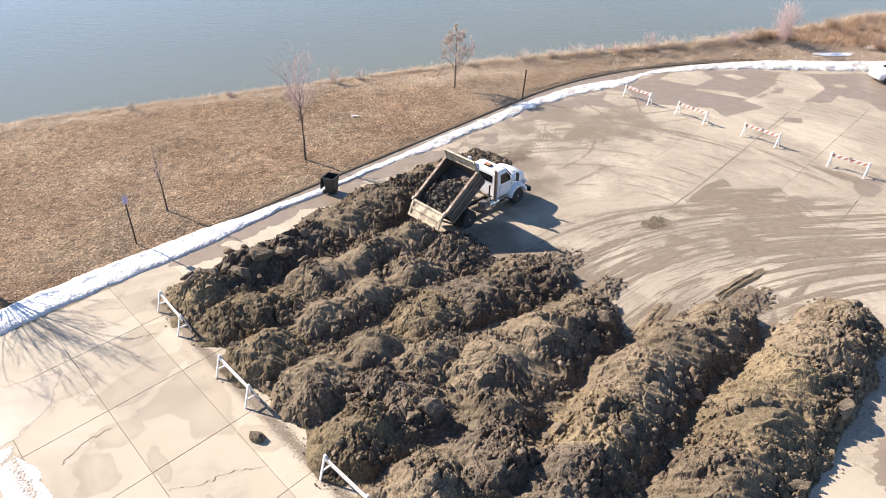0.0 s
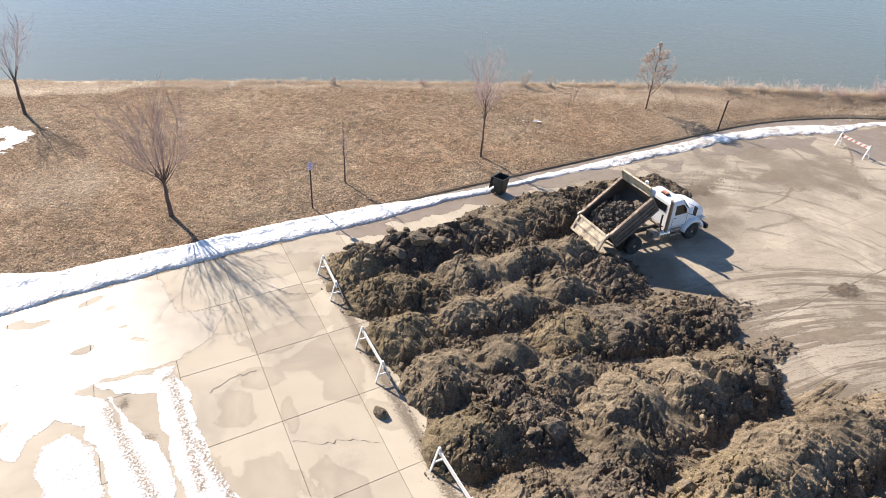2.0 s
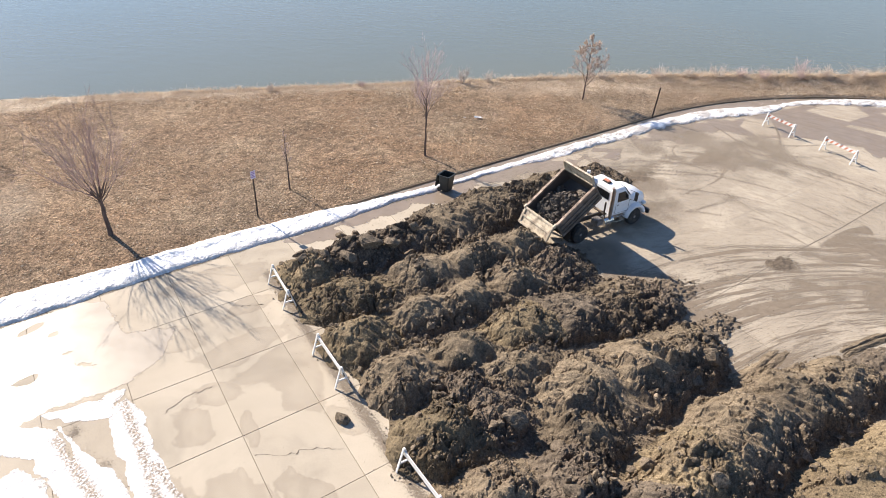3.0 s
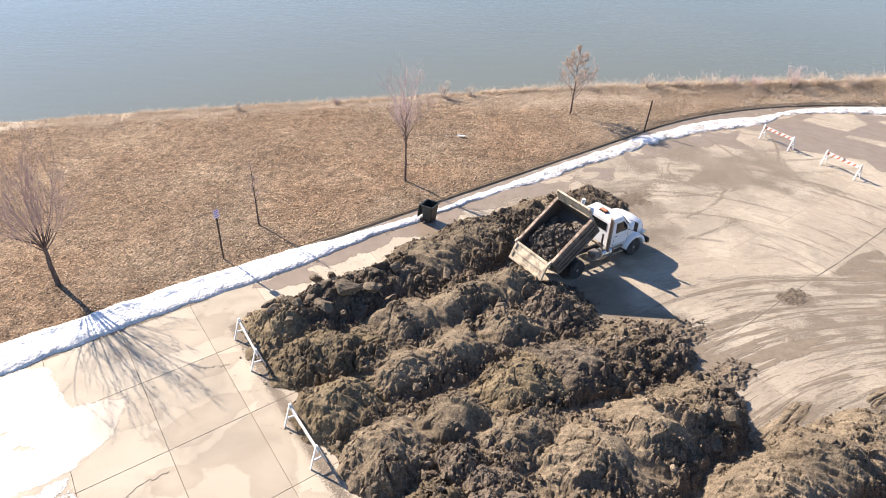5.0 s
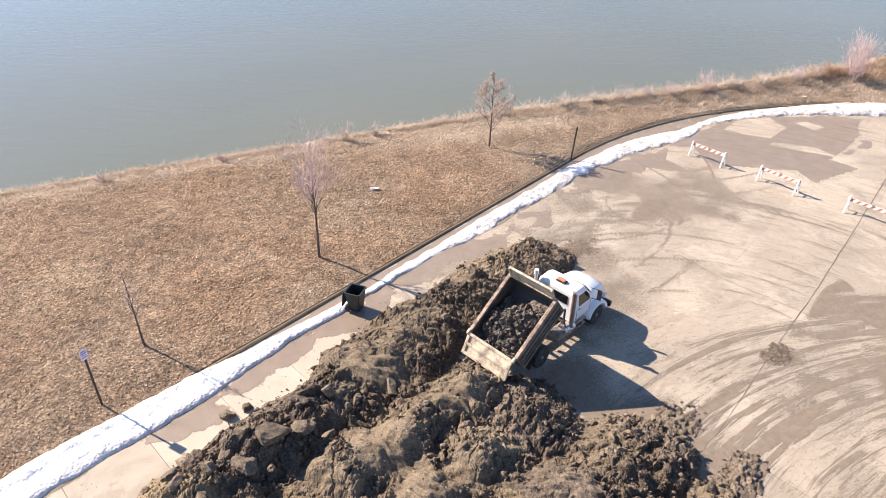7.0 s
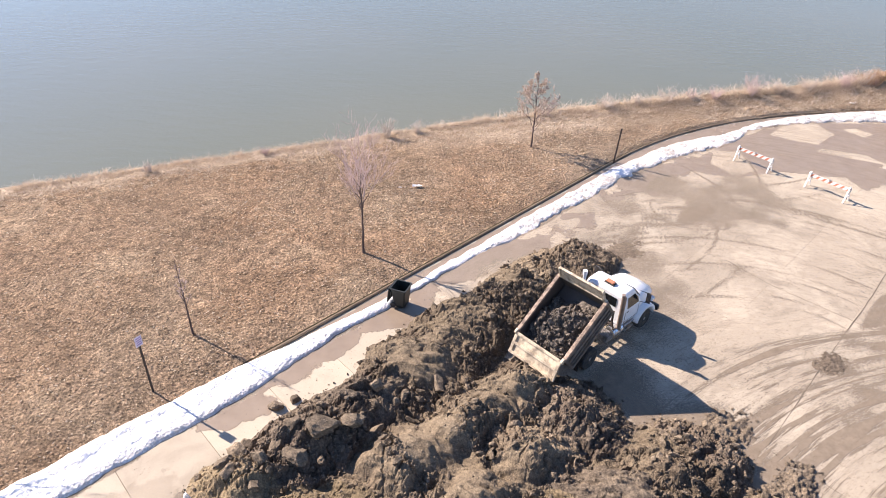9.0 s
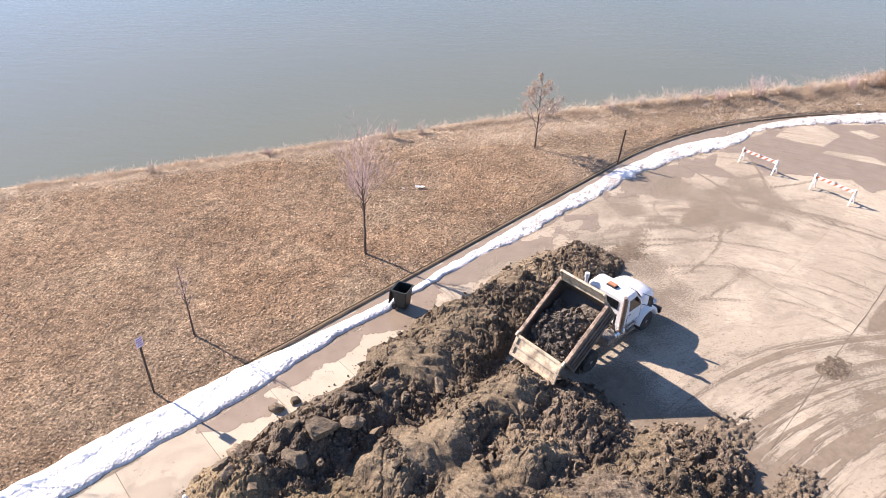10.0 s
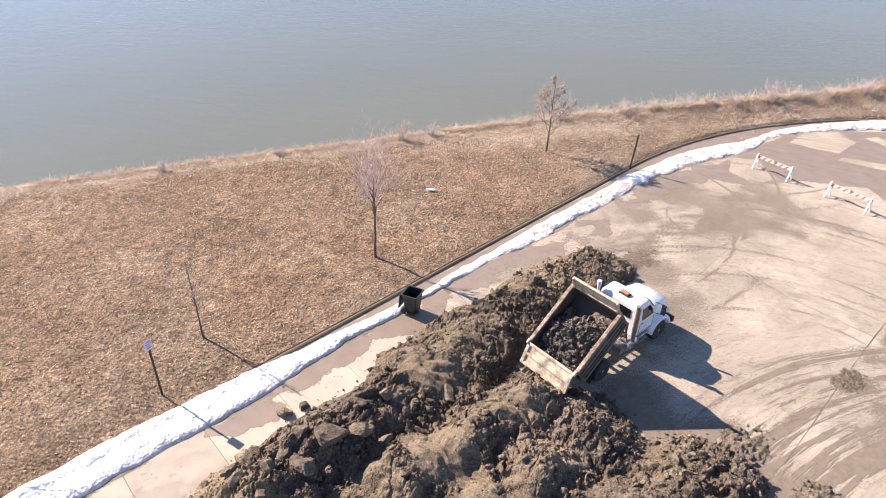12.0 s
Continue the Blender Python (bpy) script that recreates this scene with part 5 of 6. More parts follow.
# ---- the dump truck: x ahead, y to its left, from the ground under the rear axle ----
def wheel_part(parent, x, y, radius, width, twin=False):
    hub = bmesh.new()
    side = 1 if y > 0 else -1
    rod(hub, (x, y - width * 0.3, radius), (x, y + width * 0.3, radius), radius * 0.58, sides=24)
    rod(hub, (x, y + side * width * 0.3, radius), (x, y + side * width * 0.52, radius), radius * 0.22, radius * 0.16, sides=14)
    for k in range(8):
        a = k * math.pi / 4
        px, pz = x + radius * 0.38 * math.cos(a), radius + radius * 0.38 * math.sin(a)
        rod(hub, (px, y + side * width * 0.28, pz), (px, y + side * width * 0.36, pz), 0.022, sides=6)
    wheel = part("wheel", hub, RIM, parent, "grey steel wheel caked with mud")
    for off in ((-width * 0.27, width * 0.27) if twin else (0.0,)):
        w = width * (0.24 if twin else 0.5)
        loops = []
        for yy, rr in ((-w, 0.60), (-w, 0.90), (-w * 0.78, 0.985), (-w * 0.3, 1.0), (w * 0.3, 1.0), (w * 0.78, 0.985), (w, 0.90), (w, 0.60)):
            ring = []
            for k in range(40):
                a = 2 * math.pi * k / 40
                tread = 0.022 if (k % 2 and rr > 0.95) else 0.0
                ring.append((x + radius * (rr - tread) * math.cos(a), y + off + yy, radius + radius * (rr - tread) * math.sin(a)))
            loops.append(ring)
        part("tyre", loft(bmesh.new(), loops), RUBBER, wheel, "black treaded tyre caked with mud")
    return wheel


def cab_loop(x, half_low, half_mid, half_top, z0, z1, z2):
    """A cross-section of the cab: sill, belt and roof, from the right side over the roof to the left."""
    return [(x, -half_low, z0), (x, -half_mid, z1), (x, -half_top, z2 - 0.07), (x, -half_top + 0.10, z2), (x, 0, z2 + 0.03), (x, half_top - 0.10, z2), (x, half_top, z2 - 0.07), (x, half_mid, z1), (x, half_low, z0)]


def build_truck(m):
    truck = thing("dump_truck", m, "white single-axle dump truck with its worn cream bed raised", "truck")
    for y in (-0.42, 0.42):
        bm = boxed(-1.6, 4.9, y - 0.045, y + 0.045, 0.72, 0.98, 0.012)
        part("frame_rail", bm, BLACK_STEEL, truck)
    for x in (-1.5, -0.6, 0.6, 1.5, 3.0, 4.6):
        part("cross_member", boxed(x - 0.06, x + 0.06, -0.37, 0.37, 0.76, 0.94, 0.01), BLACK_STEEL, truck)
    for y in (-1.0, 1.0):
        wheel_part(truck, 4.0, y, 0.50, 0.30)
        wheel_part(truck, 0.0, y * 0.93, 0.51, 0.58, True)
    bm = bmesh.new()
    rod(bm, (0, -0.9, 0.51), (0, 0.9, 0.51), 0.09, sides=12)
    bmesh.ops.create_uvsphere(bm, u_segments=14, v_segments=8, radius=0.24, matrix=Matrix.Translation((0, 0, 0.51)))
    part("rear_axle", bm, BLACK_STEEL, truck, smooth=True)
    bm = bmesh.new()
    rod(bm, (4.0, -0.9, 0.48), (4.0, 0.9, 0.48), 0.065, sides=10)
    part("front_axle", bm, BLACK_STEEL, truck)
    # cab shell
    loops = [cab_loop(2.20, 1.00, 1.05, 0.92, 0.95, 1.68, 2.34), cab_loop(2.29, 1.02, 1.07, 0.95, 0.92, 1.68, 2.45), cab_loop(2.92, 1.02, 1.07, 0.95, 0.92, 1.68, 2.49), cab_loop(3.10, 1.02, 1.07, 0.93, 0.92, 1.68, 2.43), cab_loop(3.38, 1.01, 1.05, 0.96, 0.95, 1.66, 2.04), cab_loop(3.58, 0.98, 1.03, 0.97, 1.0, 1.58, 1.86)]
    cab = part("cab", loft(bmesh.new(), loops), WHITE_PAINT, truck, "white painted steel cab")
    bevel = cab.modifiers.new("soft_edges", "BEVEL")
    bevel.width, bevel.segments, bevel.limit_method, bevel.angle_limit = 0.035, 2, "ANGLE", radians(25)
    part("rear_window", boxed(2.175, 2.225, -0.66, 0.66, 1.78, 2.20, 0.01), GLASS_DARK, cab, "dark tinted rear window")
    bm = bmesh.new()
    loft(bm, [[(3.13, -0.84, 2.40), (3.13, 0.84, 2.40), (3.15, 0.84, 2.415), (3.15, -0.84, 2.415)], [(3.58, -0.90, 1.88), (3.58, 0.90, 1.88), (3.605, 0.90, 1.89), (3.605, -0.90, 1.89)]])
    part("windscreen", bm, GLASS_DARK, cab, "dark slanted windscreen")
    for side in (-1, 1):
        low, high = sorted((side * 0.85, side * 1.10))
        bm = bmesh.new()
        outer = [(2.50, 1.74, 1.075), (2.55, 2.24, 0.990), (3.04, 2.26, 0.988), (3.30, 1.98, 1.020), (3.34, 1.74, 1.060)]
        a = [bm.verts.new((x, side * y, z)) for x, z, y in outer]
        b = [bm.verts.new((x, side * (y - 0.03), z)) for x, z, y in outer]
        bm.faces.new(a), bm.faces.new(b[::-1])
        for k in range(5):
            bm.faces.new((a[k], b[k], b[(k + 1) % 5], a[(k + 1) % 5]))
        bmesh.ops.recalc_face_normals(bm, faces=bm.faces[:])
        part("side_window", bm, GLASS_DARK, cab, "dark side window")
        bm = bmesh.new()
        for x0, x1, z0, z1, y in ((2.42, 2.430, 1.05, 1.70, 1.052), (3.42, 3.430, 1.05, 1.64, 1.040), (2.42, 3.430, 1.03, 1.040, 1.030)):
            box(bm, x0, x1, min(side * y, side * (y + 0.016)), max(side * y, side * (y + 0.016)), z0, z1)
        part("door_seam", bm, RIM, cab)
        part("door_handle", boxed(2.50, 2.64, side * 1.055 - 0.025, side * 1.055 + 0.025, 1.54, 1.58, 0.008), BLACK_STEEL, cab)
        for z in (0.50, 0.80):
            part("step", boxed(2.50, 3.22, low, high, z, z + 0.04, 0.01), CHROME, truck, "ribbed metal cab step")
        bm = bmesh.new()
        rod(bm, (3.40, side * 1.0, 2.25), (3.54, side * 1.36, 2.22), 0.014, sides=6)
        rod(bm, (3.44, side * 1.02, 1.68), (3.54, side * 1.36, 1.72), 0.014, sides=6)
        rod(bm, (3.54, side * 1.36, 1.70), (3.54, side * 1.36, 2.24), 0.014, sides=6)
        mirror = part("mirror_arm", bm, BLACK_STEEL, truck)
        part("mirror", boxed(3.51, 3.58, side * 1.36 - 0.10, side * 1.36 + 0.10, 1.72, 2.22, 0.02), BLACK_STEEL, mirror)
    base = part("beacon_base", boxed(2.44, 2.70, -0.24, 0.24, 2.48, 2.54, 0.01), BLACK_STEEL, truck)
    part("beacon_lens", boxed(2.47, 2.67, -0.20, 0.20, 2.54, 2.62, 0.03), AMBER, base, "amber warning beacon lens")
    # bonnet and front end
    loops = []
    for x, half, low, top in ((3.52, 0.96, 1.0, 1.93), (3.95, 0.93, 0.98, 1.90), (4.45, 0.87, 0.95, 1.82), (4.82, 0.80, 0.92, 1.68), (4.98, 0.70, 0.9, 1.42)):
        loops.append([(x, -half, low), (x, -half, top - 0.24), (x, -half * 0.82, top - 0.06), (x, 0, top), (x, half * 0.82, top - 0.06), (x, half, top - 0.24), (x, half, low)])
    part("bonnet", loft(bmesh.new(), loops), WHITE_PAINT, truck, "sloping white bonnet", True)
    part("grille", boxed(4.92, 4.98, -0.44, 0.44, 0.72, 1.24, 0.02), BLACK_STEEL, truck, "black radiator grille")
    part("front_bumper", boxed(4.96, 5.14, -1.18, 1.18, 0.45, 0.72, 0.04), BLACK_STEEL, truck, "dark steel front bumper")
    for side in (-1, 1):
        loops = []
        for y, out in ((side * 0.66, 0.74), (side * 1.20, 0.68)):
            arc = [math.pi * (0.06 + 0.90 * k / 12) for k in range(13)]
            ring = [(4.0 + out * math.cos(a) * (1.10 if math.cos(a) > 0 else 1.0), y, 0.50 + out * math.sin(a) * 1.10) for a in arc]
            ring += [(4.0 + 0.59 * math.cos(a), y, 0.50 + 0.59 * math.sin(a)) for a in reversed(arc)]
            loops.append(ring)
        part("fender", loft(bmesh.new(), loops), WHITE_PAINT, truck, "white front mudguard", True)
        part("headlight", boxed(4.70, 4.90, side * 0.86 - 0.13, side * 0.86 + 0.13, 1.00, 1.18, 0.03), LAMP_GLASS, truck)
    # tank, boxes and pipes
    bm = bmesh.new()
    rod(bm, (1.75, -0.85, 0.68), (2.42, -0.85, 0.68), 0.28, sides=18)
    for x in (1.90, 2.24):
        rod(bm, (x - 0.025, -0.85, 0.68), (x + 0.025, -0.85, 0.68), 0.295, sides=18)
    part("fuel_tank", bm, CHROME, truck, "round dull metal fuel tank")
    battery = bmesh.new()
    box(battery, 1.20, 1.66, -1.12, -0.62, 0.62, 0.92, 0.02)
    for k in range(5):
        box(battery, 1.23 + 0.085 * k, 1.27 + 0.085 * k, -1.14, -0.62, 0.90, 0.95, 0.006)
    part("battery_box", battery, RIM, truck, "ribbed grey battery box")
    part("tool_box", boxed(1.25, 1.75, 0.60, 1.10, 0.60, 0.95, 0.03), BLACK_STEEL, truck)
    bm = bmesh.new()
    rod(bm, (2.14, -1.02, 0.80), (2.14, -1.02, 2.50), 0.10, sides=14)
    rod(bm, (2.14, -1.02, 2.48), (2.04, -1.02, 2.70), 0.075, sides=12)
    part("exhaust_stack", bm, STACK_STEEL, truck, "rust-brown upright exhaust stack")
    bm = bmesh.new()
    rod(bm, (2.10, 1.02, 0.95), (2.10, 1.02, 2.62), 0.07, sides=14)
    rod(bm, (2.10, 1.02, 2.60), (2.10, 1.02, 2.82), 0.10, sides=14)
    part("air_intake", bm, WHITE_PAINT, truck, "white upright air intake")
    bm = bmesh.new()
    rod(bm, (1.92, -0.78, 0.95), (1.92, -0.78, 1.75), 0.05, sides=8)
    rod(bm, (1.92, -0.82, 1.05), (1.92, 0.70, 1.05), 0.05, sides=8)
    rod(bm, (1.82, -0.98, 0.92), (1.92, -0.75, 1.3), 0.035, sides=8)
    part("pipework", bm, POST_STEEL, truck, "rusty brown pipework behind the cab")
    for side in (-1, 1):
        part("mudflap", boxed(-0.78, -0.76, side * 0.93 - 0.28, side * 0.93 + 0.28, 0.28, 0.98), RUBBER, truck, "black rubber mudflap")
    # raised bed, about its rear hinge
    bed = part("dump_bed", boxed(0.0, 2.86, -1.08, 1.08, -0.02, 0.06, 0.01), BED_DARK, truck, "raised steel bed floor scraped by soil")
    bed.matrix_local = BED
    for side in (-1, 1):
        bm = bmesh.new()
        y = side * 1.13
        for x0, x1, out, z0, z1 in ((0.0, 2.86, 0.09, 0.46, 0.56), (0.0, 2.86, 0.09, 0.20, 0.28), (0.0, 2.86, 0.10, -0.08, 0.08), (0.0, 0.12, 0.09, -0.05, 0.84), (2.76, 2.88, 0.09, -0.05, 0.84)):
            box(bm, x0, x1, min(y, y + side * out), max(y, y + side * out), z0, z1, 0.018)
        box(bm, 0.0, 2.86, y - 0.03, y + 0.03, -0.05, 0.80, 0.006)
        part("side_wall", bm, BED_STEEL, bed, "mud-splashed bed side with raised ribs")
        # a thin sheet makes the wall's inner face darker
        part("lining", boxed(0.02, 2.83, side * 1.086 - 0.008, side * 1.086 + 0.008, 0.06, 0.775), BED_DARK, bed, "dark inner lining")
        part("top_rail", boxed(-0.02, 2.90, y - 0.075, y + 0.075, 0.78, 0.90, 0.015), RAIL_STEEL, bed, "rubbed tan top rail")
    part("headboard", boxed(2.84, 2.91, -1.12, 1.12, -0.05, 0.88, 0.01), BED_DARK, bed, "dark mud-stained bed headboard")
    shield = bmesh.new()
    lean = Matrix.Translation((2.88, 0, 0.86)) @ Matrix.Rotation(radians(-74), 4, "Y")
    box(shield, 0.0, 0.53, -1.02, 1.02, -0.02, 0.02, 0.008, lean)
    box(shield, 0.51, 0.58, -1.05, 1.05, -0.05, 0.06, 0.015, lean)
    box(shield, -0.04, 0.04, -1.14, 1.14, -0.06, 0.06, 0.015, lean)
    for y in (-1.02, 1.02):
        box(shield, 0.0, 0.56, y - 0.035, y + 0.035, -0.05, 0.09, 0.01, lean)
    part("cab_shield", shield, CREAM_STEEL, bed, "tilted cream cab guard with a tan lining")
    gate_at = Matrix.Translation((-0.05, 0, 0.86)) @ Matrix.Rotation(radians(GATE), 4, "Y")
    gate = bmesh.new()
    box(gate, -0.03, 0.03, -1.10, 1.10, -0.88, 0.0, 0.008)
    for z in (-0.85, -0.44, -0.03):
        box(gate, -0.09, -0.02, -1.10, 1.10, z - 0.06, z + 0.06, 0.015)
    for y in (-1.05, 1.05):
        box(gate, -0.09, -0.02, y - 0.07, y + 0.07, -0.91, 0.03, 0.015)
    tail = part("tailgate", gate, CREAM_STEEL, bed, "swung-open cream tailgate with raised ribs")
    tail.matrix_local = gate_at
    for y in (-1.13, 1.13):
        part("gate_hinge", boxed(-0.16, 0.06, y - 0.05, y + 0.05, 0.82, 0.98, 0.015), CREAM_STEEL, bed)
    ram = bmesh.new()
    rod(ram, (0.95, 0, 0.85), (0.90, 0, 1.65), 0.10, sides=12)
    rod(ram, (0.90, 0, 1.65), (0.86, 0, 2.45), 0.065, sides=12)
    part("hoist_ram", ram, CHROME, truck, "extended hydraulic hoist ram")
    return truck


TRUCK_PLACE = lot(16.45, -1.14)
TRUCK = Matrix.Translation((*TRUCK_PLACE, 0.0)) @ Matrix.Rotation(radians(44.6), 4, "Z")
build_truck(TRUCK)


def build_load():
    """Soil left in the raised bed, sliding to its rear, and the clods on it."""
    g, q = np.arange(0.03, 2.7, 0.035), np.arange(-1.04, 1.05, 0.035)
    P, Q = np.meshgrid(g, q, indexing="ij")
    wp, wq = P + 0.5 * (fbm(P * 2.5, Q * 2.5, 3, 93) - 0.5), Q + 0.5 * (fbm(P * 2.5, Q * 2.5, 3, 94) - 0.5)
    tall = 0.62 * step(2.6, 1.5, wp + 0.25 * wq) * (0.55 + 0.5 * np.cos(wq * 1.5)) * (0.7 + 0.3 * step(0.0, 0.7, P))
    f1, f2, who = cells(wp * 3.6, wq * 3.6, 3)
    h1, h2, hwho = cells(wp * 8.5, wq * 8.5, 5)
    rough = 0.30 * step(0.0, 0.25, f2 - f1) * (who - 0.3) + 0.10 * step(0.0, 0.3, h2 - h1) * hwho + 0.5 * (fbm(P * 1.6, Q * 1.6, 3, 92) - 0.5)
    Z = np.maximum(tall + step(0.02, 0.2, tall) * rough, 0.01)
    keep = np.maximum(tall[:-1, :-1], tall[1:, 1:]) > 0.02
    load = grid_object("soil_load", P, Q, Z + 0.06, keep, SOIL_WET, False)
    load.matrix_world = TRUCK @ BED
    tagged(load, "dark lumpy soil sliding out of the raised truck bed", "soil")
    rng = np.random.RandomState(95)
    shapes, faces = crumb_shapes(2, 140, 6)
    verts, polys, start = [], [], 0
    while len(polys) < 240:
        a, b = rng.randint(len(g)), rng.randint(len(q))
        if tall[a, b] < 0.06 or abs(q[b]) > 0.95:
            continue
        size = 0.03 + 0.11 * rng.rand() ** 2.6
        turn = np.array(Euler(rng.uniform(0, 6.28, 3)).to_matrix())
        verts.append(shapes[rng.randint(6)] @ turn.T * size + np.array((g[a], q[b], Z[a, b] + 0.06 + size * 0.25)))
        polys.append(faces + start)
        start += len(shapes[0])
    clods = mesh_object("load_clods", np.concatenate(verts).tolist(), np.concatenate(polys).tolist(), SOIL_WET)
    clods.matrix_world = TRUCK @ BED
    tagged(clods, "loose dark clods on the soil in the truck bed", "soil crumbs", kind="stuff")


build_load()

# ---- barricades ----
def build_barricade(a, b, label, group, striped):
    """A striped board between two A-shaped legs, from plan place a to b."""
    a, b = Vector(a), Vector(b)
    length = (b - a).length
    turn = math.atan2(b.y - a.y, b.x - a.x)
    m = Matrix.Translation((*a, 0)) @ Matrix.Rotation(turn, 4, "Z")
    bar = thing("barricade", m, label, "barricade", group)
    board = part("board", boxed(-0.05, length + 0.05, -0.018, 0.018, 0.70, 0.92, 0.006), BARRICADE_WHITE, bar, "white board with faded orange stripes")
    for side in striped:
        x = 0.02
        while x < length - 0.2:
            bm = bmesh.new()
            y = side * 0.0215
            quad = [(x, 0.705), (x + 0.15, 0.705), (x + 0.32, 0.915), (x + 0.17, 0.915)]
            f = [bm.verts.new((min(p, length + 0.04), y, z)) for p, z in quad]
            g = [bm.verts.new((min(p, length + 0.04), side * 0.017, z)) for p, z in quad]
            bm.faces.new(f), bm.faces.new(g[::-1])
            for n in range(4):
                bm.faces.new((f[n], g[n], g[(n + 1) % 4], f[(n + 1) % 4]))
            bmesh.ops.recalc_face_normals(bm, faces=bm.faces[:])
            part("stripe", bm, BARRICADE_ORANGE, board)
            x += 0.38
    for x in (0.06, length - 0.06):
        for side in (-1, 1):
            bm = bmesh.new()
            lean = Matrix.Translation((x, side * 0.02, 1.0)) @ Matrix.Rotation(side * radians(16), 4, "X")
            box(bm, -0.045, 0.045, -0.022, 0.022, -1.035, 0.02, 0.006, lean)
            part("leg", bm, BARRICADE_WHITE, bar)
        part("tie", boxed(x - 0.03, x + 0.03, -0.20, 0.20, 0.34, 0.40, 0.005), BARRICADE_WHITE, bar)
    if len(striped) > 1:
        part("clamp", boxed(length * 0.5 - 0.05, length * 0.5 + 0.05, -0.05, 0.05, 0.84, 0.97, 0.01), RIM, bar, "grey clamp on the board")
    return bar


near_label = "white wooden barricade with orange stripes beside the soil heaps"
far_label = "white barricade with orange stripes standing on damp concrete"
for (u0, v0), (u1, v1) in (((1.22, -4.35), (1.12, -2.05)), ((1.10, 1.25), (1.10, 3.6)), ((1.28, 8.1), (1.34, 10.4)), ((1.4, 12.6), (1.45, 14.9))):
    build_barricade(lot(u0, v0), lot(u1, v1), near_label, "barricades along the heaps", (1,))
for p, q in (((15.75, 53.75), (17.35, 51.85)), ((18.98, 50.15), (20.55, 48.12)), ((22.55, 46.18), (24.25, 44.2)), ((26.4, 41.45), (28.05, 39.8))):
    build_barricade(p, q, far_label, "barricades across the lot", (-1, 1))


# ---- wheeled rubbish cart with its lid thrown back ----
def build_cart(x, y, turn):
    cart = thing("rubbish_cart", pose(x, y, 0.0, 0, 0, turn), "dark green wheeled plastic rubbish cart with its lid open", "rubbish cart")
    bm = bmesh.new()
    outer = []
    for half_x, half_y, z in ((0.25, 0.28, 0.06), (0.27, 0.30, 0.12), (0.36, 0.37, 1.02), (0.40, 0.41, 1.02), (0.40, 0.41, 1.08), (0.345, 0.355, 1.08), (0.30, 0.31, 0.5), (0.24, 0.26, 0.12)):
        outer.append([(sx * half_x - cx, sy * half_y - cy, z) for sx, sy, cx, cy in ((1, 1, 0.05, 0), (1, 1, 0, 0.05), (1, -1, 0, -0.05), (1, -1, 0.05, 0), (-1, -1, -0.05, 0), (-1, -1, 0, -0.05), (-1, 1, 0, 0.05), (-1, 1, -0.05, 0))])
    part("tub", loft(bm, outer), CART_PLASTIC, cart)
    lid = bmesh.new()
    tilt = Matrix.Translation((-0.43, 0, 1.06)) @ Matrix.Rotation(radians(97), 4, "Y")
    box(lid, 0.0, 0.80, -0.41, 0.41, -0.03, 0.03, 0.02, tilt)
    box(lid, 0.06, 0.74, -0.34, 0.34, 0.02, 0.06, 0.02, tilt)
    part("lid", lid, CART_PLASTIC, cart, "open lid hanging behind the cart")
    bm = bmesh.new()
    rod(bm, (-0.43, -0.34, 1.03), (-0.43, 0.34, 1.03), 0.018)
    part("handle", bm, CART_PLASTIC, cart)
    for side in (-1, 1):
        bm = bmesh.new()
        rod(bm, (-0.27, side * 0.30, 0.13), (-0.27, side * 0.36, 0.13), 0.13, sides=18)
        part("wheel", bm, RUBBER, cart)


build_cart(-5.12, 36.38, -20)


# ---- posts ----
def build_sign(x, y):
    z = lawn_z(x, y)
    sign = thing("sign_post", pose(x, y, z, 0, 0, 62), "small lilac park sign on a thin rusty steel post", "sign")
    bm = bmesh.new()
    box(bm, -0.035, 0.035, -0.006, 0.006, -0.3, 2.75)
    box(bm, -0.035, -0.022, 0.0, 0.035, -0.3, 2.75)
    box(bm, 0.022, 0.035, 0.0, 0.035, -0.3, 2.75)
    part("post", bm, POST_STEEL, sign)
    plate = part("sign_plate", boxed(-0.15, 0.15, -0.020, -0.010, 2.34, 2.79, 0.004), SIGN_FACE, sign)
    for k, (half, z0) in enumerate(((0.10, 2.69), (0.12, 2.60), (0.08, 2.51), (0.11, 2.42))):
        part("sign_bar", boxed(-half, half, -0.024, -0.0195, z0, z0 + 0.045), SIGN_INK, plate)


def build_post(x, y):
    z = lawn_z(x, y)
    post = thing("bare_post", pose(x, y, z, 2, 3, 10), "bare rusty steel post standing in the dead grass", "post")
    bm = bmesh.new()
    box(bm, -0.045, 0.045, -0.008, 0.008, -0.3, 2.35)
    box(bm, -0.045, -0.030, 0.0, 0.05, -0.3, 2.35)
    box(bm, 0.030, 0.045, 0.0, 0.05, -0.3, 2.35)
    part("post", bm, POST_STEEL, post)


build_sign(-14.16, 30.05)
build_post(7.40, 52.5)


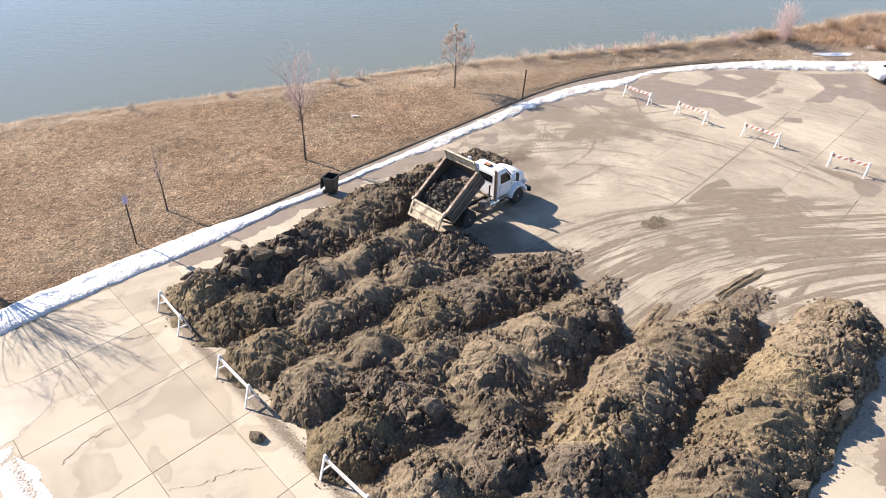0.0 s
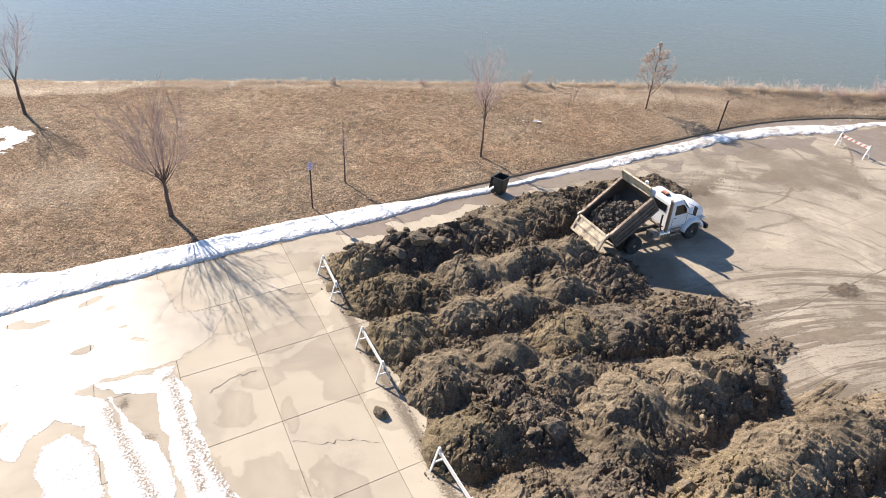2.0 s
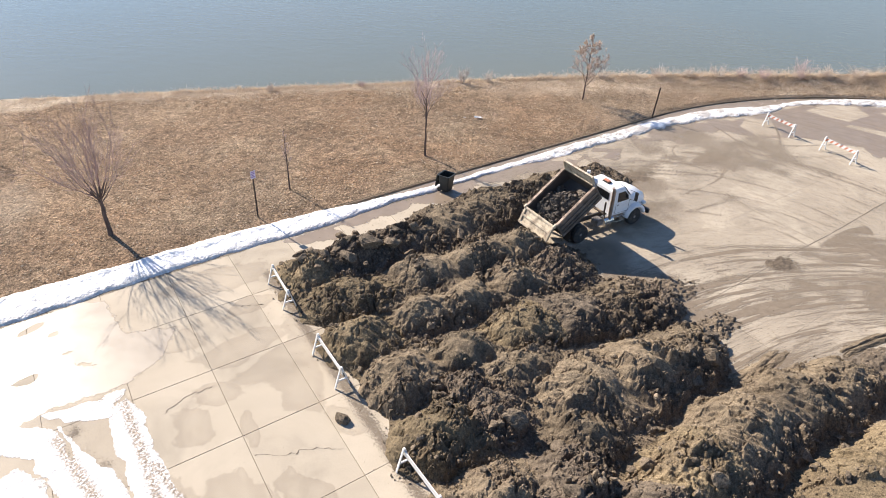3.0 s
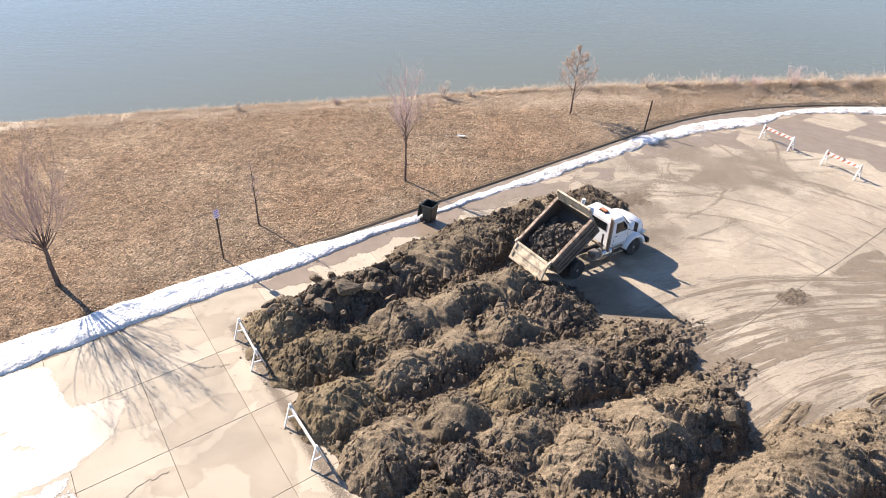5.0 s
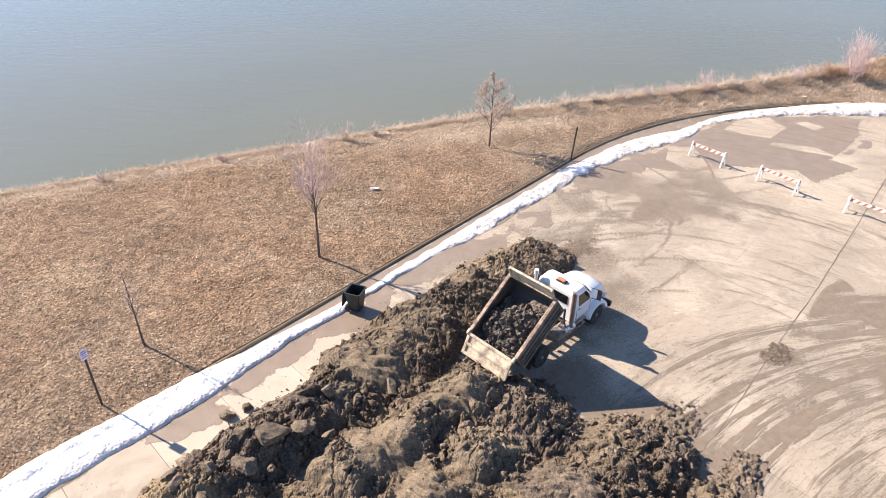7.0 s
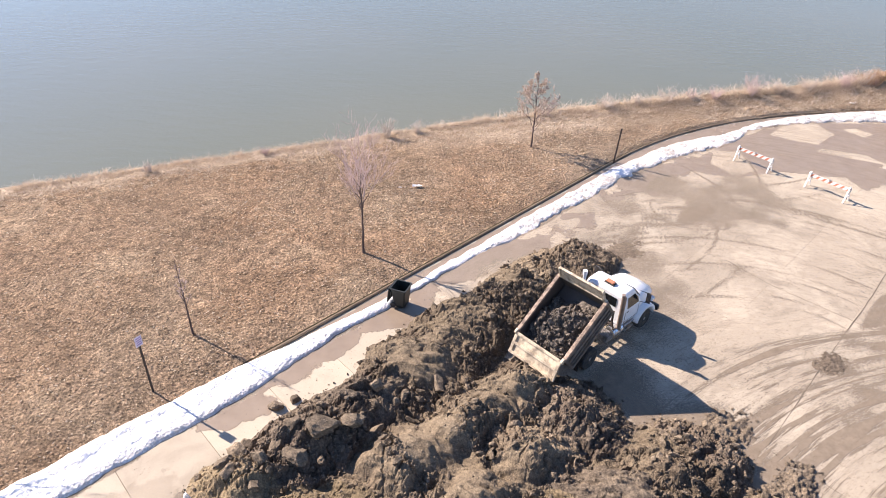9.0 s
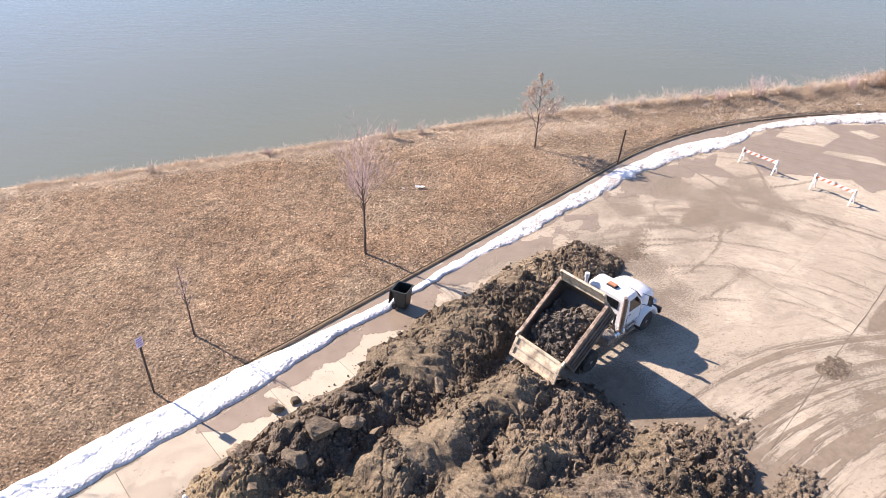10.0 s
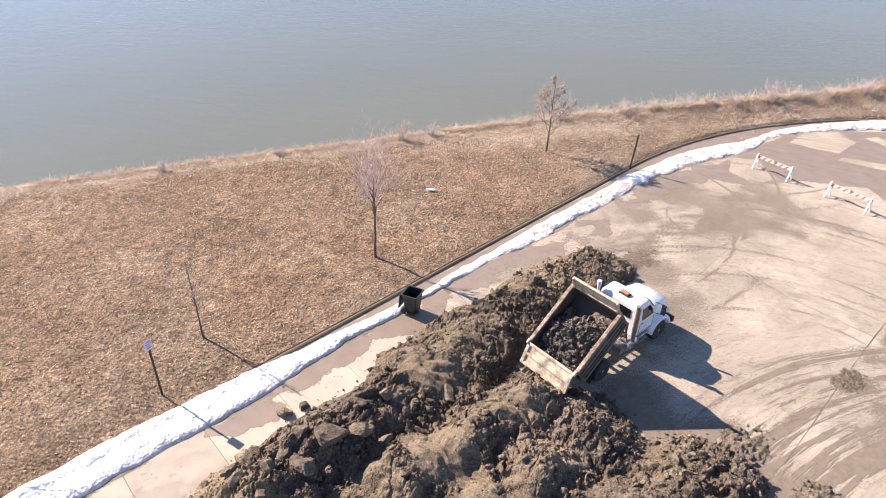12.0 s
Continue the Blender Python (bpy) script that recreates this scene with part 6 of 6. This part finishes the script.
# ---- leafless trees ----
class Limbs:
    """Tapered tubes gathered into one mesh."""

    def __init__(self, sides=5):
        self.verts, self.faces, self.sides = [], [], sides

    def tube(self, points, r0, r1):
        n, start = self.sides if r0 > 0.012 else 3, len(self.verts)
        last = len(points) - 1
        for k, p in enumerate(points):
            way = (points[min(k + 1, last)] - points[max(k - 1, 0)]).normalized()
            side = way.cross(Vector((0.31, 0.87, 0.37))).normalized()
            other = way.cross(side)
            r = r0 + (r1 - r0) * k / last
            for a in range(n):
                t = 2 * math.pi * a / n
                self.verts.append(tuple(p + side * r * math.cos(t) + other * r * math.sin(t)))
        for k in range(last):
            for a in range(n):
                i, j = start + k * n + a, start + k * n + (a + 1) % n
                self.faces.append((i, j, j + n, i + n))
        self.faces.append(tuple(start + last * n + a for a in range(n)))

    def object(self, name, material, parent, label=""):
        me = bpy.data.meshes.new(name)
        me.from_pydata(self.verts, [], self.faces)
        me.materials.append(material)
        me.polygons.foreach_set("use_smooth", [True] * len(me.polygons))
        ob = new(name, me)
        ob.parent = parent
        return tagged(ob, label)


def grow(rng, start, way, length, bend, steps=6, sway=0.10):
    """A limb's line, which turns towards the sky by bend and sways."""
    points, p, d = [start.copy()], start.copy(), way.normalized()
    for _ in range(steps):
        d = (d + Vector((rng.gauss(0, sway), rng.gauss(0, sway), bend)) / steps * 1.6).normalized()
        p = p + d * length / steps
        points.append(p.copy())
    return points


def spread(rng, axis, angle, turn):
    side = axis.cross(Vector((0.2, 0.1, 1.0)) if abs(axis.z) < 0.95 else Vector((1, 0.1, 0))).normalized()
    return (Matrix.Rotation(turn, 3, axis) @ (Matrix.Rotation(angle, 3, side) @ axis)).normalized()


def build_tree(label, x, y, tall, clear, crown, trunk_r, limbs, leader, seed, lean=(0, 0), leaves=0, subs=6, twigs=5, bark=None):
    rng = random.Random(seed)
    tree = thing("tree", pose(x, y, lawn_z(x, y) - 0.05), label, "tree", "young trees on the lawn")
    trunk, fine = Limbs(8), Limbs(4)
    tip = Vector((lean[0] * tall, lean[1] * tall, tall * 0.93 if leader else clear + (1.5 if trunk_r < 0.1 else 0.2)))
    line = [Vector((0, 0, 0)).lerp(tip, k / 9) + Vector((rng.gauss(0, 0.015), rng.gauss(0, 0.015), 0)) * (k > 0) * tall / 7 for k in range(10)]
    trunk.tube([Vector((0, 0, -0.1)), Vector((0, 0, 0.02))] + line[1:], trunk_r, trunk_r * (0.12 if leader else 0.3 if trunk_r < 0.1 else 0.6))
    spots, leaf_at = [], []
    for k in range(limbs):
        share = k / max(1, limbs - 1)
        at = clear + (tall * 0.82 - clear) * share if leader else clear - 0.35 + (1.7 if trunk_r < 0.1 else 0.4) * share
        f = min(at / tip.z, 1.0) * 9
        base = line[int(min(f, 8))].lerp(line[int(min(f, 8)) + 1], f - int(min(f, 8)))
        turn = k * 2.4 + rng.uniform(-0.4, 0.4)
        angle = radians((rng.uniform(38, 66) if leaves else rng.uniform(22, 40)) if leader else rng.uniform(6, 40) * min(1.4, crown / 2.0))
        way = spread(rng, Vector((0, 0, 1)), angle, turn)
        reach = (crown * (1.15 - 0.75 * share) * rng.uniform(0.9, 1.25) / math.sin(angle) * 0.62) if leader else (tall - clear) * rng.uniform(0.66, 1.04)
        r = trunk_r * (0.36 - 0.22 * share if leader else 0.28 if trunk_r < 0.1 else 0.215)
        pts = grow(rng, base, way, reach, 0.30 if leader else 0.38, 7, 0.10 if leader else 0.24)
        if leader:
            trunk.tube(pts, r, 0.006)
        else:
            trunk.tube(pts[:3], r, r * 0.7)
            fine.tube(pts[2:], r * 0.7, 0.006)
        for _ in range(subs):
            q = rng.uniform(0.25, 0.92)
            i = int(q * 7)
            start = pts[i].lerp(pts[min(i + 1, 7)], q * 7 - i)
            axis = (pts[min(i + 1, 7)] - pts[i]).normalized() if i < 7 else way
            sub = grow(rng, start, spread(rng, axis, radians(rng.uniform(18, 45)), rng.uniform(0, 6.28)), reach * rng.uniform(0.25, 0.5), 0.32, 5)
            fine.tube(sub, max(0.008, r * 0.4 * (1 - q * 0.6)), 0.004)
            for _ in range(twigs):
                w = rng.uniform(0.15, 1.0)
                i = int(w * 4.99)
                begin = sub[i].lerp(sub[i + 1], w * 5 - i) if i < 5 else sub[5]
                axis = (sub[min(i + 1, 5)] - sub[min(i, 4)]).normalized()
                twig = grow(rng, begin, spread(rng, axis, radians(rng.uniform(15, 50)), rng.uniform(0, 6.28)), reach * rng.uniform(0.10, 0.24), 0.25, 3)
                fine.tube(twig, 0.007, 0.0035)
                leaf_at.append(twig)
    trunk.object("trunk", BARK, tree)
    top = fine.object("crown", bark or TWIG, tree, "bare reddish twigs")
    if leaves:
        verts, faces = [], []
        for _ in range(leaves):
            twig = rng.choice(leaf_at)
            c = rng.choice(twig) + Vector((rng.gauss(0, 0.05), rng.gauss(0, 0.05), rng.gauss(-0.03, 0.05)))
            turn = Euler((rng.uniform(0, 6.3), rng.uniform(0, 6.3), rng.uniform(0, 6.3))).to_matrix()
            size = rng.uniform(0.04, 0.085)
            start = len(verts)
            for px, py, pz in ((-1, 0, 0), (-0.2, 0.5, 0.25), (1, 0, 0.1), (-0.2, -0.5, 0.25)):
                verts.append(tuple(c + turn @ Vector((px, py, pz)) * size))
            faces += [(start, start + 1, start + 2), (start, start + 2, start + 3)]
        me = bpy.data.meshes.new("leaves")
        me.from_pydata(verts, [], faces)
        me.materials.append(LEAF)
        dry = new("leaves", me)
        dry.parent = top
        tagged(dry, "withered tan leaves still hanging")
    return tree


build_tree("young leafless tree with upswept twigs on the lawn", -7.45, 40.3, 5.6, 2.6, 2.0, 0.08, 14, False, 3, (0.01, -0.01), 0, 8, 6)
build_tree("young tree still holding withered brown leaves", 2.0, 53.9, 5.4, 1.1, 2.0, 0.07, 20, True, 5, (0.02, 0.01), 1700, 6, 4)
build_tree("leafless vase-shaped tree with many upright limbs", -20.5, 26.3, 6.6, 2.1, 2.8, 0.135, 22, False, 8, (-0.02, 0.01), 0, 7, 4, TWIG_DARK)
build_tree("leafless forked tree near the riverbank", -38.6, 34.2, 6.8, 2.4, 1.8, 0.13, 9, False, 12, (-0.05, 0.03), 0, 7, 5)
build_tree("thin leafless sapling on the lawn", -13.83, 33.45, 4.3, 1.6, 0.42, 0.055, 11, True, 15, (-0.01, 0.0), 0, 5, 4)


# ---- shrubs and brush on the bank ----
def build_shrub(x, y, tall, wide, stems, material, label, seed, twigs=7):
    rng = random.Random(seed)
    shrub = thing("shrub", pose(x, y, lawn_z(x, y) - 0.1), label, "shrub", "bare shrubs on the bank")
    limbs = Limbs(4)
    for _ in range(stems):
        a = rng.uniform(0, 6.28)
        way = Vector((math.cos(a) * wide / tall * rng.uniform(0.2, 1), math.sin(a) * wide / tall * rng.uniform(0.2, 1), 1))
        pts = grow(rng, Vector((rng.gauss(0, 0.12 * wide), rng.gauss(0, 0.12 * wide), 0)), way, tall * rng.uniform(0.6, 1.05), 0.1, 6, 0.2)
        limbs.tube(pts, min(0.022, 0.016 * tall / 2.0), 0.004)
        for _ in range(twigs):
            i = rng.randint(1, 5)
            axis = (pts[i + 1] - pts[i]).normalized()
            limbs.tube(grow(rng, pts[i], spread(rng, axis, radians(rng.uniform(20, 55)), rng.uniform(0, 6.28)), tall * rng.uniform(0.15, 0.4), 0.3, 3, 0.25), 0.010, 0.004)
    limbs.object("crown", material, shrub)


build_shrub(33.6, 67.6, 4.0, 1.9, 16, TWIG, "tall bare reddish-brown shrub at the water's edge", 21, 40)
for k, (x, back, tall, wide) in enumerate(((20.2, 0.5, 2.0, 1.4), (13.2, 0.4, 1.5, 1.7), (8.1, 0.5, 1.4, 1.3), (17.0, 0.6, 1.3, 0.9), (22.6, 0.5, 1.2, 1.2), (25.3, 0.6, 1.3, 1.3), (28.6, 0.7, 1.7, 1.5), (30.4, 0.8, 1.5, 1.2), (10.6, 0.3, 0.9, 1.1), (15.2, 0.3, 1.0, 1.2), (-7.9, 0.5, 1.5, 0.8), (-5.9, 0.4, 1.0, 0.8), (-15.6, 0.5, 0.6, 0.6), (-22.3, 0.7, 0.8, 0.8), (3.4, 0.5, 0.9, 0.9))):
    y = float(np.interp(x, BANK_X, BANK_Y)) - back
    build_shrub(x, y, tall, wide, 15, TWIG_PALE if k % 3 else TWIG, "small pale leafless shrub in the bank grass", 30 + k, 10)
for k in range(60):
    rng = random.Random(200 + k)
    x = rng.uniform(30, 62)
    y = float(np.interp(x, BANK_X, BANK_Y)) - rng.uniform(0.2, 1.0 + max(0.0, x - 33) * 0.55)
    build_shrub(x, y, rng.uniform(0.6, 1.4), rng.uniform(1.0, 1.9), 22, (BRUSH, BRUSH, TWIG_DARK)[k % 3], "tangled russet brush on the rising bank", 230 + k, 9)


def build_bank_grass():
    """Tall dry grass along the edge of the bank."""
    rng = random.Random(41)
    verts, faces = [], []
    for _ in range(13000):
        s = rng.uniform(-34, 82)
        reach = float(np.interp(s, LAWN_S, LAWN_D))
        back = abs(rng.gauss(0, 1.3)) * (1 + max(0, s - 55) * 0.10)
        if s < 55 and value_noise(s * 0.9, back * 1.2, 71) < 0.27:
            continue
        share = 1 - back / reach
        x, y = (float(c) for c in beside_kerb(s, -0.15 - share * reach))
        z = float(lawn_height(np.array(s), np.array(share)))
        big = rng.uniform(0.06, 0.24) * (1.25 if back < 0.6 else 0.7) * (0.7 if s < 0 else 1.0) * (1 + 0.35 * min(1.0, max(0.0, (s - 40) / 20)))
        for _ in range(6):
            a, lean = rng.uniform(0, 6.28), rng.uniform(0.8, 3.2)
            bx, by = x + rng.gauss(0, 0.09), y + rng.gauss(0, 0.09)
            h = big * rng.uniform(0.4, 1.0) * (1 + 0.9 * min(1.0, max(0.0, (s - 26) / 10)))
            w = rng.uniform(0.008, 0.02)
            px, py = -math.sin(a) * w, math.cos(a) * w
            tx, ty = bx + math.cos(a) * h * lean, by + math.sin(a) * h * lean
            start = len(verts)
            verts += [(bx - px, by - py, z - 0.03), (bx + px, by + py, z - 0.03), (tx + px * 0.3, ty + py * 0.3, z + h), (tx - px * 0.3, ty - py * 0.3, z + h)]
            faces.append((start, start + 1, start + 2, start + 3))
    ob = mesh_object("bank_grass", verts, faces, STRAW)
    tagged(ob, "tall dry straw-coloured grass along the riverbank", "dry grass", kind="stuff")


build_bank_grass()


def build_brush_weeds():
    """Knee-high russet weeds over the rising bank at the lot's far end."""
    rng = random.Random(48)
    verts, faces = [], []
    for _ in range(5200):
        x = 31 + 36 * rng.random()
        back = rng.random() * (0.8 + max(0.0, x - 33) * 0.6)
        y = float(np.interp(x, BANK_X, BANK_Y)) - min(back, 9.0)
        z = lawn_far(x, y)
        for _ in range(4):
            a, lean, h, w = rng.uniform(0, 6.28), rng.uniform(0.1, 1.1), rng.uniform(0.15, 0.5), rng.uniform(0.01, 0.03)
            bx, by = x + rng.gauss(0, 0.15), y + rng.gauss(0, 0.15)
            px, py = -math.sin(a) * w, math.cos(a) * w
            tx, ty = bx + math.cos(a) * h * lean, by + math.sin(a) * h * lean
            k = len(verts)
            verts += [(bx - px, by - py, z - 0.05), (bx + px, by + py, z - 0.05), (tx + px * 0.3, ty + py * 0.3, z + h), (tx - px * 0.3, ty - py * 0.3, z + h)]
            faces.append((k, k + 1, k + 2, k + 3))
    ob = mesh_object("bank_weeds", verts, faces, RUSSET)
    tagged(ob, "russet dead weeds over the rising riverbank", "dead weeds", kind="stuff")


FAR_X, FAR_Y = np.arange(28.0, 70.0, 2.0), np.arange(60.0, 84.0, 1.0)
FAR_Z = np.array([[lawn_z(x, y) for y in FAR_Y] for x in FAR_X])


def lawn_far(x, y):
    return float(FAR_Z[int(np.clip(round((x - 28.0) / 2), 0, len(FAR_X) - 1)), int(np.clip(round(y - 60.0), 0, len(FAR_Y) - 1))])


build_brush_weeds()


def build_lawn_litter():
    """Short tufts and bleached leaves over the lawn."""
    rng = np.random.RandomState(43)
    n = 130000
    s, share = rng.uniform(-24, 62, n), rng.uniform(0.01, 1.0, n)
    x, y = beside_kerb(s, -0.15 - share * np.interp(s, LAWN_S, LAWN_D))
    keep = fbm(x * 0.5, y * 0.5, 4, 47) + rng.uniform(-0.25, 0.25, n) > 0.45
    s, share, x, y = s[keep], share[keep], x[keep], y[keep]
    n = len(s)
    z = lawn_height(s, share) + 0.03
    size, a = 0.02 + 0.06 * rng.rand(n) ** 2.2, rng.uniform(0, 6.28, n)
    c, d = np.cos(a), np.sin(a)
    lift = rng.uniform(-0.5, 0.9, (n, 4))
    corners = []
    for k, (p, q) in enumerate(((-1, 0), (-0.1, 0.55), (1, 0), (-0.1, -0.55))):
        corners.append(np.stack([x + size * (p * c - q * d), y + size * (p * d + q * c), z + size * lift[:, k] * 0.6], 1))
    verts = np.stack(corners, 1).reshape(-1, 3)
    faces = []
    for k in range(n):
        faces += [(4 * k, 4 * k + 1, 4 * k + 2), (4 * k, 4 * k + 2, 4 * k + 3)]
    ob = mesh_object("leaf_litter", verts.tolist(), faces, LITTER_LEAF)
    tagged(ob, "bleached fallen leaves and grass clippings on the lawn", "leaf litter", kind="stuff")


build_lawn_litter()


def build_lot_crumbs():
    """Crumbs of soil tracked over the concrete."""
    rng = np.random.RandomState(44)
    spots = ((19.5, 2.0, 3.0, 3.0, 1100), (21.0, 8.0, 4.0, 2.5, 2200), (33.0, -1.0, 5.0, 3.5, 900), (20.5, 5.5, 1.6, 0.8, 900), (25.2, -4.2, 1.3, 1.0, 2200), (27.0, 2.0, 5.0, 4.0, 300), (21.0, 13.5, 2.5, 2.0, 500), (24.45, 6.65, 0.5, 0.35, 700), (17.0, 20.8, 4.0, 0.6, 160), (10.0, -6.9, 6.0, 0.5, 260), (0.6, 5.0, 0.4, 7.0, 240), (26.0, 3.0, 4.0, 3.0, 900), (31.0, -1.0, 4.0, 3.0, 700), (22.0, 10.0, 3.0, 3.0, 700))
    verts, faces = [], []
    for cu, cv, ru, rv, count in spots:
        for _ in range(count):
            u, v = rng.normal(cu, ru), rng.normal(cv, rv)
            x, y = lot(u, v)
            size = 0.006 + 0.020 * rng.rand() ** 3.0
            k = len(verts)
            turn = rng.uniform(0, 6.28)
            for i in range(3):
                a = turn + i * 2.094 + rng.uniform(-0.3, 0.3)
                verts.append((x + size * math.cos(a), y + size * math.sin(a), 0.004))
            verts.append((x + rng.uniform(-0.3, 0.3) * size, y + rng.uniform(-0.3, 0.3) * size, 0.004 + size * 1.1))
            faces += [(k, k + 1, k + 3), (k + 1, k + 2, k + 3), (k + 2, k, k + 3)]
    ob = mesh_object("mud_crumbs", verts, faces, CLOD)
    tagged(ob, "crumbs of dried mud tracked over the concrete", "mud crumbs", kind="stuff")


build_lot_crumbs()


# ---- litter ----
def build_rag(x, y, size, seed, label):
    rng = random.Random(seed)
    g = np.linspace(-1, 1, 14)
    P, Q = np.meshgrid(g, g, indexing="ij")
    X, Y = x + size * P, y + size * 0.45 * Q
    Z = lawn_z(x, y) + 0.03 + size * 0.5 * fbm(P * 1.7 + seed, Q * 1.7, 3, seed)
    keep = (np.hypot(P, Q) + 0.5 * fbm(P * 2, Q * 2, 2, seed + 1))[:-1, :-1] < 1.05
    ob = grid_object("litter", X, Y, Z, keep, PAPER, False)
    tagged(ob, label, "litter", "litter on the lawn")


build_rag(-5.3, 47.6, 0.36, 51, "crumpled white plastic bag on the dead grass")
build_rag(-6.3, 47.5, 0.12, 52, "small scrap of white paper on the dead grass")
build_rag(28.2, 64.3, 0.30, 53, "crumpled white plastic bag beyond the kerb")
build_rag(3.2, 50.6, 0.10, 54, "small scrap of white paper on the dead grass")


# ---- parked car at the lot's far end ----
def build_car(m):
    car = thing("parked_car", m, "white parked hatchback standing in meltwater by the snow", "car")
    side = [(-2.10, 0.55, 0.80), (-2.05, 0.95, 0.84), (-1.2, 1.02, 0.88), (0.0, 1.05, 0.90), (1.4, 1.05, 0.89), (2.05, 0.98, 0.84), (2.15, 0.55, 0.80)]
    loops = []
    for x, top, half in side:
        loops.append([(x, -half * 0.94, 0.30), (x, -half, 0.6 if top > 0.6 else 0.45), (x, -half * 0.93, top), (x, 0, top + 0.03), (x, half * 0.93, top), (x, half, 0.6 if top > 0.6 else 0.45), (x, half * 0.94, 0.30)])
    part("body", loft(bmesh.new(), loops), CAR_PAINT, car, "white car body", True)
    roof = []
    for x, top, half in ((-1.15, 1.04, 0.80), (-0.35, 1.48, 0.66), (0.2, 1.54, 0.65), (1.2, 1.50, 0.64), (1.95, 1.04, 0.76)):
        roof.append([(x, -0.83, 1.0), (x, -half, top - 0.05), (x, -half * 0.8, top), (x, half * 0.8, top), (x, half, top - 0.05), (x, 0.83, 1.0)])
    cabin = part("cabin", loft(bmesh.new(), roof), CAR_PAINT, car, "white roof", True)
    for s in (-1, 1):
        bm = bmesh.new()
        a = [bm.verts.new((x, s * y, z)) for x, z, y in ((-0.95, 1.10, 0.825), (-0.35, 1.42, 0.70), (1.15, 1.44, 0.68), (1.65, 1.12, 0.80))]
        b = [bm.verts.new((v.co.x, v.co.y - s * 0.02, v.co.z)) for v in a]
        bm.faces.new(a), bm.faces.new(b[::-1])
        for k in range(4):
            bm.faces.new((a[k], b[k], b[(k + 1) % 4], a[(k + 1) % 4]))
        bmesh.ops.recalc_face_normals(bm, faces=bm.faces[:])
        part("side_window", bm, GLASS_DARK, cabin)
        for x in (-1.32, 1.35):
            hub = bmesh.new()
            rod(hub, (x, s * 0.70, 0.33), (x, s * 0.905, 0.33), 0.22, sides=20)
            wheel = part("wheel", hub, CHROME, car)
            bm = bmesh.new()
            rod(bm, (x, s * 0.68, 0.33), (x, s * 0.89, 0.33), 0.33, sides=28)
            part("tyre", bm, RUBBER, wheel)
        part("headlight", boxed(-2.10, -1.86, s * 0.66 - 0.14, s * 0.66 + 0.14, 0.72, 0.86, 0.03), LAMP_GLASS, car)
    bm = bmesh.new()
    loft(bm, [[(-1.12, -0.72, 1.07), (-1.12, 0.72, 1.07), (-1.10, 0.72, 1.09), (-1.10, -0.72, 1.09)], [(-0.42, -0.62, 1.45), (-0.42, 0.62, 1.45), (-0.40, 0.62, 1.47), (-0.40, -0.62, 1.47)]])
    part("windscreen", bm, GLASS_DARK, cabin)


build_car(pose(40.25, 58.9, 0.0, 0, 0, 4))


# ---- cracks in the slabs ----
def build_crack(points, seed, wobble=0.035, wide=0.020):
    rng = random.Random(seed)
    left, right = [], []
    for (u0, v0), (u1, v1) in zip(points, points[1:]):
        for k in range(10):
            t = k / 10
            u, v = u0 + (u1 - u0) * t + rng.gauss(0, wobble), v0 + (v1 - v0) * t + rng.gauss(0, wobble)
            w = rng.uniform(0.3, 1.0) * wide
            left.append((*lot(u - w, v - w), 0.0065)), right.append((*lot(u + w, v + w), 0.0065))
    n = len(left)
    crack = mesh_object("pavement_crack", left + right, [(k, k + 1, n + k + 1, n + k) for k in range(n - 1)], CONCRETE_JOINT)
    tagged(crack, "dark jagged crack across a concrete slab", "crack", kind="structure")


build_crack([(-3.0, 5.0), (-2.0, 5.6), (-1.0, 5.8), (-0.05, 6.4)], 1)
build_crack([(-5.2, 1.6), (-4.2, 1.1), (-3.1, 1.05)], 2)
build_crack([(-0.9, -3.4), (-0.3, -3.1), (0.2, -2.9)], 3)
build_crack([(27.0, 16.0), (29.0, 15.7), (31.5, 15.8)], 4)
build_crack([(28.4, -0.2), (28.0, 2.5), (28.1, 4.6), (28.2, 8.1)], 5, 0.02, 0.028)
build_crack([(33.0, 9.0), (33.4, 10.0), (32.1, 12.0), (31.2, 13.8)], 6, 0.02, 0.03)
build_crack([(18.2, 6.95), (24.2, 6.5), (30.9, 6.1), (40.8, 5.2), (47.5, 4.6)], 7, 0.012, 0.026)
build_crack([(27.6, 14.2), (31.3, 13.8), (36.1, 13.4)], 8, 0.012, 0.024)

build_slabs()
